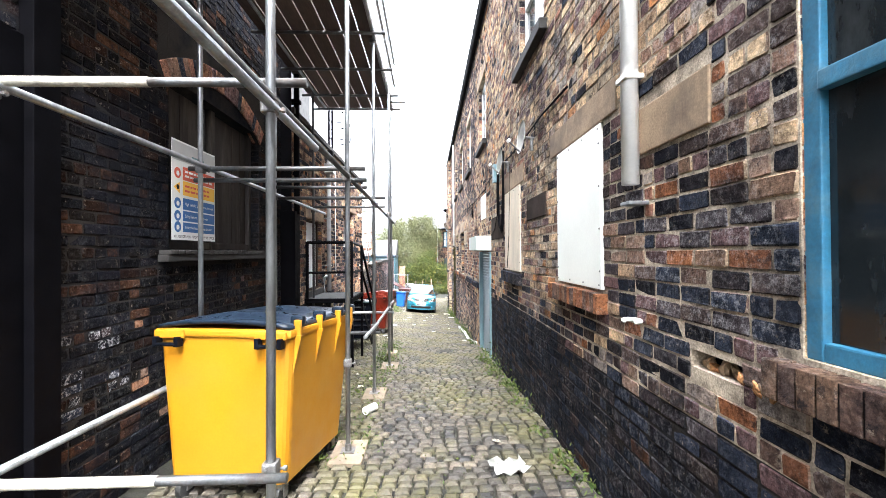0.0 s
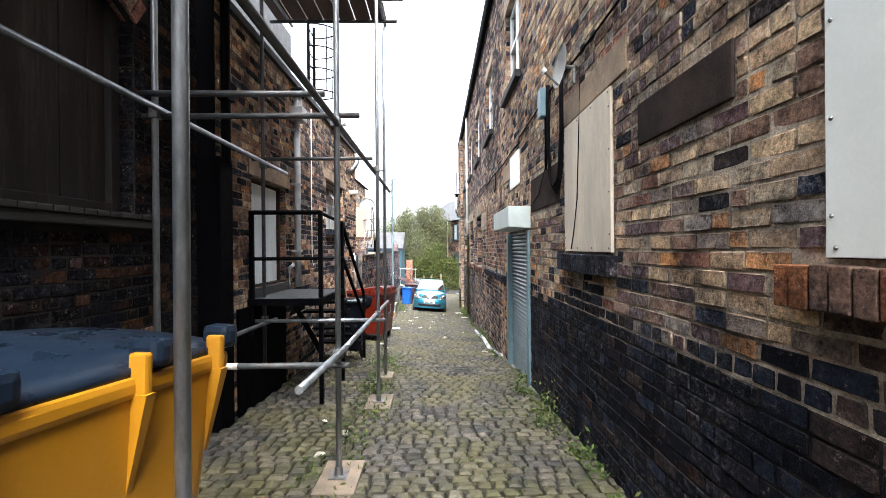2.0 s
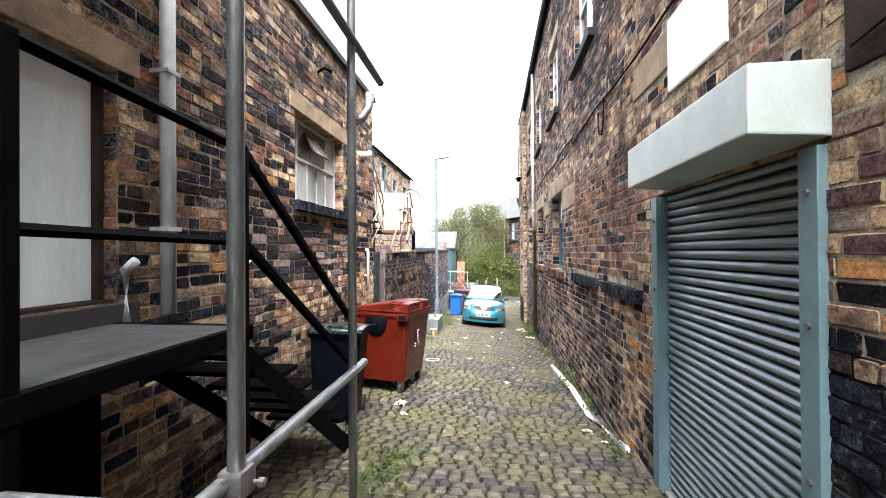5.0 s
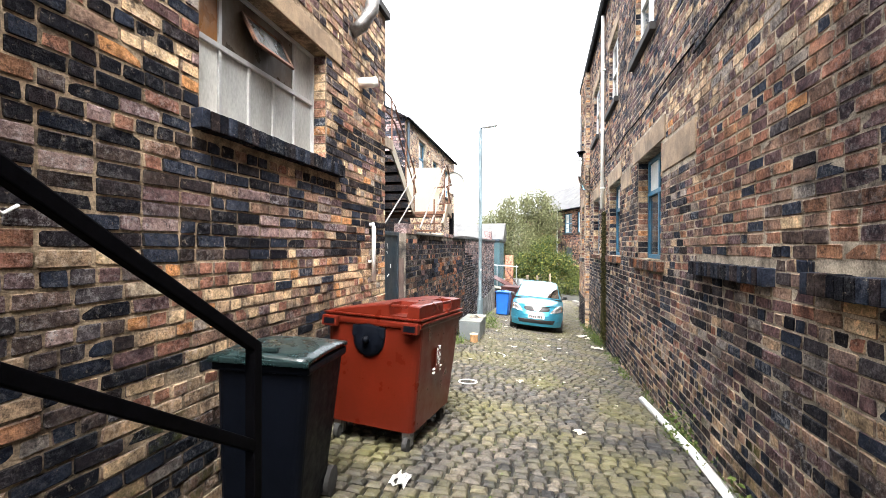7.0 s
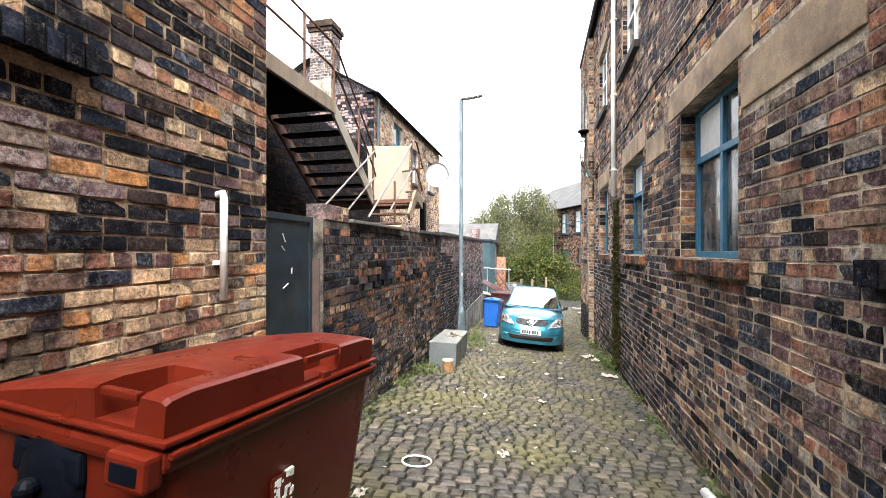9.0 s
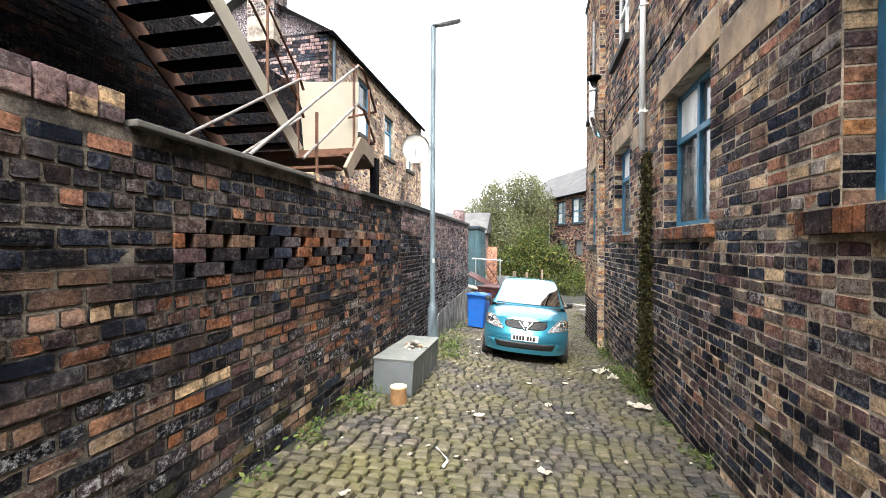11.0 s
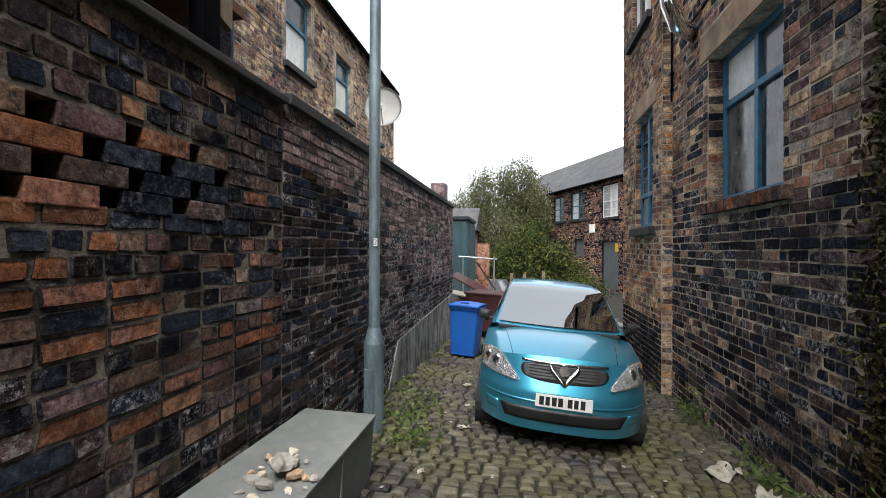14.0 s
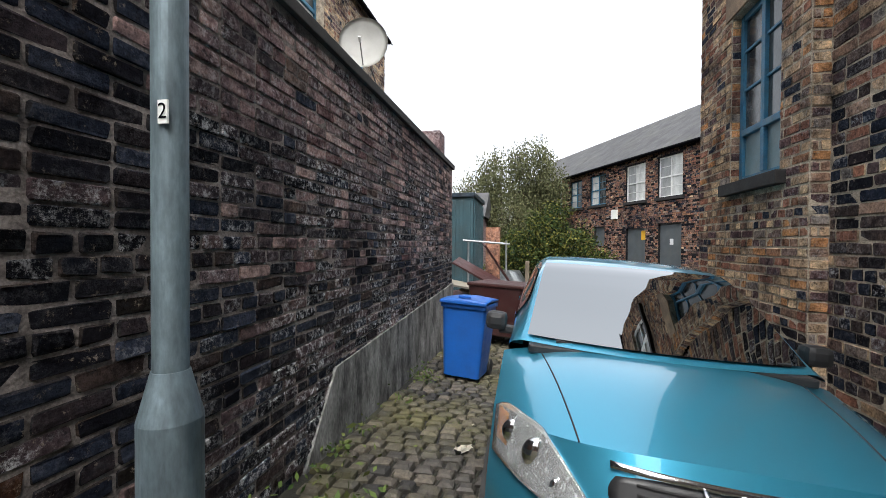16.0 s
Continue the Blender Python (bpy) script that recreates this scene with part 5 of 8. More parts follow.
def tapered(bm, w0, d0, w1, d1, z0, z1, r=0.06, seg=4):
    """A rounded box tapering from (w0, d0) at z0 to (w1, d1) at z1."""
    rings = []
    for w, d, z in ((w0, d0, z0), (w0 + (w1 - w0) * 0.5, d0 + (d1 - d0) * 0.5, (z0 + z1) / 2), (w1, d1, z1)):
        ring = []
        for cx, cy, a0 in ((1, 1, 0), (-1, 1, 90), (-1, -1, 180), (1, -1, 270)):
            for k in range(seg + 1):
                a = radians(a0 + 90 * k / seg)
                ring.append(bm.verts.new((cx * (w / 2 - r) + r * math.cos(a), cy * (d / 2 - r) + r * math.sin(a), z)))
        rings.append(ring)
    n = len(rings[0])
    for a, b in zip(rings, rings[1:]):
        for k in range(n):
            bm.faces.new((a[k], a[(k + 1) % n], b[(k + 1) % n], b[k]))
    bm.faces.new(rings[0][::-1])
    bm.faces.new(rings[-1])


def big_bin(label, at, body, lid, W, D, H, style):
    """A four-wheeled bin: W across its end, D along its length, H to the rim."""
    base = thing("wheeled_bin", label, "bin", at)
    bm = bmesh.new()
    tapered(bm, W * 0.86, D * 0.84, W * 0.98, D * 0.97, 0.2, H - 0.06, 0.07)
    part("body", bm, body, base, smooth=False)
    bm = boxes((-W / 2, W / 2, -D / 2, D / 2, H - 0.075, H - 0.01), bevel=0.02)
    part("rim", bm, body, base)
    if style == "flat":
        bm = bmesh.new()
        nx, ny = 12, 14
        g = [[bm.verts.new((-W / 2 * 0.97 + W * 0.97 * i / nx, -D / 2 * 0.98 + D * 0.98 * j / ny, H + 0.015 + 0.05 * math.sin(math.pi * i / nx) ** 0.6 + (0.03 if 0 < j < ny and (j // 3) % 2 else 0) * math.sin(math.pi * i / nx))) for j in range(ny + 1)] for i in range(nx + 1)]
        for i in range(nx):
            for j in range(ny):
                bm.faces.new((g[i][j], g[i + 1][j], g[i + 1][j + 1], g[i][j + 1]))
        r = bmesh.ops.extrude_face_region(bm, geom=bm.faces[:])
        bmesh.ops.translate(bm, vec=(0, 0, -0.035), verts=[v for v in r["geom"] if isinstance(v, bmesh.types.BMVert)])
        bmesh.ops.recalc_face_normals(bm, faces=bm.faces[:])
        part("lid", bm, lid, base, "dark blue ribbed plastic lid", True)
        for y in (-D * 0.42, -D * 0.12, D * 0.2, D * 0.44):
            bm = boxes((W / 2 - 0.03, W / 2 + 0.03, y - 0.015, y + 0.015, H - 0.08, H + 0.06), bevel=0.01)
            part("hinge_lug", bm, body, base)
            bm = bmesh.new()
            v = [bm.verts.new(k) for k in ((W / 2 - 0.02, y - 0.018, H - 0.06), (W / 2 + 0.04, y - 0.018, H - 0.06), (W / 2 - 0.03, y - 0.008, H - 0.36), (W / 2 - 0.02, y + 0.018, H - 0.06), (W / 2 + 0.04, y + 0.018, H - 0.06), (W / 2 - 0.03, y + 0.008, H - 0.36))]
            for f in ((0, 2, 1), (3, 4, 5), (0, 1, 4, 3), (1, 2, 5, 4), (2, 0, 3, 5)):
                bm.faces.new([v[i] for i in f])
            part("rib", bm, body, base)
            part("lid_hook", boxes((W / 2 - 0.09, W / 2 + 0.02, y + 0.035, y + 0.11, H, H + 0.09), bevel=0.025), lid, base)
        for x in (-W * 0.38, W * 0.36):
            bm = rods(0.016, ((x - 0.09, -D / 2 - 0.04, H - 0.13), (x + 0.09, -D / 2 - 0.04, H - 0.13)), seg=8)
            box(bm, x - 0.11, x - 0.075, -D / 2 - 0.055, -D / 2 + 0.01, H - 0.15, H - 0.07, bevel=0.006)
            box(bm, x + 0.075, x + 0.11, -D / 2 - 0.055, -D / 2 + 0.01, H - 0.15, H - 0.07, bevel=0.006)
            part("handle", bm, BLACK_PLASTIC, base, "black plastic grip handle")
            part("handle_mount", boxes((x - 0.13, x + 0.13, -D / 2 - 0.02, -D / 2 + 0.02, H - 0.085, H - 0.02), bevel=0.012), body, base)
    elif style == "slope":
        bm = bmesh.new()
        xs = [-0.49, -0.47, -0.40, -0.30, -0.18, -0.06, 0.06, 0.17, 0.185, 0.24, 0.30, 0.355, 0.37, 0.42, 0.455, 0.475]
        ys = [-0.49, -0.475, -0.42, -0.36, -0.30, -0.285, -0.15, 0.0, 0.015, 0.06, 0.14, 0.22, 0.235, 0.33, 0.42, 0.475, 0.49]

        def lid_z(a, b):
            """Rising from the wall side to a flat ridge, with a grip pocket at the end and one in the long edge."""
            z = 0.03 + 0.115 * min(1.0, max(0.0, (a + 0.47) / 0.62)) ** 0.8
            z -= 0.02 * (max(0.0, abs(b) - 0.46) / 0.03) + 0.012 * (max(0.0, a - 0.45) / 0.03)
            if (0.18 < a < 0.36 and b < -0.29) or (a > 0.36 and 0.01 < b < 0.23):
                z = 0.035
            return H + z

        g = [[bm.verts.new((a * W, b * D, lid_z(a, b))) for b in ys] for a in xs]
        for i in range(len(xs) - 1):
            for j in range(len(ys) - 1):
                bm.faces.new((g[i][j], g[i + 1][j], g[i + 1][j + 1], g[i][j + 1]))
        edge = [e for e in bm.edges if e.is_boundary]
        r = bmesh.ops.extrude_edge_only(bm, edges=edge)
        for v in [k for k in r["geom"] if isinstance(k, bmesh.types.BMVert)]:
            v.co.z = H - 0.012
        bmesh.ops.recalc_face_normals(bm, faces=bm.faces[:])
        part("lid", bm, lid, base, "sloping red plastic lid with grip pockets")
        part("lid_lip", boxes((-W * 0.5, W * 0.505, -D * 0.505, D * 0.505, H + 0.004, H + 0.022), bevel=0.007), lid, base)
        part("lid_grip", boxes((W * 0.19, W * 0.35, -D * 0.488, -D * 0.468, H + 0.105, H + 0.135), bevel=0.008), lid, base)
        part("lid_grip", boxes((W * 0.455, W * 0.477, D * 0.02, D * 0.22, H + 0.105, H + 0.135), bevel=0.008), lid, base)
        part("lid_latch", boxes((W * 0.47, W * 0.50, D * 0.10, D * 0.15, H + 0.02, H + 0.05), bevel=0.006), lid, base)
        part("rim_bead", boxes((W * 0.47, W * 0.515, -D * 0.49, D * 0.49, H - 0.035, H - 0.012), bevel=0.008), lid, base)
        for x in (-W * 0.4, W * 0.42):
            bm = boxes((x - 0.09, x + 0.07, -D / 2 - 0.05, -D / 2 + 0.01, H - 0.11, H - 0.01), bevel=0.014)
            lug = part("lifting_socket", bm, body, base)
            part("socket_hole", boxes((x - 0.065, x + 0.045, -D / 2 - 0.052, -D / 2 - 0.04, H - 0.09, H - 0.035), bevel=0.004), BLACK_PLASTIC, lug)
        bm = bmesh.new()
        bmesh.ops.create_uvsphere(bm, u_segments=18, v_segments=10, radius=0.165, matrix=Matrix.Translation((-0.02, -D * 0.475, H - 0.19)) @ Matrix.Diagonal((1, 0.28, 1.05, 1)))
        box(bm, -0.19, 0.15, -D * 0.5, -D * 0.47, H - 0.19, H - 0.08, bevel=0.02)
        piv = part("pivot_moulding", bm, BLACK_PLASTIC, base, "black plastic pivot moulding")
        bm = bmesh.new()
        bmesh.ops.create_uvsphere(bm, u_segments=12, v_segments=8, radius=0.035, matrix=Matrix.Translation((-0.02, -D * 0.53, H - 0.2)))
        part("pivot_boss", bm, BLACK_PLASTIC, piv)
        x = W * 0.492
        badge = part("badge", boxes((x - 0.012, x + 0.004 - 0.006, -0.16, -0.04, H - 0.56, H - 0.30), bevel=0.002), body, base)
        rr = random.Random(3)
        for k in range(44):
            a, b = rr.uniform(-0.15, -0.05), rr.uniform(H - 0.48, H - 0.31)
            s = rr.uniform(0.008, 0.022)
            part("emblem_mark", boxes((x - 0.015, x - 0.0005 + rr.uniform(-0.002, 0.001), a, a + s, b, b + s * rr.uniform(0.6, 1.5))), SIGN_WHITE, badge)
        for k in range(2):
            part("text_bar", boxes((x - 0.020, x - 0.004, -0.20, 0.03 - 0.03 * k, H - 0.515 - 0.035 * k, H - 0.50 - 0.035 * k)), SIGN_WHITE, badge)
    for x in (-W * 0.36, W * 0.36):
        for y in (-D * 0.36, D * 0.36):
            fork = part("castor_fork", boxes((x - 0.04, x + 0.04, y - 0.05, y + 0.05, 0.14, 0.21), (x - 0.045, x - 0.035, y - 0.03, y + 0.03, 0.07, 0.16), (x + 0.035, x + 0.045, y - 0.03, y + 0.03, 0.07, 0.16), bevel=0.003), STEEL, base)
            bm = bmesh.new()
            wheel(bm, x, y, 0.085, 0.085, 0.05)
            part("wheel", bm, RUBBER, fork)
    return base


def wheelie(label, at, body, lid, H=1.06, tilt=0.0):
    base = thing("wheelie_bin", label, "bin", at)
    bm = bmesh.new()
    tapered(bm, 0.46, 0.50, 0.56, 0.64, 0.06, H - 0.08, 0.05)
    part("body", bm, body, base)
    part("rim", boxes((-0.29, 0.29, -0.34, 0.35, H - 0.12, H - 0.06), bevel=0.018), body, base)
    bm = bmesh.new()
    nx, ny = 8, 8
    g = [[bm.verts.new((-0.29 + 0.58 * i / nx, -0.36 + 0.72 * j / ny, H - 0.035 + 0.055 * (math.sin(math.pi * (0.12 + 0.76 * i / nx)) * math.sin(math.pi * (0.12 + 0.76 * j / ny))))) for j in range(ny + 1)] for i in range(nx + 1)]
    for i in range(nx):
        for j in range(ny):
            bm.faces.new((g[i][j], g[i + 1][j], g[i + 1][j + 1], g[i][j + 1]))
    r = bmesh.ops.extrude_face_region(bm, geom=bm.faces[:])
    bmesh.ops.translate(bm, vec=(0, 0, -0.025), verts=[v for v in r["geom"] if isinstance(v, bmesh.types.BMVert)])
    bmesh.ops.recalc_face_normals(bm, faces=bm.faces[:])
    part("lid", bm, lid, base, "", True)
    part("lid_edge", boxes((-0.295, 0.295, -0.372, -0.35, H - 0.065, H - 0.03), bevel=0.008), lid, base)
    part("handle", rods(0.014, ((-0.2, 0.42, H - 0.08), (0.2, 0.42, H - 0.08)), ((-0.2, 0.42, H - 0.08), (-0.2, 0.33, H - 0.1)), ((0.2, 0.42, H - 0.08), (0.2, 0.33, H - 0.1)), seg=8), body, base)
    part("lid_grip", boxes((-0.08, 0.08, -0.3, -0.27, H + 0.0, H + 0.03), bevel=0.008), lid, base)
    for x in (-0.24, 0.24):
        bm = bmesh.new()
        wheel(bm, x, 0.27, 0.1, 0.1, 0.05)
        part("wheel", bm, RUBBER, base)
    return base


big_bin("large yellow plastic wheeled bin with a dark blue lid", pose(-1.53, 3.93, ground(-1.5, 3.9) - 0.02, -2.5, 0, -10), YELLOW, NAVY_LID, 1.17, 1.32, 1.42, "flat")
big_bin("large dull red plastic wheeled bin with a sloping lid", pose(-1.77, 13.80, ground(-1.7, 13.8), -3, 2, -6), BIN_RED, BIN_RED, 1.0, 1.26, 1.22, "slope")
wheelie("black wheelie bin with a dark green lid by the steps", pose(-1.98, 12.12, ground(-1.98, 12.1), -3, 2, 8) @ Matrix.Diagonal((1.07, 1.0, 1, 1)), BLACK_PLASTIC, GREEN_LID, 1.12)
wheelie("bright blue wheelie bin against the brick wall", pose(-1.80, 26.45, ground(-1.8, 26.45), -3, 3, -8) @ Matrix.Diagonal((0.95, 0.95, 1, 1)), BIN_BLUE, BIN_BLUE, 0.98)

# ---- gate, piers and coping ----
end_wall = wall_slab("wall_west_end", facing_y(15.2, 1), -8.0, XL - 0.34, -3.0, 4.0, 0.33, [], DARK_MORTAR, "dark brick end wall beside the yard")
gate = thing("yard_gate", "dark blue-green steel gate with scratched marks", "gate")
SHUTTER_DARK = plain("dark_blue_steel", (0.018, 0.032, 0.046), 0.5, 0.2, vary=0.5, scale=4.0, dirt=0.5, dirt_colour=(0.07, 0.075, 0.07))
part("gate_leaf", boxes((-2.58, -2.55, 15.30, 16.10, -1.12, 1.0), bevel=0.004), SHUTTER_DARK, gate)
part("gate_frame", boxes((-2.59, -2.53, 15.28, 15.34, -1.15, 1.04), (-2.59, -2.53, 16.06, 16.12, -1.15, 1.04), (-2.588, -2.532, 15.3, 16.1, 0.98, 1.04), bevel=0.004), SHUTTER_DARK, gate)
part("gate_post", boxes((-2.62, -2.50, 15.21, 15.28, -1.2, 1.12), bevel=0.006), BLACK_STEEL, gate)
part("gate_post", boxes((-2.60, -2.45, 16.10, 16.18, -1.25, 0.62), bevel=0.006), SCAFF_BOARD, gate, "weathered timber post")
rr = random.Random(8)
for k in range(4):
    y, z = 15.6 + rr.uniform(0, 0.25), 0.25 + rr.uniform(-0.05, 0.55)
    part("scratch_mark", rods(0.006, ((-2.548, y, z), (-2.548, y + rr.uniform(-0.06, 0.08), z + rr.uniform(0.02, 0.1))), seg=5), SIGN_WHITE, gate)
stone_block("coping_stone", 16.72, 18.60, 1.02, 1.06, COPING, LEFT, "worn concrete coping on the boundary wall", 0.26, 0.06, "coping")
stone_block("coping_stone", 19.75, 21.45, 1.02, 1.07, DARKSTONE, LEFT, "dark stone coping on the boundary wall", 0.26, 0.05, "coping")
stone_block("coping_stone", 21.5, 28.9, 1.04, 1.12, DARKSTONE, LEFT, "dark stone coping on the tall boundary wall", 0.36, 0.04, "coping")
rr = random.Random(9)
for k in range(16):
    y = 18.62 + (k % 8) * 0.14 if k < 8 else 16.15 + (k % 4) * 0.14
    z = 1.02 + (0.08 if k >= 12 else 0.0)
    bm = boxes((XL - 0.21, XL + 0.01, y, y + 0.125, z, z + 0.085), bevel=0.008)
    tagged(part("loose_brick", bm, BRICKS[2] if k % 5 == 0 else BRICKS[5]), "weathered brick bedded on the wall top", "brick", "bricks on the wall top")
tagged(part("brick_pier", boxes((XL - 0.36, XL - 0.04, 27.95, 28.35, 1.12, 1.52), bevel=0.01), BRICKS[5]), "short plum brick pier on the wall top", "pier")
bm = bmesh.new()
v = [bm.verts.new(k) for k in ((XL - 0.02, 24.2, -1.18), (XL + 0.022, 24.2, -1.18), (XL - 0.02, 28.86, -1.0), (XL + 0.03, 28.86, -1.0), (XL - 0.02, 28.86, -3.0), (XL + 0.035, 28.86, -3.0), (XL - 0.02, 22.75, -3.0), (XL + 0.024, 22.75, -3.0))]
for f in ((0, 1, 3, 2), (1, 7, 5, 3), (2, 3, 5, 4), (0, 6, 7, 1)):
    bm.faces.new([v[i] for i in f])
bmesh.ops.recalc_face_normals(bm, faces=bm.faces[:])
tagged(part("render_skirt", bm, RENDER), "streaked grey cement render along the wall foot", "render", kind="structure")

# ---- yard: outside stairs ----
tagged(wall_slab("wall_yard_back", facing(-5.0, 1), 15.2, 24.3, -3, 3.6, 0.3, [], DARK_MORTAR, "dark brick wall at the back of the yard"), "dark brick wall at the back of the yard", "wall", kind="structure")
yard_stair = thing("yard_stair", "rusty steel outside staircase with tube rails", "stair")
part("deck", boxes((-4.9, -3.62, 15.22, 18.6, 3.04, 3.12), bevel=0.005), BLACK_STEEL, yard_stair)
part("deck_edge", boxes((-3.62, -3.56, 15.22, 18.62, 2.98, 3.2), bevel=0.005), WOOD_OLD, yard_stair)
T0, TZ0, T1, TZ1 = 18.6, 3.08, 20.35, 1.72
for i in range(7):
    f = (i + 0.6) / 7
    y, z = T0 + f * (T1 - T0), TZ0 + f * (TZ1 - TZ0)
    part("tread", boxes((-4.75, -3.64, y - 0.13, y + 0.12, z - 0.02, z + 0.02), bevel=0.004), BLACK_STEEL, yard_stair)
for x in (-4.78, -3.60):
    bm = bmesh.new()
    d = Vector((0, T1 - T0, TZ1 - TZ0))
    box(bm, -0.02, 0.02, -0.11, 0.11, -d.length / 2, d.length / 2, bevel=0.004)
    bmesh.ops.transform(bm, matrix=Matrix.Translation((x, (T0 + T1) / 2, (TZ0 + TZ1) / 2)) @ Matrix.Rotation(-math.atan2(d.y, d.z), 4, "X"), verts=bm.verts[:])
    part("stringer", bm, CREAM_SHEET if x > -4 else RUST, yard_stair)
part("lower_deck", boxes((-4.8, -2.75, 20.3, 21.5, 1.66, 1.74), bevel=0.005), RUST, yard_stair)
L0, LZ0, L1, LZ1 = 20.35, 1.7, 18.6, 0.3
for i in range(7):
    f = (i + 0.5) / 7
    y, z = L0 + f * (L1 - L0), LZ0 + f * (LZ1 - LZ0)
    part("tread", boxes((-3.5, -2.82, y - 0.12, y + 0.13, z - 0.015, z + 0.02), bevel=0.004), RUST, yard_stair)
bm = bmesh.new()
v = [bm.verts.new((-2.78, y, z)) for y, z in ((20.05, 1.42), (20.55, 1.95), (20.72, 1.95), (21.35, 1.72), (21.35, 1.5), (20.7, 1.72), (20.62, 1.72), (20.15, 1.3))]
bm.faces.new(v)
r = bmesh.ops.extrude_face_region(bm, geom=bm.faces[:])
bmesh.ops.translate(bm, vec=(0.05, 0, 0), verts=[k for k in r["geom"] if isinstance(k, bmesh.types.BMVert)])
bmesh.ops.recalc_face_normals(bm, faces=bm.faces[:])
part("stringer_head", bm, WOOD_OLD, yard_stair, "lichened timber bearer")
part("prop", boxes((-2.80, -2.70, 21.05, 21.2, 1.0, 1.75), bevel=0.005), BLACK_STEEL, yard_stair)
for a, b in (((-2.8, 18.2, 1.2), (-2.8, 20.6, 3.0)), ((-2.8, 19.1, 1.35), (-2.8, 20.55, 2.42)), ((-3.55, 18.0, 1.25), (-3.55, 20.3, 2.75)), ((-3.55, 18.8, 1.25), (-3.55, 20.3, 2.2))):
    part("hand_rail", rods(0.017, (a, b), seg=10), RAIL_GREY, yard_stair, "dull grey tube rail")
for pts in ([(-2.8, 20.6, 3.0), (-2.8, 20.8, 3.0), (-2.8, 21.3, 2.55), (-3.3, 21.35, 2.5)], [(-2.8, 20.55, 2.42), (-2.8, 20.8, 2.42), (-2.8, 21.25, 2.05), (-3.2, 21.3, 2.02)]):
    tube("hand_rail", pts, 0.022, RUST, yard_stair)
for y, z0, z1 in ((20.45, 1.7, 2.95), (21.0, 1.85, 2.8), (19.4, 0.9, 1.95)):
    part("rail_post", rods(0.02, ((-2.8, y, z0), (-2.8, y, z1)), seg=8), RUST, yard_stair)
for z in (3.75, 4.15):
    tube("hand_rail", [(-3.59, 15.3, z + 0.05), (-3.59, 18.5, z), (-3.59, 18.8, z - 0.1), (-3.59, 20.3, z - 1.3), (-3.59, 20.45, z - 1.5)], 0.02, RUST, yard_stair)
for y, z0, z1 in ((16.6, 3.1, 4.2), (17.7, 3.1, 4.18), (18.6, 3.1, 4.15), (19.6, 2.3, 3.5), (20.3, 1.75, 2.9)):
    part("rail_post", rods(0.02, ((-3.59, y, z0), (-3.59, y, z1)), seg=8), RUST, yard_stair)
bm = boxes((-0.5, 0.5, -0.012, 0.012, 0, 1.35), bevel=0.003)
for v in bm.verts:
    v.co.x *= 1.0 - 0.12 * (1 - v.co.z / 1.35)
sheet = tagged(part("leaning_sheet", bm, CREAM_SHEET), "stained cream sheet leaning on the stair landing", "sheet")
sheet.matrix_basis = pose(-3.65, 21.42, 1.745, 6, 0, 12)
tagged(part("yard_window_board", boxes((-4.995, -4.96, 16.2, 16.7, 1.9, 2.3), bevel=0.004), WHITE_BOARD), "small pale panel on the yard wall", "panel")

# ---- building beyond the yard ----
B3 = facing(-5.2, 1)
W3 = [(26.1, 27.05, 3.6, 5.2), (28.3, 29.2, 3.4, 4.8), (30.8, 31.6, 3.4, 4.8)]
b3 = wall_slab("wall_far_west", B3, 24.3, 33.0, -3, 5.6, 0.3, W3, MORTAR, "weathered brown brick house wall beyond the yard")
b3g = wall_slab("wall_far_west_gable", facing_y(24.3, -1), -9.4, -5.2, -3, 5.6, 0.3, [], DARK_MORTAR, "dark brick gable wall beyond the yard")
bm = bmesh.new()
v = [bm.verts.new(k) for k in ((-5.2, 24.3, 5.6), (-9.4, 24.3, 5.6), (-7.3, 24.3, 6.68), (-5.2, 24.6, 5.6), (-9.4, 24.6, 5.6), (-7.3, 24.6, 6.68))]
for f in ((0, 2, 1), (3, 4, 5), (0, 3, 5, 2), (1, 2, 5, 4), (0, 1, 4, 3)):
    bm.faces.new([v[i] for i in f])
bmesh.ops.recalc_face_normals(bm, faces=bm.faces[:])
tagged(part("gable_top", bm, BRICKS[5]), "dark brick gable peak", "wall", kind="structure")
bm = bmesh.new()
v = [bm.verts.new(k) for k in ((-5.0, 24.1, 5.5), (-5.0, 33.2, 5.5), (-7.3, 33.2, 6.78), (-7.3, 24.1, 6.78), (-9.6, 24.1, 5.5), (-9.6, 33.2, 5.5))]
for f in ((0, 1, 2, 3), (3, 2, 5, 4)):
    bm.faces.new([v[i] for i in f])
bmesh.ops.solidify(bm, geom=bm.faces[:], thickness=0.1)
tagged(part("roof_far_west", bm, SLATE), "dark slate roof of the house beyond the yard", "roof", kind="structure")
for k in W3:
    window("window_7", k, B3, BLUE_PAINT, [PALE_GLASS, CLEAN_GLASS], "tall window with pale reflecting panes", transom=k[2] + 0.9, mullions=())
    stone_block("stone_lintel", k[0] - 0.15, k[1] + 0.15, k[3] + 0.005, k[3] + 0.22, STONE, B3, "pale stone lintel of the far house")
    stone_block("dark_sill", k[0] - 0.1, k[1] + 0.1, k[2] - 0.12, k[2] - 0.005, DARKSTONE, B3, "dark stone sill of the far house", 0.1, 0.1, "sill")
chim = thing("chimney", "dark brick chimney stack on the gable", "chimney")
part("shaft", boxes((-7.22, -6.5, 24.02, 24.62, 5.4, 7.5)), GREY_MORTAR, chim)
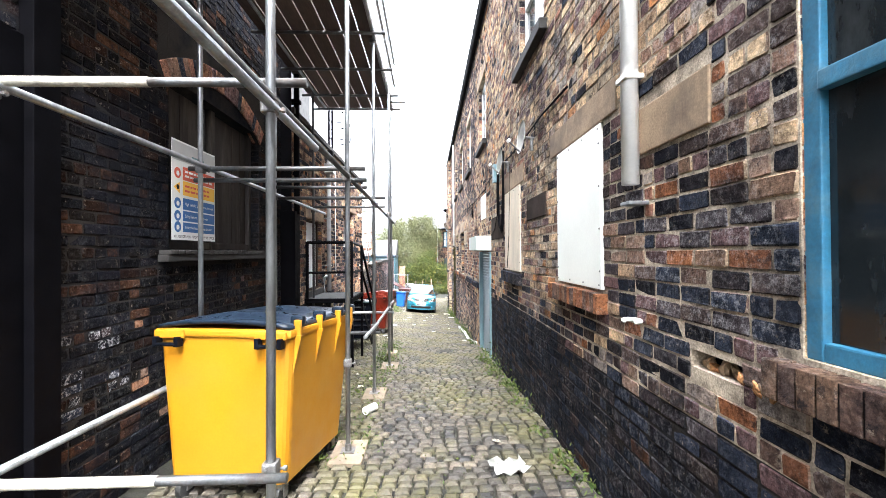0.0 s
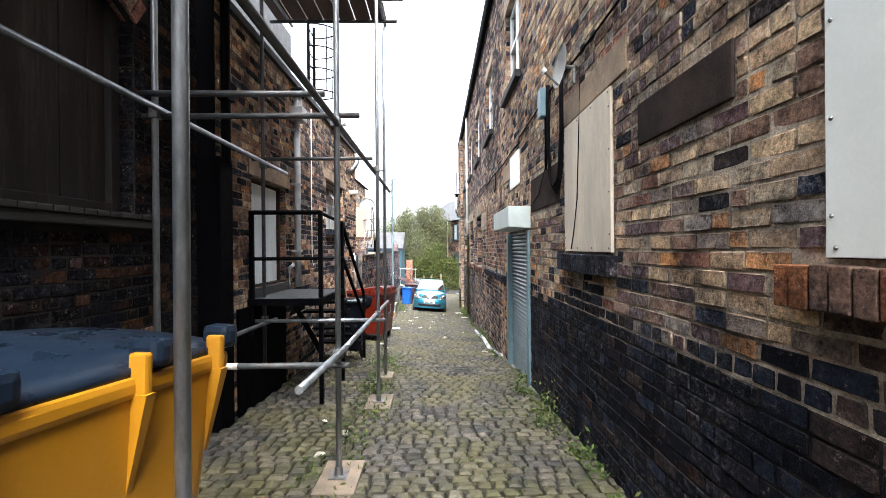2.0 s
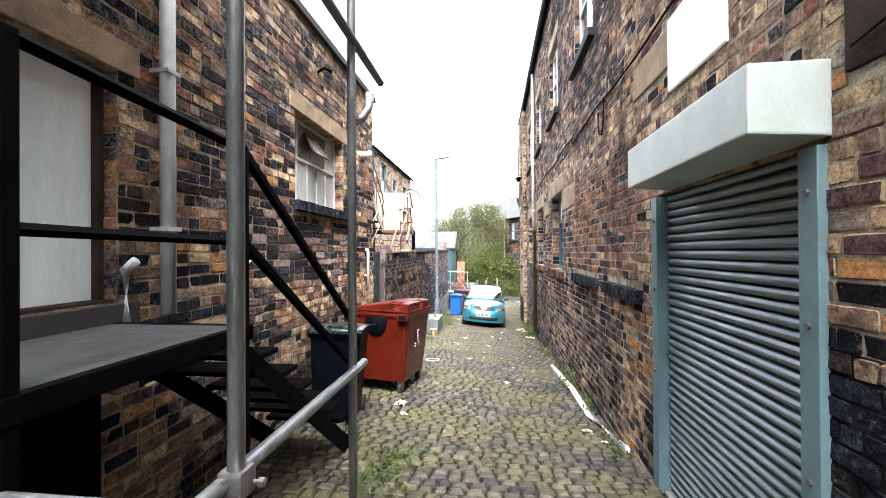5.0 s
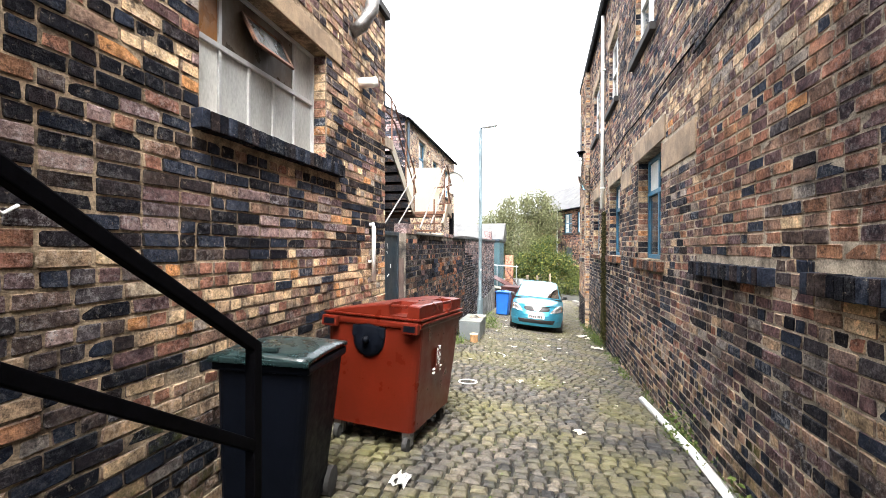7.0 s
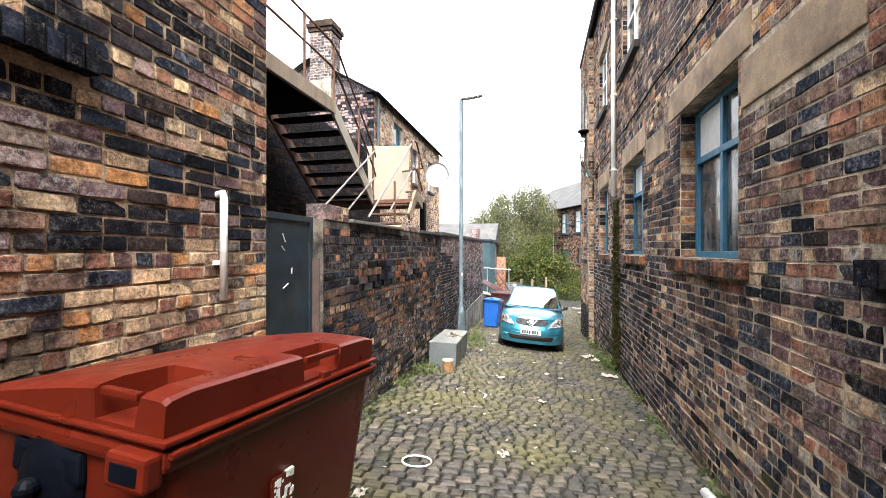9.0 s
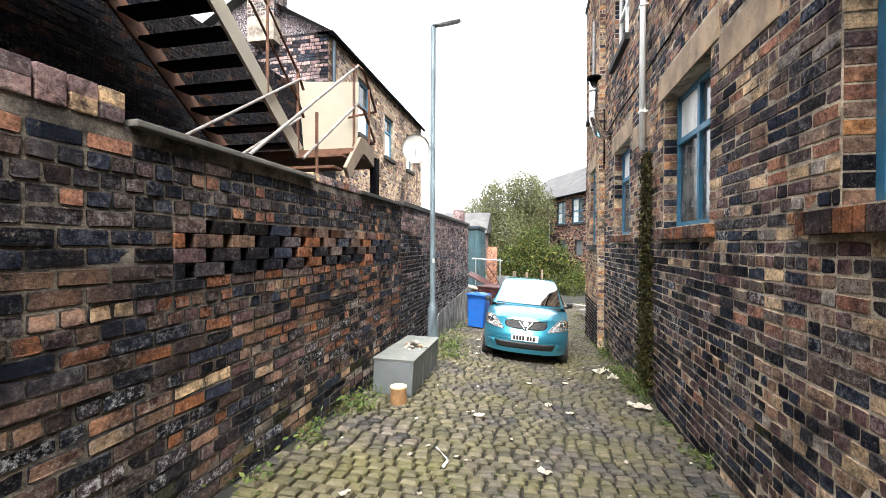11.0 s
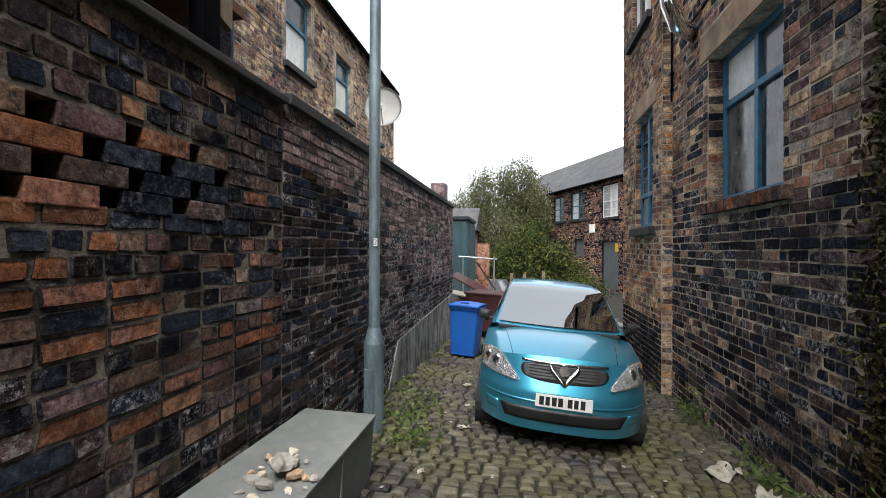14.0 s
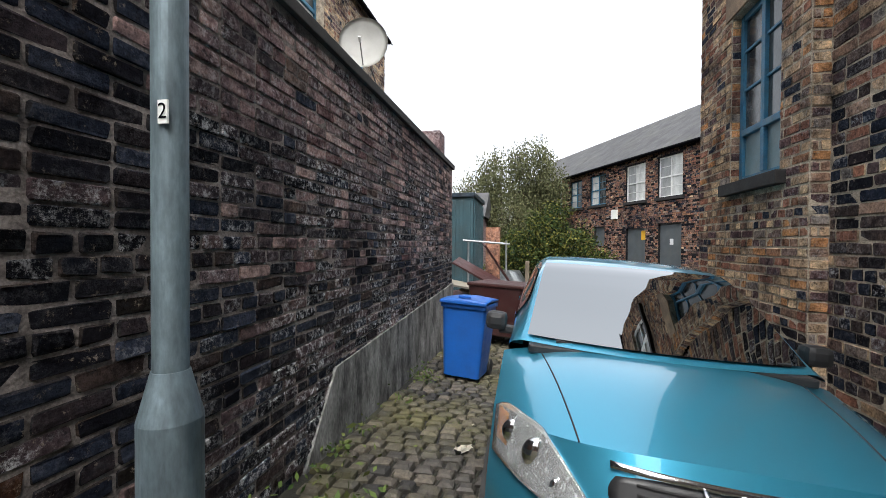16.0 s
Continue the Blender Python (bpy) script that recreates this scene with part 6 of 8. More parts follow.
part("cap", boxes((-7.27, -6.45, 23.97, 24.67, 7.5, 7.62), (-7.31, -6.41, 23.93, 24.71, 7.62, 7.74), (-7.25, -6.47, 23.99, 24.65, 7.74, 7.86), bevel=0.012), BROWNSTONE, chim)
lay_bricks(chim, facing_y(24.02, -1), -7.22, -6.5, 6.0, 7.5, [], lambda u, z, g: 12 if g.random() < 0.7 else 5, 51, None, course=0.085)
lay_bricks(chim, facing(-6.5, 1), 24.02, 24.62, 6.0, 7.5, [], lambda u, z, g: 12 if g.random() < 0.7 else 5, 52, None, course=0.085)
tagged(part("gutter_far_west", rods(0.06, ((-5.05, 24.2, 5.5), (-5.05, 33, 5.5)), seg=8), BLACK_STEEL), "black eaves gutter of the far house", "gutter", kind="structure")
tagged(part("downpipe_far_west", rods(0.05, ((-5.12, 24.45, 0.5), (-5.12, 24.45, 5.45)), seg=8), SHUTTER_DARK), "dark blue downpipe at the house corner", "downpipe", kind="structure")


def dish_thing(at, r, label, arm=0.16):
    base = thing("satellite_dish", label, "dish", at)
    bm = bmesh.new()
    rings = [[bm.verts.new((0, 0, 0))]]
    n = 28
    for k in range(1, 7):
        q = r * k / 6
        rings.append([bm.verts.new((q * math.cos(a * math.tau / n), q * math.sin(a * math.tau / n) * 1.06, 0.22 * q * q / r)) for a in range(n)])
    for k in range(n):
        bm.faces.new((rings[0][0], rings[1][k], rings[1][(k + 1) % n]))
    for a, b in zip(rings[1:], rings[2:]):
        for k in range(n):
            bm.faces.new((a[k], b[k], b[(k + 1) % n], a[(k + 1) % n]))
    bmesh.ops.solidify(bm, geom=bm.faces[:], thickness=0.012)
    bmesh.ops.recalc_face_normals(bm, faces=bm.faces[:])
    part("reflector", bm, DISH, base, "", True)
    part("feed_arm", rods(0.012, ((0, -r * 0.95, 0.18 * r), (0, -r * 0.35, r * 0.95)), seg=8), STEEL, base)
    bm = bmesh.new()
    rod(bm, (0, -r * 0.38, r * 0.9), (0, -r * 0.25, r * 1.05), 0.03, 10)
    part("feed_horn", bm, WHITE_PVC, base)
    part("bracket", rods(0.02, ((0, 0, -0.01), (0, 0, -arm)), ((0, 0, -0.1), (0, -r * 0.8, -0.12)), seg=8), STEEL, base)
    return base


dish_thing(look((-4.55, 29.9, 3.95), (-2.9, 22.5, 4.6)) @ pose(0, 0, 0, 0, 180, 0), 0.52, "large pale grey satellite dish above the wall", 2.9)
dish_thing(look((1.24, 7.0, 3.02), (-3.0, 6.85, 3.4)) @ pose(0, 0, 0, 0, 180, 0), 0.2, "small pale satellite dish high on the brick wall")
dish_thing(look((1.24, 5.35, 2.98), (-3.0, 5.2, 3.4)) @ pose(0, 0, 0, 0, 180, 0), 0.2, "small pale satellite dish high on the brick wall")

# ---- fittings on the right-hand wall ----
wall_pipe("rainwater_pipe", [(XR - 0.07, 2.66, 1.93), (XR - 0.07, 2.66, 7.1)], 0.055, WHITE_PVC, "white plastic rainwater pipe ending short", [(2.66, 2.6), (2.66, 4.5)], -1, XR)
tagged(part("pipe_clamp", boxes((XR - 0.13, XR, 2.56, 2.68, 1.79, 1.815), bevel=0.006), GALV), "empty white pipe clamp on the bricks", "clamp")
wall_pipe("pipe_ring", [(XR - 0.02 - 0.05 * (1 + math.cos(a)), 2.66 + 0.06 * math.sin(a), 1.05) for a in [k * 0.55 for k in range(10)]], 0.014, WHITE_PVC, "broken white pipe clip ring on the bricks")
wall_pipe("rainwater_pipe", [(XR - 0.07, 21.72, 1.85), (XR - 0.07, 21.72, 7.1)], 0.045, WHITE_PVC, "white plastic rainwater pipe ending above moss", [(21.72, 2.4), (21.72, 4.0), (21.72, 5.6)], -1, XR)
flue = thing("boiler_flue", "stainless steel flue pipe rising up the wall", "flue")
tube("flue_pipe", [(XR, 24.72, 2.82), (XR - 0.2, 24.5, 2.79), (XR - 0.28, 24.45, 2.81), (XR - 0.40, 24.4, 3.08), (XR - 0.41, 24.4, 3.2), (XR - 0.405, 24.4, 4.0)], 0.095, CHROME, flue, seg=16)
part("collar", rods(0.15, ((XR - 0.405, 24.4, 3.98), (XR - 0.405, 24.4, 4.02)), seg=18), BLACK_STEEL, flue)
part("upper_pipe", rods(0.035, ((XR - 0.405, 24.4, 4.02), (XR - 0.405, 24.4, 5.2)), seg=10), STEEL, flue)
for z in (3.25, 3.7):
    part("band", rods(0.101, ((XR - 0.406, 24.4, z), (XR - 0.406, 24.4, z + 0.03)), seg=16), STEEL, flue)
wall_pipe("corner_pipe", [(XR - 0.03, 25.42, 2.2), (XR - 0.03, 25.42, 3.6)], 0.013, BLACK_STEEL, "thin black iron pipe in the wall corner", [(25.42, 2.35), (25.42, 2.6)], -1, XR)
coil = thing("looped_cable", "bundle of black cable hanging in a loop on the wall", "cable")
for k in range(5):
    a, e = 0.02 * k, 0.013 * math.sin(k * 2.4)
    pts = [(7.40 + e, 3.3), (7.40 - e, 2.5), (7.45 + a * 0.4, 2.05 + a * 0.5), (7.55, 1.90 + a), (7.68, 1.86 + a), (7.82 - a * 0.3, 1.93 + a), (7.90 - a * 0.4, 2.1), (7.94 + e, 2.5), (7.96 - e, 3.0), (7.94, 3.2)]
    tube("strand", [(XR - 0.03 - 0.008 * k, y, z) for y, z in pts], 0.0085, CABLE, coil)
wall_pipe("thin_cable", [(XR - 0.03, 6.85, 2.95), (XR - 0.045, 6.86, 2.3), (XR - 0.045, 6.92, 1.7), (XR - 0.045, 7.02, 1.4), (XR - 0.04, 7.12, 1.22)], 0.006, CABLE, "thin cable drooping over the plywood board")
wall_pipe("thin_cable", [(XR - 0.03, 8.1, 2.3), (XR - 0.03, 8.5, 1.95), (XR - 0.03, 9.0, 1.85)], 0.006, CABLE, "thin cable drooping over the dark stone")
for a, b, z in ((4.0, 9.8, 3.1), (9.8, 14.8, 2.98), (14.8, 20.5, 3.05), (20.5, 25.0, 3.0)):
    wall_pipe("service_cable", [(XR - 0.025, a + (b - a) * k / 6, z + 0.03 * math.sin(k * 1.9)) for k in range(7)], 0.012, CABLE, "black service cable clipped along the wall")
wall_pipe("service_cable", [(XR - 0.025, 12.7, 3.0), (XR - 0.03, 12.72, 2.7), (XR - 0.03, 12.8, 2.55), (XR - 0.03, 12.95, 2.6), (XR - 0.025, 13.0, 2.9)], 0.012, CABLE, "black service cable sagging in a loop")
bx = thing("meter_box", "grey-blue electrical box with a conduit", "box")
part("case", boxes((XR - 0.12, XR, 8.0, 8.16, 2.85, 3.2), bevel=0.01), SHUTTER_BLUE, bx)
part("conduit", rods(0.016, ((XR - 0.04, 8.08, 2.85), (XR - 0.04, 8.08, 2.2)), seg=8), BLACK_STEEL, bx)
# broken bricks below the blue window
rr = random.Random(14)
for k in range(16):
    s_ = rr.uniform(0.018, 0.05)
    bm = bmesh.new()
    bmesh.ops.create_icosphere(bm, subdivisions=1, radius=s_)
    for v in bm.verts:
        v.co *= rr.uniform(0.7, 1.2)
    y = 1.56 + rr.random() * 0.6
    bmesh.ops.transform(bm, matrix=Matrix.Translation((XR + (0.05 if y > 1.82 else 0.0), y, 0.9 + rr.uniform(0.0, 0.03))) @ Matrix.Rotation(rr.uniform(0, 3), 4, "X") @ Matrix.Diagonal((0.8, 1.4, 0.7, 1)), verts=bm.verts[:])
    tagged(part("brick_spall", bm, BRICKS[2] if k % 3 else STONE), "crumbled orange brick lump in the broken wall", "brick", "spalled bricks")
tagged(part("cavity_back", boxes((XR + 0.13, XR + 0.16, 1.78, 2.18, 0.88, 1.0)), DARK_MORTAR), "dark cavity behind the broken bricks", "wall", kind="structure")

# ---- lamp post ----
lamp = thing("street_lamp", "tall grey steel lamp post with a flat lantern", "street lamp", pose(-2.14, 22.52, ground(-2.14, 22.5)))
part("base_column", rods(0.092, ((0, 0, 0), (0, 0, 0.82)), seg=40), LAMP_STEEL, lamp)
bm = bmesh.new()
rod(bm, (0, 0, 0.82), (0, 0, 0.97), 0.092, 40, 0.054)
part("shoulder", bm, LAMP_STEEL, lamp)
part("column", rods(0.051, ((0, 0, 0.9), (0, 0, 6.12)), seg=36), LAMP_STEEL, lamp)
bm = boxes((0.04, 0.098, -0.05, 0.05, 0.12, 0.6), bevel=0.008)
bmesh.ops.rotate(bm, cent=(0, 0, 0), matrix=Matrix.Rotation(radians(-100), 3, "Z"), verts=bm.verts[:])
part("access_door", bm, LAMP_STEEL, lamp)
bm = boxes((-0.02, 0.52, -0.07, 0.07, 6.12, 6.18), bevel=0.02)
bmesh.ops.rotate(bm, cent=(0, 0, 6.15), matrix=Matrix.Rotation(radians(-6), 3, "Y"), verts=bm.verts[:])
lan = part("lantern", bm, GREY_PVC, lamp)
bm = boxes((0.1, 0.48, -0.05, 0.05, 6.105, 6.125))
bmesh.ops.rotate(bm, cent=(0, 0, 6.15), matrix=Matrix.Rotation(radians(-6), 3, "Y"), verts=bm.verts[:])
part("diffuser", bm, FROSTED, lan)
tag = part("number_plate", boxes((0.012, 0.046, -0.056, -0.05, 1.715, 1.785)), SIGN_WHITE, lamp, "small white tag with a black mark")
tx = bpy.data.curves.new("digit", "FONT")
tx.body, tx.size, tx.align_x, tx.align_y = "2", 0.066, "CENTER", "CENTER"
to = new("digit", tx)
dg = bpy.context.evaluated_depsgraph_get()
digit = new("digit", bpy.data.meshes.new_from_object(to.evaluated_get(dg)))
bpy.data.objects.remove(to)
digit.data.materials.append(BLACK_PLASTIC)
digit.parent = tag
digit.matrix_basis = pose(0.029, -0.0575, 1.75, 90, 0, 0)

# ---- steel cabinet, stump, ground fittings ----
cab = thing("steel_cabinet", "grey steel cabinet lying along the wall", "cabinet", pose(-2.07, 20.76, ground(-2.0, 20.7), -3.5, 2, 3))
bm = boxes((-0.26, 0.26, -0.92, 0.92, 0, 0.44), bevel=0.012)
for v in bm.verts:
    if v.co.z < 0.2:
        v.co.x *= 0.97
part("body", bm, CABINET, cab)
part("top_panel", boxes((-0.27, 0.27, -0.93, 0.93, 0.44, 0.462), bevel=0.006), CABINET_TOP, cab, "pale lichened top")
part("end_panel", boxes((-0.235, 0.235, -0.932, -0.92, 0.03, 0.42), bevel=0.004), CABINET, cab)
for y in (-0.3, 0.3):
    part("seam", boxes((0.258, 0.266, y - 0.008, y + 0.008, 0.01, 0.43)), CABINET_TOP, cab)
rr = random.Random(2)
for k in range(34):
    a, q = rr.uniform(0, 6.28), rr.uniform(0.0, 0.19) ** 1.0
    r_ = rr.uniform(0.018, 0.055) if q < 0.1 else rr.uniform(0.01, 0.03)
    x, y = -1.98 + q * math.cos(a), 20.72 + q * math.sin(a) * 1.4
    bm = bmesh.new()
    bmesh.ops.create_icosphere(bm, subdivisions=1, radius=r_)
    for v in bm.verts:
        v.co *= rr.uniform(0.75, 1.2)
    bmesh.ops.transform(bm, matrix=Matrix.Translation((x, y, ground(-2.0, 20.75) + 0.468 + r_ * 0.5 + max(0.0, 0.05 - q * 0.5))) @ Matrix.Rotation(rr.uniform(0, 3), 4, "Z") @ Matrix.Diagonal((1.5, 1, 0.75, 1)), verts=bm.verts[:])
    tagged(part("stone_chip", bm, rr.choice([RUBBLE, RUBBLE, CONCRETE, STONE])), "broken pale mortar lump lying on the cabinet", "rubble", "rubble on the cabinet")
st = thing("log_stump", "short sawn log with a pale top", "log", pose(-1.86, 19.62, ground(-1.86, 19.62)))
bm = bmesh.new()
rod(bm, (0, 0, 0), (0, 0, 0.2), 0.1, 18, 0.095)
part("bark", bm, plain("orange_bark", (0.26, 0.14, 0.06), 0.85, vary=0.4, scale=9, dirt=0.5), st)
bm = bmesh.new()
rod(bm, (0, 0, 0.2), (0, 0, 0.215), 0.1, 18)
part("cut_face", bm, plain("pale_cut_wood", (0.55, 0.45, 0.26), 0.8, vary=0.15, scale=9), st)
tube("ground_pipe", [(1.30, 11.75, ground(1.3, 11.75) + 0.05), (1.20, 13.0, ground(1.2, 13) + 0.05), (1.24, 14.4, ground(1.24, 14.4) + 0.05), (1.17, 16.3, ground(1.17, 16.3) + 0.05)], 0.045, WHITE_PVC, None, "long white plastic pipe lying along the wall foot")["category"] = "pipe"
drain = thing("drain_cover", "small square iron drain cover among the setts", "drain cover", pose(0.40, 10.1, ground(0.4, 10.1) + 0.018, -4, 0, 0))
part("frame", boxes((-0.16, 0.16, -0.16, -0.13, -0.02, 0.012), (-0.16, 0.16, 0.13, 0.16, -0.02, 0.012), (-0.16, -0.13, -0.13, 0.13, -0.02, 0.012), (0.13, 0.16, -0.13, 0.13, -0.02, 0.012)), DARKSTONE, drain)
for k in range(6):
    part("bar", boxes((-0.13, 0.13, -0.12 + k * 0.044, -0.095 + k * 0.044, -0.02, 0.008)), DARKSTONE, drain)

# ---- far end: skip bins, container, rubble ----
mb = big_bin("open maroon wheeled bin full of rubbish", pose(-1.55, 29.1, ground(-1.5, 29.1), -2, 2, -12), MAROON, MAROON, 1.0, 1.15, 1.1, "open")
for k, (x, y, z, a, c) in enumerate(((-2.1, 30.2, -0.9, 28, MAROON), (-1.75, 30.9, -0.75, 55, MAROON), (-2.45, 29.7, -1.1, 12, CREAM_SHEET), (-1.9, 30.1, -1.2, -8, WOOD_OLD))):
    bm = boxes((-0.55, 0.55, -0.3, 0.3, -0.02, 0.02), bevel=0.006)
    o = tagged(part("scrap_panel", bm, c), "broken red panel propped among rubbish" if c is MAROON else "pale scrap board among rubbish", "scrap", "scrap panels")
    o.matrix_basis = pose(x, y, z, 10, a, 20 * k)
rub = bmesh.new()
rr = random.Random(31)
for k in range(60):
    s = rr.uniform(0.08, 0.24)
    x, y = rr.uniform(-2.7, -1.6), rr.uniform(29.6, 31.5)
    bmesh.ops.create_icosphere(rub, subdivisions=1, radius=s, matrix=Matrix.Translation((x, y, ground(x, y) + rr.uniform(0.0, 0.9) * (1 - abs(y - 30.5)))) @ Matrix.Rotation(rr.uniform(0, 3), 4, (1, 0.3, 0.5)) @ Matrix.Diagonal((1.4, 1, 0.6, 1)))
tagged(part("rubbish_heap", rub, MAROON), "heap of broken dark red rubble and bags", "rubble", kind="stuff")
con = thing("steel_container", "teal corrugated steel container", "container", pose(-4.4, 35.6, -2.3))
part("body", boxes((-1.7, 1.65, -1.35, 1.35, 0.1, 3.45), bevel=0.02), TEAL_STEEL, con)
for k in range(14):
    part("rib", boxes((-1.6 + k * 0.235, -1.48 + k * 0.235, -1.39, -1.35, 0.2, 3.35), bevel=0.01), TEAL_STEEL, con)
for k in range(10):
    part("rib", boxes((1.65, 1.69, -1.25 + k * 0.26, -1.12 + k * 0.26, 0.2, 3.35), bevel=0.01), TEAL_STEEL, con)
part("roof_edge", boxes((-1.75, 1.72, -1.42, 1.4, 3.45, 3.58), bevel=0.01), SHUTTER_DARK, con)
frame_ = thing("tube_barrier", "pale steel tube barrier in front of the container", "barrier")
part("rail", rods(0.03, ((-2.9, 33.2, -0.2), (-1.6, 33.6, -0.3)), seg=8), GALV, frame_)
for x, y in ((-2.75, 33.25), (-1.7, 33.57)):
    part("post", rods(0.03, ((x, y, -2.3), (x, y, -0.2)), seg=8), GALV, frame_)
tagged(wall_slab("brick_gate_pier", facing_y(36.6, -1), -2.6, -2.1, -2.5, 0.3, 0.4, [], BRICKS[3], "rough red brick pier by the container"), category="pier")
for x, y, h in ((-1.1, 34.0, 1.6), (0.2, 37.5, 1.5), (-0.6, 38.5, 1.3)):
    p = tagged(part("fence_post", boxes((x - 0.06, x + 0.06, y - 0.06, y + 0.06, -2.6, -2.4 + h), bevel=0.01), WOOD_OLD), "weathered timber fence post", "post", "fence posts")
bm = bmesh.new()
tapered(bm, 1.5, 3.4, 1.4, 3.0, 0.2, 0.75, 0.3)
tapered(bm, 1.35, 2.2, 1.1, 1.6, 0.75, 1.25, 0.3)
o = tagged(part("parked_car", bm, plain("dull_silver_paint", (0.10, 0.11, 0.115), 0.35, 0.5, vary=0.1)), "small silver car parked far off by the trees", "car")
o.matrix_basis = pose(-2.3, 40.5, -2.75, 0, 0, 80)
rr = random.Random(17)
for k in range(7):
    x, y = 1.55 + rr.uniform(0, 0.8), 29.5 + rr.uniform(0, 2.5)
    bm = boxes((-0.35, 0.35, -0.25, 0.25, 0, 0.12), bevel=0.03)
    o = tagged(part("rubble_slab", bm, CONCRETE), "pale broken slab lying at the alley's end", "slab", "broken slabs")
    o.matrix_basis = pose(x, y, ground(1.38, y) + 0.02 + 0.05 * k, rr.uniform(-8, 8), rr.uniform(-8, 8), rr.uniform(0, 180))

# ---- far brick works ----
FW = Matrix(((-0.415, -0.91, 0, 5.8), (0.91, -0.415, 0, 43.8), (0, 0, 1, 0), (0, 0, 0, 1)))
FWIN = [(-0.66, 0.97, 2.1, 4.13), (1.9, 3.5, 2.1, 4.13), (5.4, 7.1, 2.2, 4.1), (8.1, 9.6, 2.2, 4.05), (-3.3, -1.8, 2.1, 4.13)]
FDOOR = [(-0.62, 0.91, -2.4, 0.75), (1.85, 3.45, -2.4, 0.62), (5.5, 6.6, -0.4, 0.78), (8.0, 9.5, -2.4, 0.8)]
far = wall_slab("wall_far_works", FW, -9.0, 20.0, -3.0, 4.5, 0.4, FWIN + FDOOR, DARK_MORTAR, "two-storey sooty red brick works across the end")
for k in FWIN:
    window("window_8", k, FW, WHITE_PAINT if k[0] < 5 else BLUE_PAINT, [PALE_GLASS, FROSTED] if k[0] < 5 else [DIRTY_GLASS, PALE_GLASS], "sash window with pale divided panes", transom=(k[2] + k[3]) / 2, bars=(0.25, 0.75))
    stone_block("dark_sill", k[0] - 0.12, k[1] + 0.12, k[2] - 0.16, k[2] - 0.005, DARKSTONE, FW, "dark sill of a works window", 0.1, 0.12, "sill")
for k in FDOOR:
    bm = boxes((k[0], k[1], -0.16, -0.12, k[2], k[3]), bevel=0.005)
    bmesh.ops.transform(bm, matrix=FW, verts=bm.verts[:])
    bmesh.ops.recalc_face_normals(bm, faces=bm.faces[:])
    tagged(part("boarded_doorway", bm, CABINET if k[0] < 6 else SHUTTER_DARK), "grey steel sheet boarding up a doorway", "door", kind="structure")
for u0, u1, z0, z1, c, t in ((4.2, 4.7, 1.2, 1.75, WHITE_BOARD, "small white box on the works wall"), (1.95, 2.3, -0.05, 0.46, SIGN_YELLOW, "small yellow warning sign on the boarded door"), (0.0, 0.22, -0.3, 0.0, SIGN_WHITE, "small white notice on the boarded door")):
    bm = boxes((u0, u1, -0.115 if z0 < 1 else 0.0, -0.1 if z0 < 1 else 0.12, z0, z1), bevel=0.004)
    bmesh.ops.transform(bm, matrix=FW, verts=bm.verts[:])
    bmesh.ops.recalc_face_normals(bm, faces=bm.faces[:])
    tagged(part("wall_box" if z0 > 1 else "small_sign", bm, c), t, "box" if z0 > 1 else "sign")
bm = bmesh.new()
v = [bm.verts.new(FW @ Vector(k)) for k in ((-9.2, 0.25, 4.45), (20.2, 0.25, 4.45), (20.2, -4.5, 7.9), (-9.2, -4.5, 7.9), (-9.2, -9, 4.5), (20.2, -9, 4.5))]
for f in ((0, 1, 2, 3), (3, 2, 5, 4), (1, 5, 2), (0, 3, 4)):
    bm.faces.new([v[i] for i in f])
bmesh.ops.recalc_face_normals(bm, faces=bm.faces[:])
tagged(part("roof_far_works", bm, SLATE), "long grey slate roof of the brick works", "roof", kind="structure")
bm = bmesh.new()
rod(bm, FW @ Vector((-9, 0.3, 4.42)), FW @ Vector((20, 0.3, 4.42)), 0.09, 8)
tagged(part("gutter_far_works", bm, BLACK_STEEL), "black eaves gutter of the brick works", "gutter", kind="structure")
tagged(part("inner_walls", boxes((4.2, 9, 38, 60, -3, 4.3)), INSIDE), "dim interior of the brick works", "wall", kind="structure").matrix_basis = Matrix.Translation((3.5, 0, 0))
tagged(part("telegraph_pole", rods(0.06, ((1.1, 51.5, -2.6), (1.1, 51.5, 4.7)), seg=8), GALV), "thin pale pole standing by the trees", "pole")
far_house = thing("far_house", "low brown brick house with a grey roof", "house", pose(-7.0, 46, -2.6))
part("wall", boxes((-4, 3.2, 0, 5, 0, 3.9)), BRICKS[5], far_house)
bm = bmesh.new()
v = [bm.verts.new(k) for k in ((-4.2, -0.2, 3.9), (3.4, -0.2, 3.9), (3.4, 2.5, 5.6), (-4.2, 2.5, 5.6), (-4.2, 5.2, 3.9), (3.4, 5.2, 3.9))]
for f in ((0, 1, 2, 3), (3, 2, 5, 4), (1, 5, 2), (0, 3, 4)):
    bm.faces.new([v[i] for i in f])
part("roof", bm, SLATE, far_house)

# hillside
bm = bmesh.new()
cols = []
for i in range(41):
    x = -500 + i * 25
    h = 30 + 30 * math.exp(-((x - 120) / 190.0) ** 2) + 3 * math.sin(i * 0.9) + 2 * math.sin(i * 2.3)
    cols.append([bm.verts.new((x, 330, -3)), bm.verts.new((x, 430, h * 0.7 - 3)), bm.verts.new((x, 560, h)), bm.verts.new((x, 700, h - 6))])
for a, b in zip(cols, cols[1:]):
    for k in range(3):
        bm.faces.new((a[k], b[k], b[k + 1], a[k + 1]))
tagged(part("hillside", bm, HILL, None, "", True), "hazy pale green hillside far beyond the roofs", "hill", kind="structure")


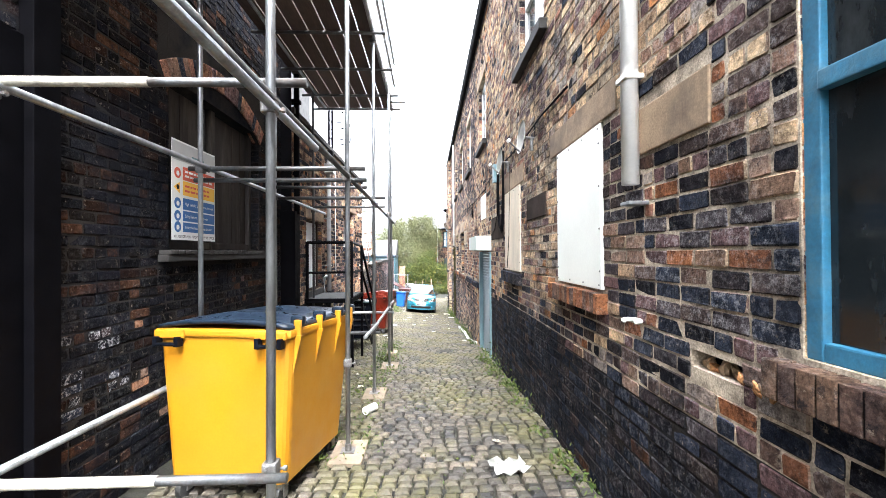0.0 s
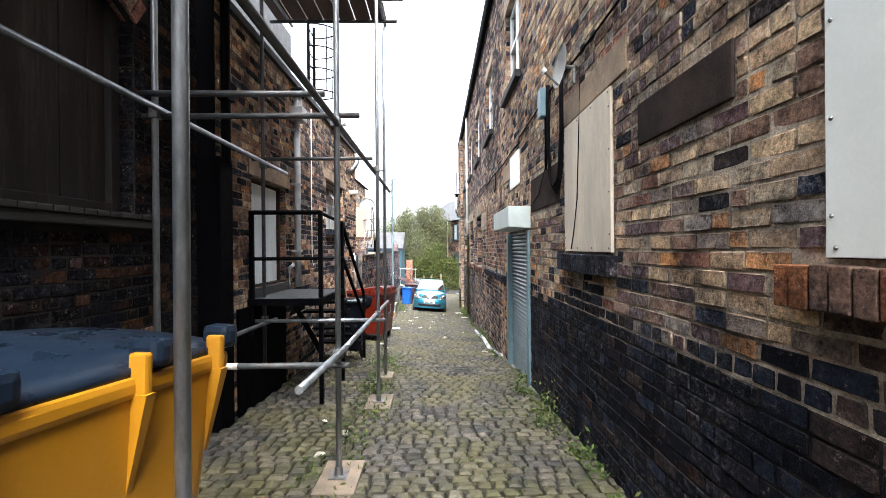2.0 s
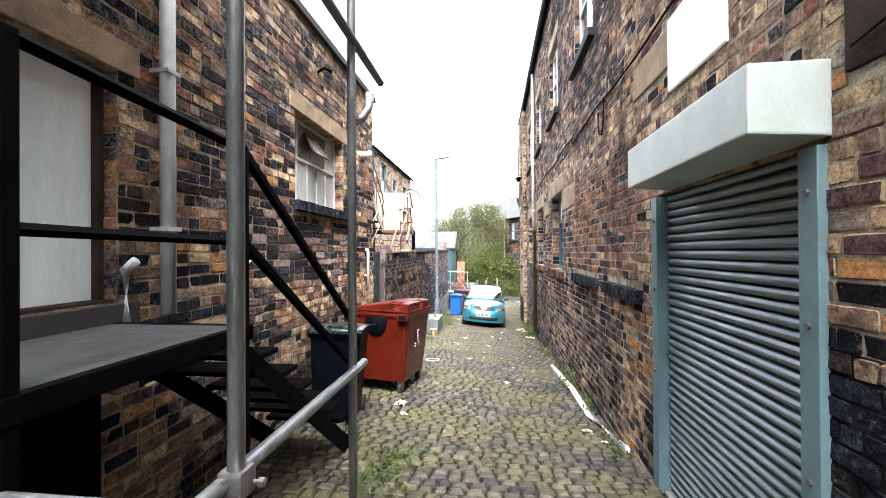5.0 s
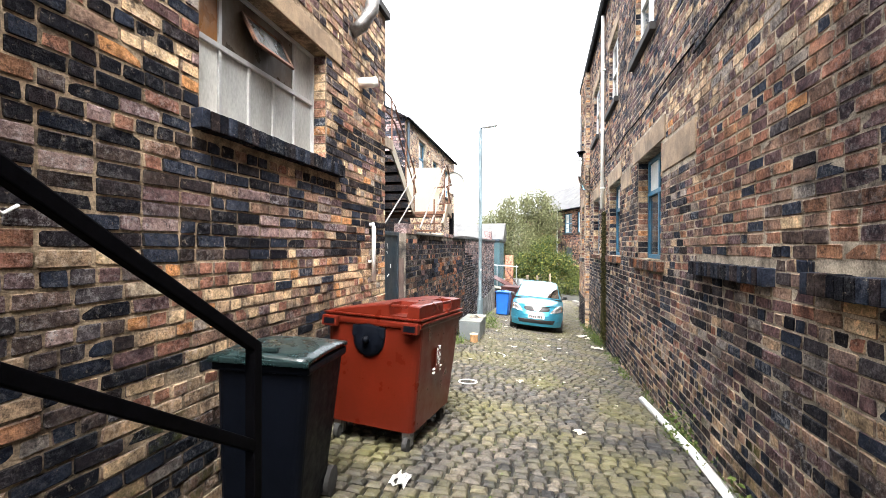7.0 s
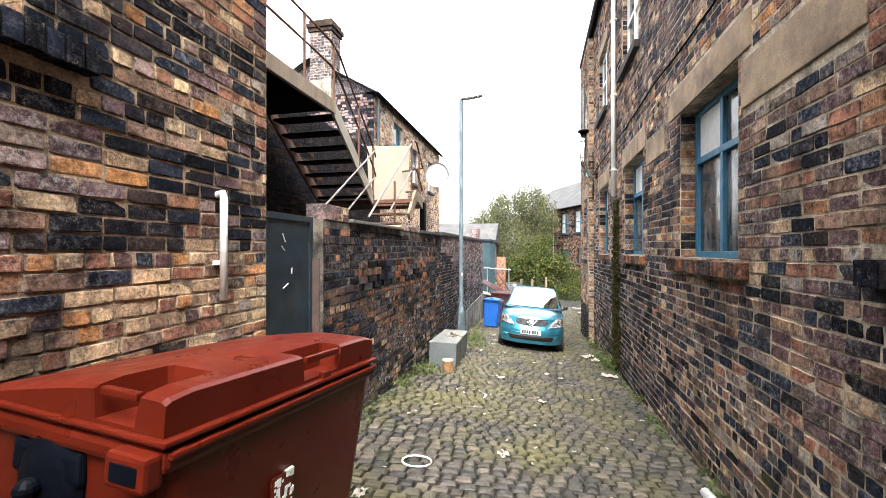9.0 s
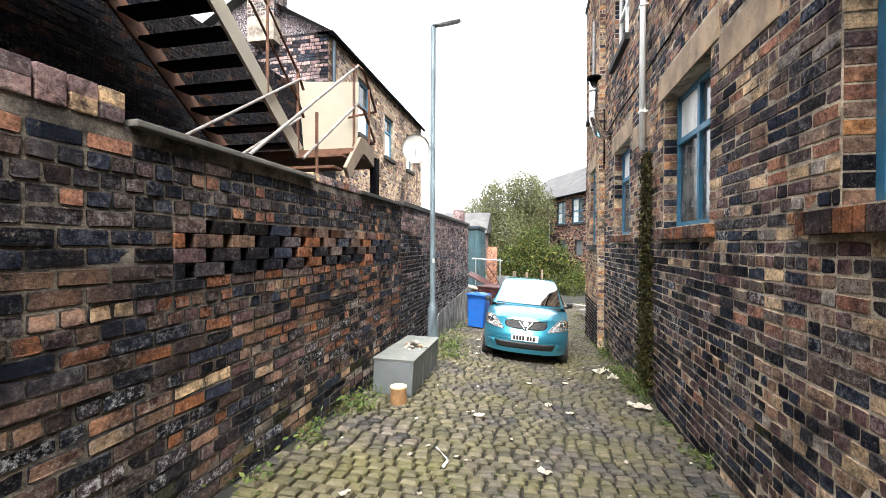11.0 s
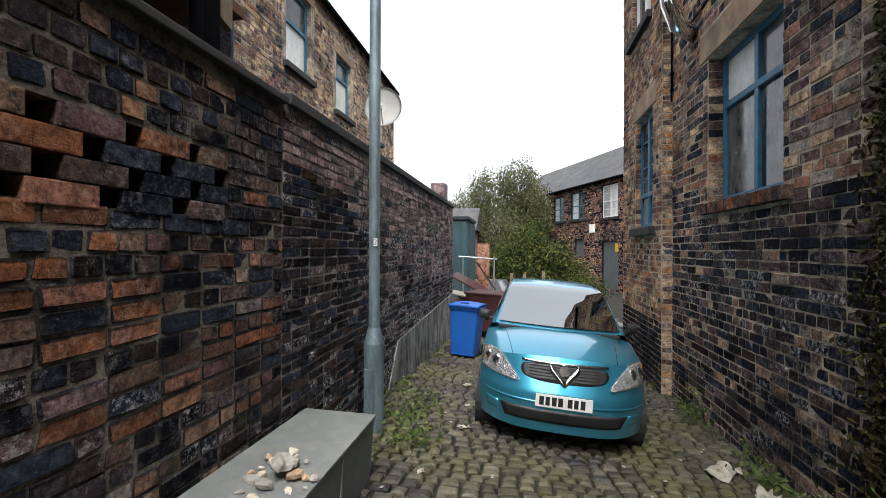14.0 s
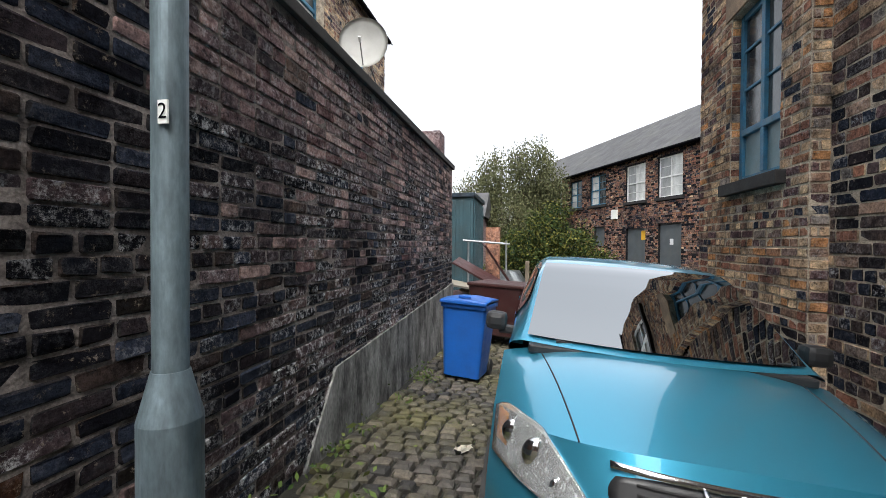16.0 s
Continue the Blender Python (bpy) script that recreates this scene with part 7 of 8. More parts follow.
# ---- trees and weeds ----
def leaf_mesh(name, points, sizes, mats, parent, rng, droop=0.0):
    n = len(points)
    a = rng.normal(0, 1, (n, 3))
    a[:, 2] -= droop * 2
    a /= np.linalg.norm(a, axis=1)[:, None]
    b = np.cross(a, rng.normal(0, 1, (n, 3)))
    b /= np.linalg.norm(b, axis=1)[:, None]
    s = np.asarray(sizes)[:, None]
    p = np.asarray(points)
    v = np.stack([p - a * s, p + b * s * 0.45, p + a * s, p - b * s * 0.45], 1).reshape(-1, 3)
    return arrays(name, v, np.arange(4 * n).reshape(-1, 4), mats, None, parent)


def tree(name, label, at, height, crowns, leaf, count, size, seed, droop=0.0, trunk=0.18):
    rng = np.random.default_rng(seed)
    base = thing(name, label, "tree" if name == "tree" else "shrub")
    x, y, z = at
    bm = bmesh.new()
    rod(bm, (x, y, z), (x + 0.1, y, z + height * 0.45), trunk, 10, trunk * 0.6)
    for cx, cy, cz, r in crowns:
        rod(bm, (x + 0.05, y, z + height * 0.25), (x + cx * 0.8, y + cy * 0.8, z + cz), trunk * 0.45, 7, trunk * 0.12)
    for k in range(30):
        c = crowns[rng.integers(len(crowns))]
        d = rng.normal(0, 1, 3)
        d /= np.linalg.norm(d)
        q = (x + c[0] + d[0] * c[3] * 0.9, y + c[1] + d[1] * c[3] * 0.9, z + c[2] + d[2] * c[3] * 0.9)
        rod(bm, (x + c[0] * 0.7, y + c[1] * 0.7, z + c[2] * 0.85), q, trunk * 0.12, 5, trunk * 0.03)
    part("trunk", bm, BARK, base)
    pts = []
    weights = np.array([c[3] ** 2 for c in crowns])
    for k in range(count // 14):
        c = crowns[rng.choice(len(crowns), p=weights / weights.sum())]
        d = rng.normal(0, 1, 3)
        d /= np.linalg.norm(d)
        q = c[3] * rng.uniform(0.35, 1.12) ** 0.7
        o = np.array((x + c[0], y + c[1], z + c[2])) + d * q * (1, 1, 0.9)
        for j in range(14):
            e = rng.normal(0, 1, 3) * 0.16
            e[2] -= droop * rng.uniform(0, 1.6)
            pts.append(o + e)
    leaf_mesh("crown", pts, rng.uniform(0.6, 1.3, len(pts)) * size, [leaf], base, rng, droop)
    return base


tree("tree", "grey-green weeping birch with drooping branches", (-3.0, 51.0, -2.5), 9.2, [(0, 0, 7.4, 1.9), (-1.8, 0.3, 5.9, 1.8), (2.2, -0.3, 8.2, 1.5), (2.4, 0.4, 5.2, 1.7), (-2.6, 0, 3.6, 1.6), (0.6, -0.8, 4.6, 2.0), (2.2, 0, 3.0, 1.5), (-1.0, -0.5, 2.8, 1.8), (3.3, 0.2, 6.6, 1.4), (-3.0, 0.2, 5.0, 1.4)], LEAF_GREY, 56000, 0.085, 3, 0.9)
tree("shrub", "bushy yellow-green sycamore shrub", (-0.3, 41.8, -2.5), 4.0, [(0, 0, 2.9, 1.0), (-1.3, 0.2, 2.0, 1.1), (1.2, -0.2, 2.2, 1.1), (0.2, -0.5, 1.4, 1.2), (2.2, 0.2, 1.3, 0.9), (-2.0, 0, 1.0, 0.9), (0.4, 0, 3.7, 0.6)], LEAF_GREEN, 17000, 0.078, 4, 0.1, 0.08)
tree("shrub", "low tangled dark green shrub", (1.9, 40.0, -2.5), 1.6, [(0, 0, 0.6, 0.7), (0.9, 0.4, 0.6, 0.6), (-0.9, 0.3, 0.5, 0.6)], LEAF_GREEN, 3500, 0.06, 5, 0.1, 0.04)


def weeds(seed, places, leaf, label):
    rng = np.random.default_rng(seed)
    pts, sizes = [], []
    for x, y, spread, h, n in places:
        for k in range(n):
            q = rng.normal(0, spread, 2)
            zz = abs(rng.normal(0, h * 0.6))
            pts.append((x + q[0] * (1 - 0.3 * zz / max(h, 0.01)), y + q[1], ground(x + q[0], y + q[1]) + 0.015 + zz))
            sizes.append(rng.uniform(0.012, 0.034))
    pts = [(min(max(p[0], XL + 0.03), XR - 0.03), p[1], p[2]) for p in pts]
    return tagged(leaf_mesh("weeds", pts, sizes, [leaf], None, rng, -0.3), label, "weeds", kind="stuff")


rr = random.Random(77)
spots = []
for k in range(90):
    y = rr.uniform(1.5, 28)
    spots.append((XR - 0.06 - rr.random() * 0.12, y, 0.07, rr.uniform(0.04, 0.16), 30))
for k in range(60):
    y = rr.uniform(4.5, 28)
    spots.append((-0.85 + rr.uniform(-0.25, 0.2), rr.uniform(4, 11.5), 0.10, rr.uniform(0.03, 0.1), 22))
    spots.append((XL + 0.1 + rr.random() * 0.15, rr.uniform(14.8, 27), 0.08, rr.uniform(0.04, 0.18), 28))
spots += [(-1.75, 22.35, 0.16, 0.30, 420), (-1.85, 23.2, 0.14, 0.22, 240), (1.2, 21.7, 0.12, 0.3, 320), (1.15, 22.6, 0.14, 0.15, 160), (1.15, 7.4, 0.1, 0.32, 260), (1.1, 8.7, 0.1, 0.18, 160), (1.22, 14.8, 0.1, 0.3, 220), (-2.2, 19.2, 0.14, 0.18, 160), (1.2, 24.2, 0.12, 0.35, 220), (-0.9, 8.9, 0.16, 0.12, 200), (-1.1, 10.6, 0.2, 0.1, 200)]
weeds(41, spots, LEAF_WEED, "small green weeds and moss tufts along the wall feet")
rng = np.random.default_rng(6)
mp, ms = [], []
for k in range(7500):
    z = rng.uniform(-1.75, 1.75)
    f = 0.10 + 0.10 * (0.5 - z / 3.5)
    mp.append((XR - 0.015 - abs(rng.normal(0, 0.03)), 21.62 + rng.normal(0, f * 1.05), z))
    ms.append(rng.uniform(0.014, 0.038))
MOSS_LEAF = leaf_material("moss_frond", [(0.012, 0.012, 0.006), (0.030, 0.028, 0.010), (0.075, 0.068, 0.018), (0.025, 0.018, 0.010)])
tagged(leaf_mesh("wall_moss", mp, ms, [MOSS_LEAF], None, rng, 0.5), "strip of brown-green moss below the leaking pipe", "moss", kind="stuff")
rng = np.random.default_rng(16)
gp = []
for k in range(9000):
    y = rng.uniform(2.5, 30)
    x = rng.uniform(-2.3, 1.3)
    if noise.noise((x * 0.7, y * 0.45, 0.0)) > 0.02:
        gp.append((x, y, ground(x, y) + rng.uniform(0.0, 0.016)))
tagged(leaf_mesh("moss_tufts", gp, rng.uniform(0.008, 0.02, len(gp)), [LEAF_WEED], None, rng, 0), "fine moss and grass between the setts", "moss", kind="stuff")


def scrap(x, y, s, seed, mat, label):
    bm = bmesh.new()
    r = random.Random(seed)
    n = 5
    g = [[bm.verts.new((s * (i / n - 0.5) * r.uniform(0.8, 1.2), s * 0.7 * (j / n - 0.5) * r.uniform(0.8, 1.2), s * r.uniform(0.02, 0.22))) for j in range(n + 1)] for i in range(n + 1)]
    for i in range(n):
        for j in range(n):
            if r.random() < 0.9:
                bm.faces.new((g[i][j], g[i + 1][j], g[i + 1][j + 1], g[i][j + 1]))
    bmesh.ops.solidify(bm, geom=bm.faces[:], thickness=0.003)
    o = tagged(part("litter", bm, mat), label, "litter", "litter on the setts")
    o.matrix_basis = pose(x, y, ground(x, y) + 0.022, -3, 2, r.uniform(0, 360))


scrap(0.72, 3.78, 0.32, 1, plain("clear_plastic_bag", (0.55, 0.56, 0.52), 0.3, vary=0.2), "crumpled clear plastic bag on the setts")
PALE_BAG = plain("pale_plastic_bag", (0.62, 0.63, 0.62), 0.35, vary=0.2)
scrap(-1.32, 12.75, 0.2, 2, PALE_BAG, "crumpled pale plastic bag beside the bins")
scrap(-1.2, 12.35, 0.11, 3, PALE_BAG, "small pale plastic scrap beside the bins")
rr = random.Random(88)
spot = [(0.7, 4.4), (1.05, 22.4), (1.1, 20.9), (-0.1, 20.4), (0.15, 20.2), (-0.9, 19.6), (0.9, 22.8), (-1.35, 22.9), (-1.4, 23.6), (-1.5, 24.4), (-1.3, 25.0), (-1.55, 21.9), (-0.35, 21.3), (0.2, 21.6), (-0.2, 18.5), (0.55, 19.0), (1.1, 18.3), (-1.1, 6.7), (-1.0, 7.2), (-1.3, 7.6), (0.15, 14.5), (-1.6, 17.6), (-0.6, 16.4), (1.15, 12.0), (1.05, 12.3), (-1.2, 23.2), (-1.6, 15.2), (-0.4, 24.0)]
for i, (x, y) in enumerate(spot):
    big = i in (1, 2, 6)
    scrap(x, y, rr.uniform(0.22, 0.3) if big else rr.uniform(0.06, 0.14), 100 + i, PAPER, "torn pale paper litter on the setts" if not big else "heap of torn cream paper by the wall")
for i in range(70):
    x, y = rr.uniform(-2.2, 1.2), rr.uniform(15.5, 25)
    scrap(x, y, rr.uniform(0.025, 0.055), 300 + i, PAPER, "small pale scrap of litter on the setts")
tube("wire_loop", [(-1.35 + 0.14 * math.cos(a), 15.9 + 0.1 * math.sin(a), ground(-1.35, 15.9) + 0.035) for a in [k * 0.5 for k in range(13)]], 0.008, WHITE_PVC, None, "loop of white plastic cord on the setts")["category"] = "cord"
tube("bent_stick", [(-1.15, 18.55, ground(-1.1, 18.5) + 0.04), (-1.0, 18.35, ground(-1.0, 18.4) + 0.05), (-1.02, 18.22, ground(-1.0, 18.2) + 0.04)], 0.012, WHITE_PVC, None, "bent white plastic strip on the setts")["category"] = "strip"
o = tagged(part("pipe_offcut", rods(0.05, ((-0.82, 5.35, ground(-0.8, 5.4) + 0.07), (-0.72, 5.52, ground(-0.7, 5.5) + 0.07)), seg=12), WHITE_PVC), "short white pipe offcut lying on the setts", "pipe")

# ---- car ----
PAINT = material("turquoise_metallic_paint", 0.31, 0.75)
bsdf(PAINT).inputs["Base Color"].default_value = (0.05, 0.40, 0.50, 1)
bsdf(PAINT).inputs["Coat Weight"].default_value = 1.0
bsdf(PAINT).inputs["Coat Roughness"].default_value = 0.03
bsdf(PAINT).inputs["Coat IOR"].default_value = 1.7
pp = coords(PAINT)
wire(PAINT, blend(PAINT, 1.0, (0.062, 0.38, 0.56), ramp(PAINT, clouds(PAINT, pp, 900, 2), [(0.3, 0.85), (0.7, 1.15)]), "MULTIPLY"), bsdf(PAINT).inputs["Base Color"])
CAR_GLASS = material("car_glass", 0.02, 1.0)
bsdf(CAR_GLASS).inputs["Base Color"].default_value = (0.33, 0.365, 0.365, 1)
bsdf(CAR_GLASS).inputs["Coat Weight"].default_value = 1.0
bsdf(CAR_GLASS).inputs["Coat Roughness"].default_value = 0.01
bsdf(CAR_GLASS).inputs["IOR"].default_value = 2.0
bsdf(CAR_GLASS).inputs["Coat IOR"].default_value = 2.3
LAMP_GLASS = material("headlamp_glass", 0.05)
bsdf(LAMP_GLASS).inputs["Transmission Weight"].default_value = 0.85
bsdf(LAMP_GLASS).inputs["Base Color"].default_value = (0.9, 0.92, 0.92, 1)
LAMP_BASE = plain("headlamp_silver", (0.45, 0.46, 0.46), 0.2, 0.8, vary=0.5, scale=22)
LAMP_AMBER = plain("amber_lamp", (0.6, 0.22, 0.03), 0.3)
TRIM = plain("black_trim", (0.015, 0.015, 0.016), 0.5, vary=0.2)

car = thing("car", "turquoise compact car parked nose towards the camera", "car", pose(-0.47, 22.62, ground(-0.42, 23.9) + 0.075, -3.4, 4.0, -0.5) @ Matrix.Diagonal((0.935, 1, 1, 1)))
HW = 0.845


def nose(x, z):
    """How far back from the bumper's tip the front lies."""
    a = abs(x) / HW
    return 0.40 * a ** 4 + 0.07 * a * a + max(0.0, z - 0.52) * 0.42 + max(0.0, 0.36 - z) * 0.25


def surface(name, fn, nu, nv, mat, parent, thick=0.0, label="", skip=None):
    bm = bmesh.new()
    g = [[bm.verts.new(fn(i / nu, j / nv)) for j in range(nv + 1)] for i in range(nu + 1)]
    for i in range(nu):
        for j in range(nv):
            if not (skip and skip((i + 0.5) / nu, (j + 0.5) / nv)):
                bm.faces.new((g[i][j], g[i + 1][j], g[i + 1][j + 1], g[i][j + 1]))
    bmesh.ops.recalc_face_normals(bm, faces=bm.faces[:])
    if thick:
        bmesh.ops.solidify(bm, geom=bm.faces[:], thickness=thick)
        bmesh.ops.recalc_face_normals(bm, faces=bm.faces[:])
    return part(name, bm, mat, parent, label, True)


HOOD_F = lambda x: 0.845 - 0.07 * (abs(x) / HW) ** 2.5
COWL = lambda x: 1.02 + 0.10 * (x / HW) ** 2


def fascia(u, v):
    x = (u * 2 - 1) * HW * 0.995
    z = 0.20 + v * (HOOD_F(x) - 0.20)
    return (x, nose(x, z), z)


def hood(u, v):
    x = (u * 2 - 1) * HW * 0.995
    zf = HOOD_F(x)
    yf = nose(x, zf)
    yb = COWL(x)
    z1 = 1.01 - 0.09 * (abs(x) / HW) ** 3
    return (x, yf + (yb - yf) * v, zf + (z1 - zf) * v ** 0.88 + 0.024 * math.sin(math.pi * v) * (1 - (x / HW) ** 4))


surface("front_bumper", fascia, 40, 20, PAINT, car)
surface("bonnet", hood, 36, 18, PAINT, car)
ZT = [(1.0, 1.0), (1.25, 1.15), (1.5, 1.29), (1.75, 1.41), (1.95, 1.475), (2.3, 1.525), (2.8, 1.545), (3.3, 1.53), (3.65, 1.46), (3.85, 1.25), (4.0, 1.0)]


def cabin(y, v, s):
    """v from the belt line (0) to the roof's middle (1)."""
    zt = float(np.interp(y, [k[0] for k in ZT], [k[1] for k in ZT]))
    belt = 0.965
    yy = y
    w = float(np.interp(y, [1.0, 1.95, 2.6], [0.715, 0.60, 0.575]))
    f = min(1.0, max(0.0, (y - 1.9) / 0.7))
    pts = [(0.815, 0.0), (0.805 - 0.01 * f, 0.28), (w + 0.075 + 0.07 * f, 0.60), (w + 0.035 + 0.05 * f, 0.92 - 0.06 * f), (w, 0.982 - 0.02 * f), (w * 0.55, 0.994), (0.0, 1.0)]
    k = v * 6
    x = float(np.interp(k, range(7), [p[0] for p in pts]))
    h = float(np.interp(k, range(7), [p[1] for p in pts]))
    bow = 0.16 * (1 - (x / 0.82) ** 2) if y < 2.0 else 0.0
    return (s * x, yy - bow * (1 - (y - 1.0) / 1.0) * 0.6 + (0.1 * (x / 0.8) ** 2 if y < 2 else 0) * (2.0 - y), belt + max(0.0, zt - belt) * h)


for s in (-1, 1):
    surface("roof_side", lambda u, v: cabin(1.0 + 3.0 * u, v, s), 40, 18, PAINT, car)
surface("windscreen", lambda u, v: (lambda c: (c[0], c[1] - 0.012, c[2] + 0.010))(cabin(1.04 + 0.82 * v, 1 - abs(u * 2 - 1) * 0.335, 1 if u > 0.5 else -1)), 32, 14, CAR_GLASS, car, 0.0, "dark raked windscreen")
for s in (-1, 1):
    surface("side_window", lambda u, v: (lambda c: (c[0] + s * 0.012, c[1], c[2]))(cabin(1.55 + 1.95 * u, 0.05 + 0.40 * v, s)), 16, 6, CAR_GLASS, car)
    surface("side_panel", lambda u, v: (s * (HW - 0.02 * (1 - v) - 0.03 * max(0, v - 0.7) / 0.3), 0.58 + 3.37 * u, 0.22 + (float(np.interp(0.58 + 3.37 * u, [0.58, 1.1, 1.35, 4.0], [0.765, 0.915, 0.985, 1.03])) - 0.22) * v), 30, 8, PAINT, car)
surface("tail_panel", lambda u, v: ((u * 2 - 1) * HW, 3.95 + 0.05 * math.sin(v * 3), 0.25 + v * 0.8), 8, 6, PAINT, car)
part("underbody", boxes((-0.74, 0.74, 0.62, 3.85, 0.2, 0.72)), TRIM, car)
part("wiper_tray", boxes((-0.70, 0.70, 0.96, 1.06, 0.955, 0.998), bevel=0.01), TRIM, car)
for a, b in (((-0.55, 1.02, 1.02), (0.02, 0.99, 1.035)), ((0.0, 0.97, 1.02), (0.62, 1.05, 1.035))):
    part("wiper", rods(0.010, (a, b), seg=6), TRIM, car)


for s in (-1, 1):
    pts = [hood(0.5 + s * (0.30 + 0.085 * v), v) for v in [k / 10 for k in range(11)]]
    tube("bonnet_seam", [(p[0], p[1], p[2] + 0.001) for p in pts], 0.0035, TRIM, car)


def on_nose(name, x0, x1, z0, z1, lift, mat, nu=14, nv=5, shape=None, parent=None, label=""):
    def f(u, v):
        x, z = x0 + (x1 - x0) * u, z0 + (z1 - z0) * v
        if shape:
            x, z = shape(u, v, x, z)
        return (x, nose(x, z) - lift, z)
    return surface(name, f, nu, nv, mat, parent or car, 0.006, label)


on_nose("lower_grille", -0.60, 0.60, 0.285, 0.40, 0.004, TRIM, 20, 4, lambda u, v, x, z: (x * (0.9 + 0.1 * v), z))
gr = on_nose("grille", -0.40, 0.40, 0.63, 0.79, 0.006, TRIM, 24, 6, lambda u, v, x, z: (x * (0.84 + 0.2 * math.sin(math.pi * (0.15 + 0.6 * v))), z + 0.035 * abs(u * 2 - 1) ** 3 * (1 - 1.6 * v)))
for k in range(5):
    z = 0.655 + k * 0.026
    on_nose("grille_bar", -0.33, 0.33, z, z + 0.007, 0.012, RUBBER, 16, 1, None, gr)
on_nose("grille_trim", -0.41, 0.41, 0.785, 0.805, 0.018, CHROME, 24, 2, lambda u, v, x, z: (x, z + 0.006 * abs(u * 2 - 1)), gr)
for s in (-1, 1):
    on_nose("chevron", 0.0, s * 0.14, 0.600, 0.655, 0.022, CHROME, 6, 2, lambda u, v, x, z: (x, z + 0.14 * u), gr)
bm = bmesh.new()
rod(bm, (0, nose(0, 0.74) - 0.03, 0.74), (0, nose(0, 0.74) - 0.012, 0.735), 0.048, 22)
part("badge", bm, CHROME, gr, "round chrome badge")
for s in (-1, 1):
    def lampshape(u, v, x, z, s=s):
        lo = 0.612 + 0.035 * u
        hi = lo + 0.018 + 0.185 * min(1.0, u / 0.52) ** 0.85 - 0.05 * (max(0.0, u - 0.8) / 0.2) ** 2
        return (x, lo + (hi - lo) * v)
    h = on_nose("headlamp", s * 0.43, s * 0.828, 0.66, 0.85, 0.010, LAMP_BASE, 14, 8, lampshape)
    on_nose("lens", s * 0.43, s * 0.828, 0.66, 0.85, 0.024, LAMP_GLASS, 14, 8, lampshape, h)
    for x, z, r in ((0.645, 0.735, 0.058), (0.74, 0.755, 0.048), (0.565, 0.675, 0.036)):
        bm = bmesh.new()
        y = nose(x, z) - 0.012
        bmesh.ops.create_uvsphere(bm, u_segments=16, v_segments=10, radius=r, matrix=Matrix.Translation((s * x, y + 0.02, z)) @ Matrix.Diagonal((1, 0.5, 1, 1)))
        part("reflector", bm, CHROME, h)
    on_nose("indicator", s * 0.765, s * 0.81, 0.70, 0.81, 0.018, LAMP_AMBER, 4, 4, None, h)
    mir = part("door_mirror", boxes((s * 0.85, s * 0.985, 1.30, 1.42, 1.0, 1.11), bevel=0.035), TRIM, car, "black door mirror")
    part("mirror_arm", boxes((s * 0.80, s * 0.90, 1.34, 1.40, 0.98, 1.03), bevel=0.01), TRIM, mir)
    for y in (0.72, 3.35):
        bm = bmesh.new()
        wheel(bm, s * 0.765, y, 0.27, 0.305, 0.20)
        w = part("wheel", bm, RUBBER, car)
        bm = bmesh.new()
        wheel(bm, s * 0.862, y, 0.27, 0.2, 0.012)
        part("rim", bm, STEEL, w)
    on_nose("fog_recess", s * 0.62, s * 0.74, 0.31, 0.40, 0.004, PAINT, 5, 4)
on_nose("bumper_line", -0.80, 0.80, 0.455, 0.468, 0.010, PAINT, 30, 1)
pl = part("number_plate", boxes((-0.26, 0.26, -0.022, -0.008, 0.43, 0.541), bevel=0.003), SIGN_WHITE, car, "white number plate with dark bars")
x = -0.225
for i, w in enumerate((0.055, 0.05, 0.055, 0.055, 0.0, 0.055, 0.05, 0.055)):
    if w:
        part("plate_bar", boxes((x, x + w * 0.78, -0.0245, -0.0225, 0.448, 0.523)), TRIM, pl)
    x += 0.058 if w else 0.028
part("plate_border", boxes((-0.262, 0.262, -0.0085, -0.002, 0.427, 0.544), bevel=0.002), TRIM, pl)

# ---- bricks and setts, last ----
lay_bricks(right_wall, RIGHT, -5.0, 25.45, -3.0, 7.2, right_skips, right_palette, 11, (3.0, 6.2, 0.55, 2.4), course=0.098, base=lambda u: ground(XR, u))
lay_bricks(proud_wall, PROUD, 25.45, 27.74, -3.0, 7.3, [BLUE_D, UPPER_D, (25.9, 27.25, 3.72, 3.85), (25.7, 27.0, 2.33, 2.66), (25.78, 26.96, 0.28, 0.41)], lambda u, z, g: (2 if g.random() < 0.45 else (3 if g.random() < 0.6 else 0)) if z > -1.0 else 1, 12, (25.45, 27.74, -0.6, 2.2), course=0.09, base=lambda u: ground(XR, u))
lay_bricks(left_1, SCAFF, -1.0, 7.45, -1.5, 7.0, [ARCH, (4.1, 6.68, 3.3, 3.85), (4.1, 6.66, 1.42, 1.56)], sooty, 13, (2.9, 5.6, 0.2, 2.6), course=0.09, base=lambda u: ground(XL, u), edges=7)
lay_bricks(left_2, LEFT, 7.45, 15.2, -3.0, 4.0, [DOOR, LWIN, LVENT, (9.65, 10.72, 0.41, 0.475), (8.24, 9.70, 2.21, 2.41), (11.8, 13.86, 2.77, 2.96), (8.2, 9.66, 0.6, 0.735), (11.86, 13.82, 1.55, 1.675)], warm, 14, (11.2, 14.4, 0.1, 2.2), course=0.09, base=lambda u: ground(XL, u))


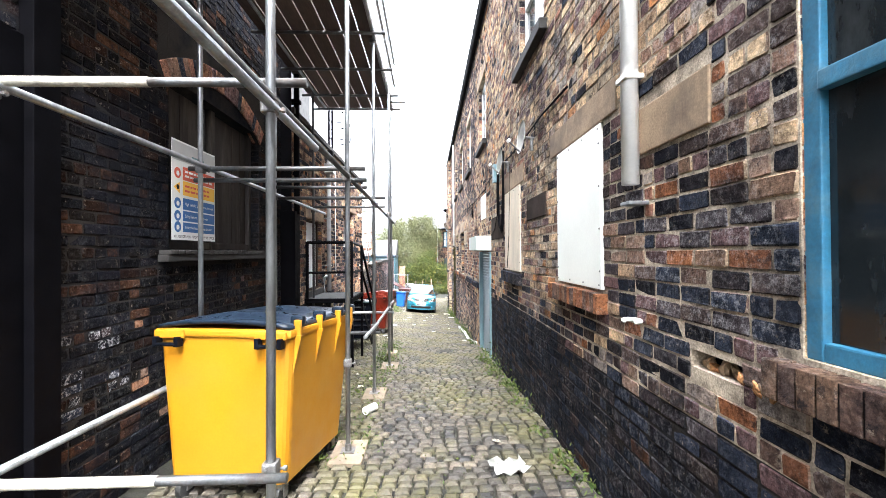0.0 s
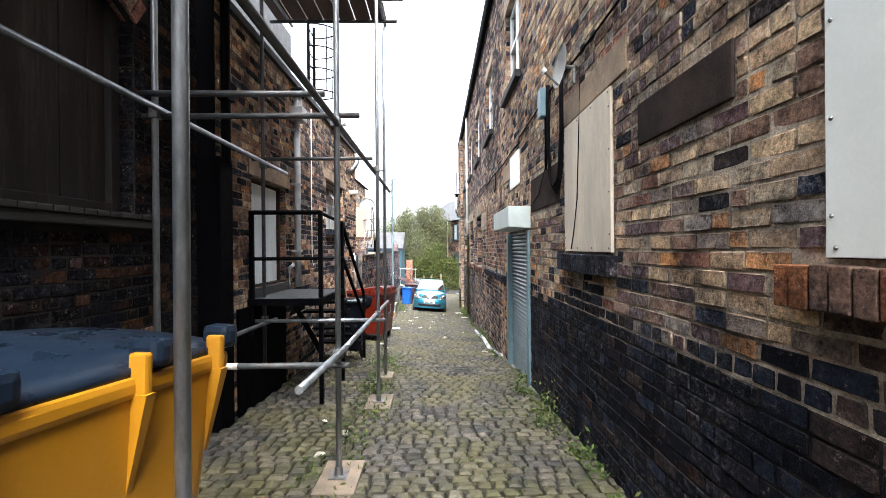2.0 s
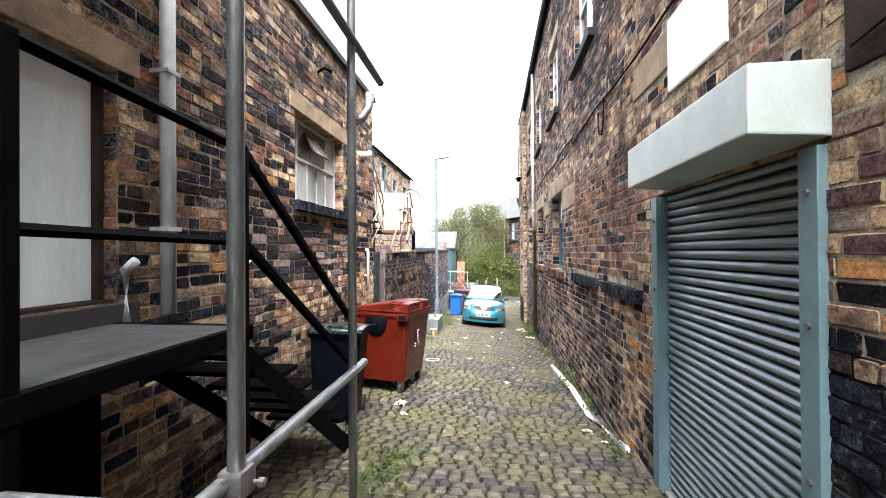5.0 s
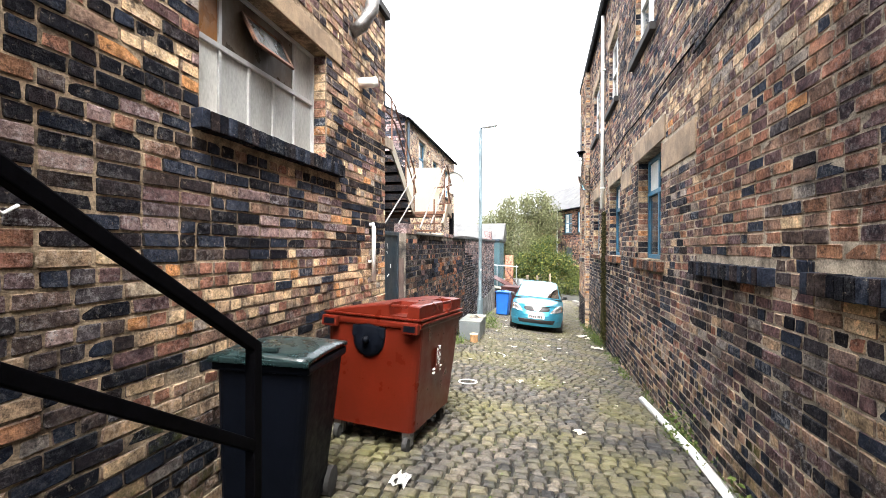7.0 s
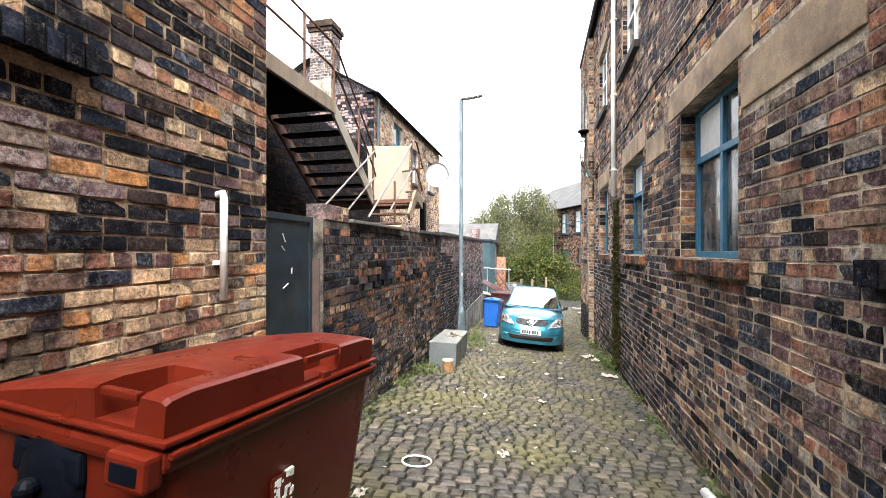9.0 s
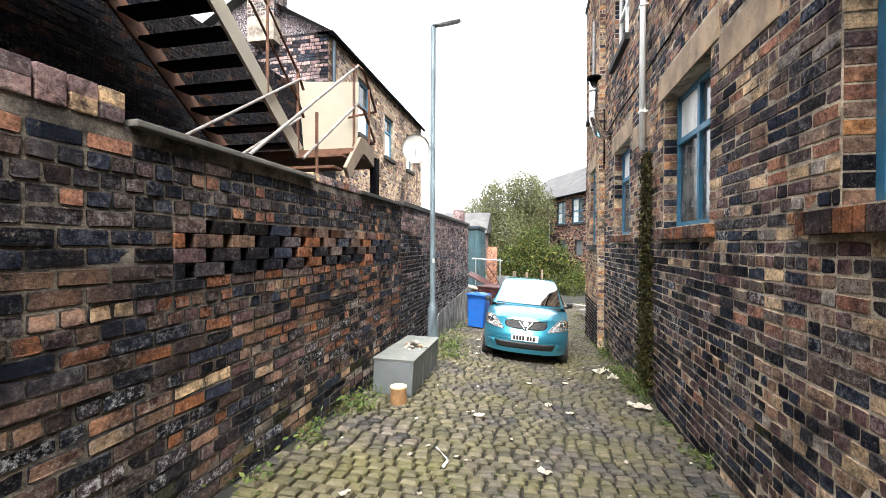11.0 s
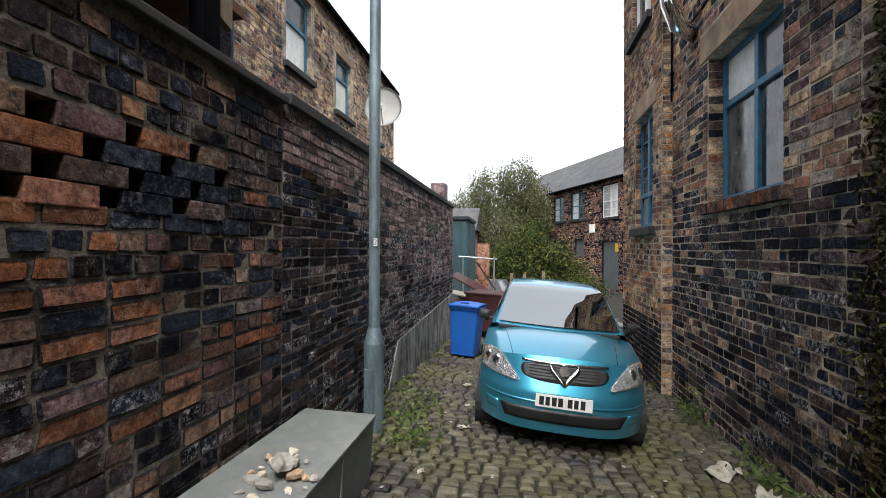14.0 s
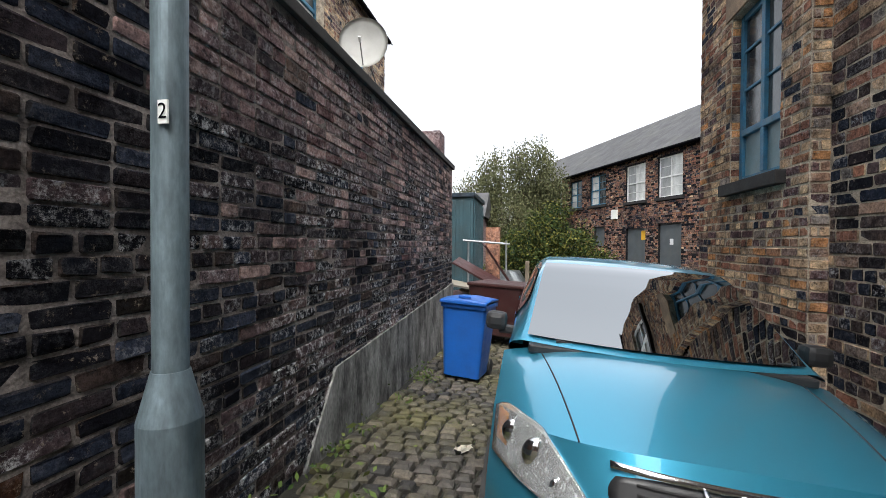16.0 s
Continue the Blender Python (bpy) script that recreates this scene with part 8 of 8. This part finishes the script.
def yard_palette(u, z, rng):
    r, d = rng.random(), zone(u, z, 5.0)
    if z < -0.9:
        return 8 if r < 0.5 else (6 if r < 0.7 else 1)
    if z < -0.35 and r < 0.3 + 0.4 * d:
        return 6 if r < 0.35 else 1
    if z > 0.5:
        return 1 if r < 0.5 else (12 if r < 0.85 else 3)
    if r < 0.2 + 0.4 * d:
        return 1 if r < 0.35 else 7
    r = rng.random()
    return 11 if r < 0.52 else (3 if r < 0.66 else (0 if r < 0.8 else 12))


lay_bricks(yard, LEFT, 16.12, 21.45, -3.0, 1.02, [(17.0, 20.9, 0.18, 0.555)], yard_palette, 15, (17.0, 20.5, -0.9, 0.16), course=0.094, base=lambda u: ground(XL, u), edges=10)
rng = random.Random(5)
for r_ in range(4):
    z = 0.18 + r_ * 0.094
    y = 17.0 + (0.0 if r_ % 2 else -0.17)
    while y < 20.9:
        a, b = max(17.0, y), min(20.9, y + 0.25)
        if b - a > 0.05:
            one = boxes((XL - 0.20 + rng.uniform(-0.01, 0.01), XL + 0.012, a, b, z + 0.002, z + 0.092), bevel=0.006)
            ob = part("brick", one, BRICKS[rng.choice([1, 1, 11, 11, 3, 7, 12])], yard)
        y += 0.25 + rng.uniform(0.075, 0.105)


def tall_palette(u, z, rng):
    r, d = rng.random(), zone(u, z, 7.0)
    if z > 0.35 + 0.12 * math.sin(u) + (0.25 if u < 22.6 else 0.0):
        return 5 if r < 0.8 else 12
    if u < 23.0:
        return 1 if r < 0.7 else (7 if r < 0.85 else 6)
    if z > -0.45:
        return 6 if r < 0.35 + 0.3 * d else (5 if r < 0.85 else 12)
    return 1 if r < 0.6 - 0.3 * d else 6


lay_bricks(tall, LEFT, 21.45, 28.85, -2.4, 1.04, [], tall_palette, 16, (21.5, 24.4, -0.3, 0.8), course=0.074, base=lambda u: ground(XL, u), headers=0.12)

rng = np.random.default_rng(21)
verts, quads, single = [], [], []
SW, SL, TOP = 0.145, 0.115, 0.022
QS = [(0, 1, 5, 4), (1, 2, 6, 5), (2, 3, 7, 6), (3, 0, 4, 7), (4, 5, 9, 8), (5, 6, 10, 9), (6, 7, 11, 10), (7, 4, 8, 11), (8, 9, 10, 11)]


def sett_corners(w, l, r):
    def ring(k, z, j):
        return [(sx * (w / 2 - k) + r.normal(0, j), sy * (l / 2 - k) + r.normal(0, j), z + r.normal(0, j * 0.6)) for sx, sy in ((-1, -1), (1, -1), (1, 1), (-1, 1))]
    return ring(0.0, -0.03, 0.003) + ring(0.004, TOP - 0.016, 0.003) + ring(0.024, TOP, 0.003)


y, row = -1.0, 0
while y < 36:
    x = -2.40 + rng.uniform(0, 0.1)
    edge = 1.38 if y < 27.7 else 2.6
    while x < edge - 0.05:
        w = SW * rng.uniform(0.75, 1.2)
        w = min(w, edge - x)
        l = SL * rng.uniform(0.94, 1.06)
        cx, cy = x + w / 2, y + 0.012 * math.sin(x * 2 + y) + 0.02 * math.sin(x * 1.3)
        o = len(verts)
        if 3.0 < y < 4.85 and -0.7 < cx < 1.2 and len(single) < 300:
            single.append((cx, cy, int(rng.integers(8))))
        else:
            c = np.array(sett_corners(w - 0.019, l - 0.017, rng))
            z0 = ground(cx, cy)
            tilt = rng.normal(0, 0.02, 2)
            c[:, 2] += z0 + c[:, 0] * tilt[0] + c[:, 1] * (tilt[1] - 0.06)
            c[:, 0] += cx
            c[:, 1] += cy
            verts += c.tolist()
            quads += [tuple(i + o for i in f) for f in QS]
        x += w
    y += SL
    row += 1
paving = thing("paving", "worn mossy granite setts laid in rows down the alley", "paving", kind="structure")
tagged(arrays("setts", verts, quads, [SETT], None, paving), kind="stuff")
pool = []
for k in range(8):
    tmp = arrays("sett", sett_corners(SW - 0.021, SL - 0.017, rng), QS, [SETT])
    pool.append(tmp.data)
    bpy.data.objects.remove(tmp)
for cx, cy, k in single:
    ob = new("sett", pool[k])
    ob.parent = paving
    ob.matrix_basis = pose(cx, cy, ground(cx, cy), -3, 0, 0)


lay_bricks(b3, B3, 24.3, 33.0, 0.5, 5.6, W3 + [(k[0] - 0.15, k[1] + 0.15, k[2] - 0.13, k[3] + 0.23) for k in W3], lambda u, z, g: 4 if g.random() < 0.4 else 0, 17, None, course=0.09)
lay_bricks(b3g, facing_y(24.3, -1), -9.4, -5.2, 0.5, 5.6, [], lambda u, z, g: 5 if g.random() < 0.5 else 1, 18, None, course=0.09)
lay_bricks(far, FW, -4.0, 19.0, -2.6, 4.5, FWIN + FDOOR + [(k[0] - 0.12, k[1] + 0.12, k[2] - 0.17, k[2]) for k in FWIN], lambda u, z, g: 3 if g.random() < 0.6 else (7 if g.random() < 0.5 else 0), 19, None, course=0.1)
lay_bricks(proud_wall, facing_y(25.45, -1), XP, XR, -3.0, 7.2, [], lambda u, z, g: 2 if g.random() < 0.5 else 0, 22, None, course=0.09)
# near-black bricks here carry the dark of the passage under the stairs
yard_back = bpy.data.objects["wall_yard_back"]
lay_bricks(yard_back, facing(-5.0, 1), 15.2, 24.3, -1.0, 3.6, [], sooty, 23, None, course=0.09)
lay_bricks(end_wall, facing_y(15.2, 1), -5.0, XL - 0.34, -1.0, 4.0, [], sooty, 24, None, course=0.09)
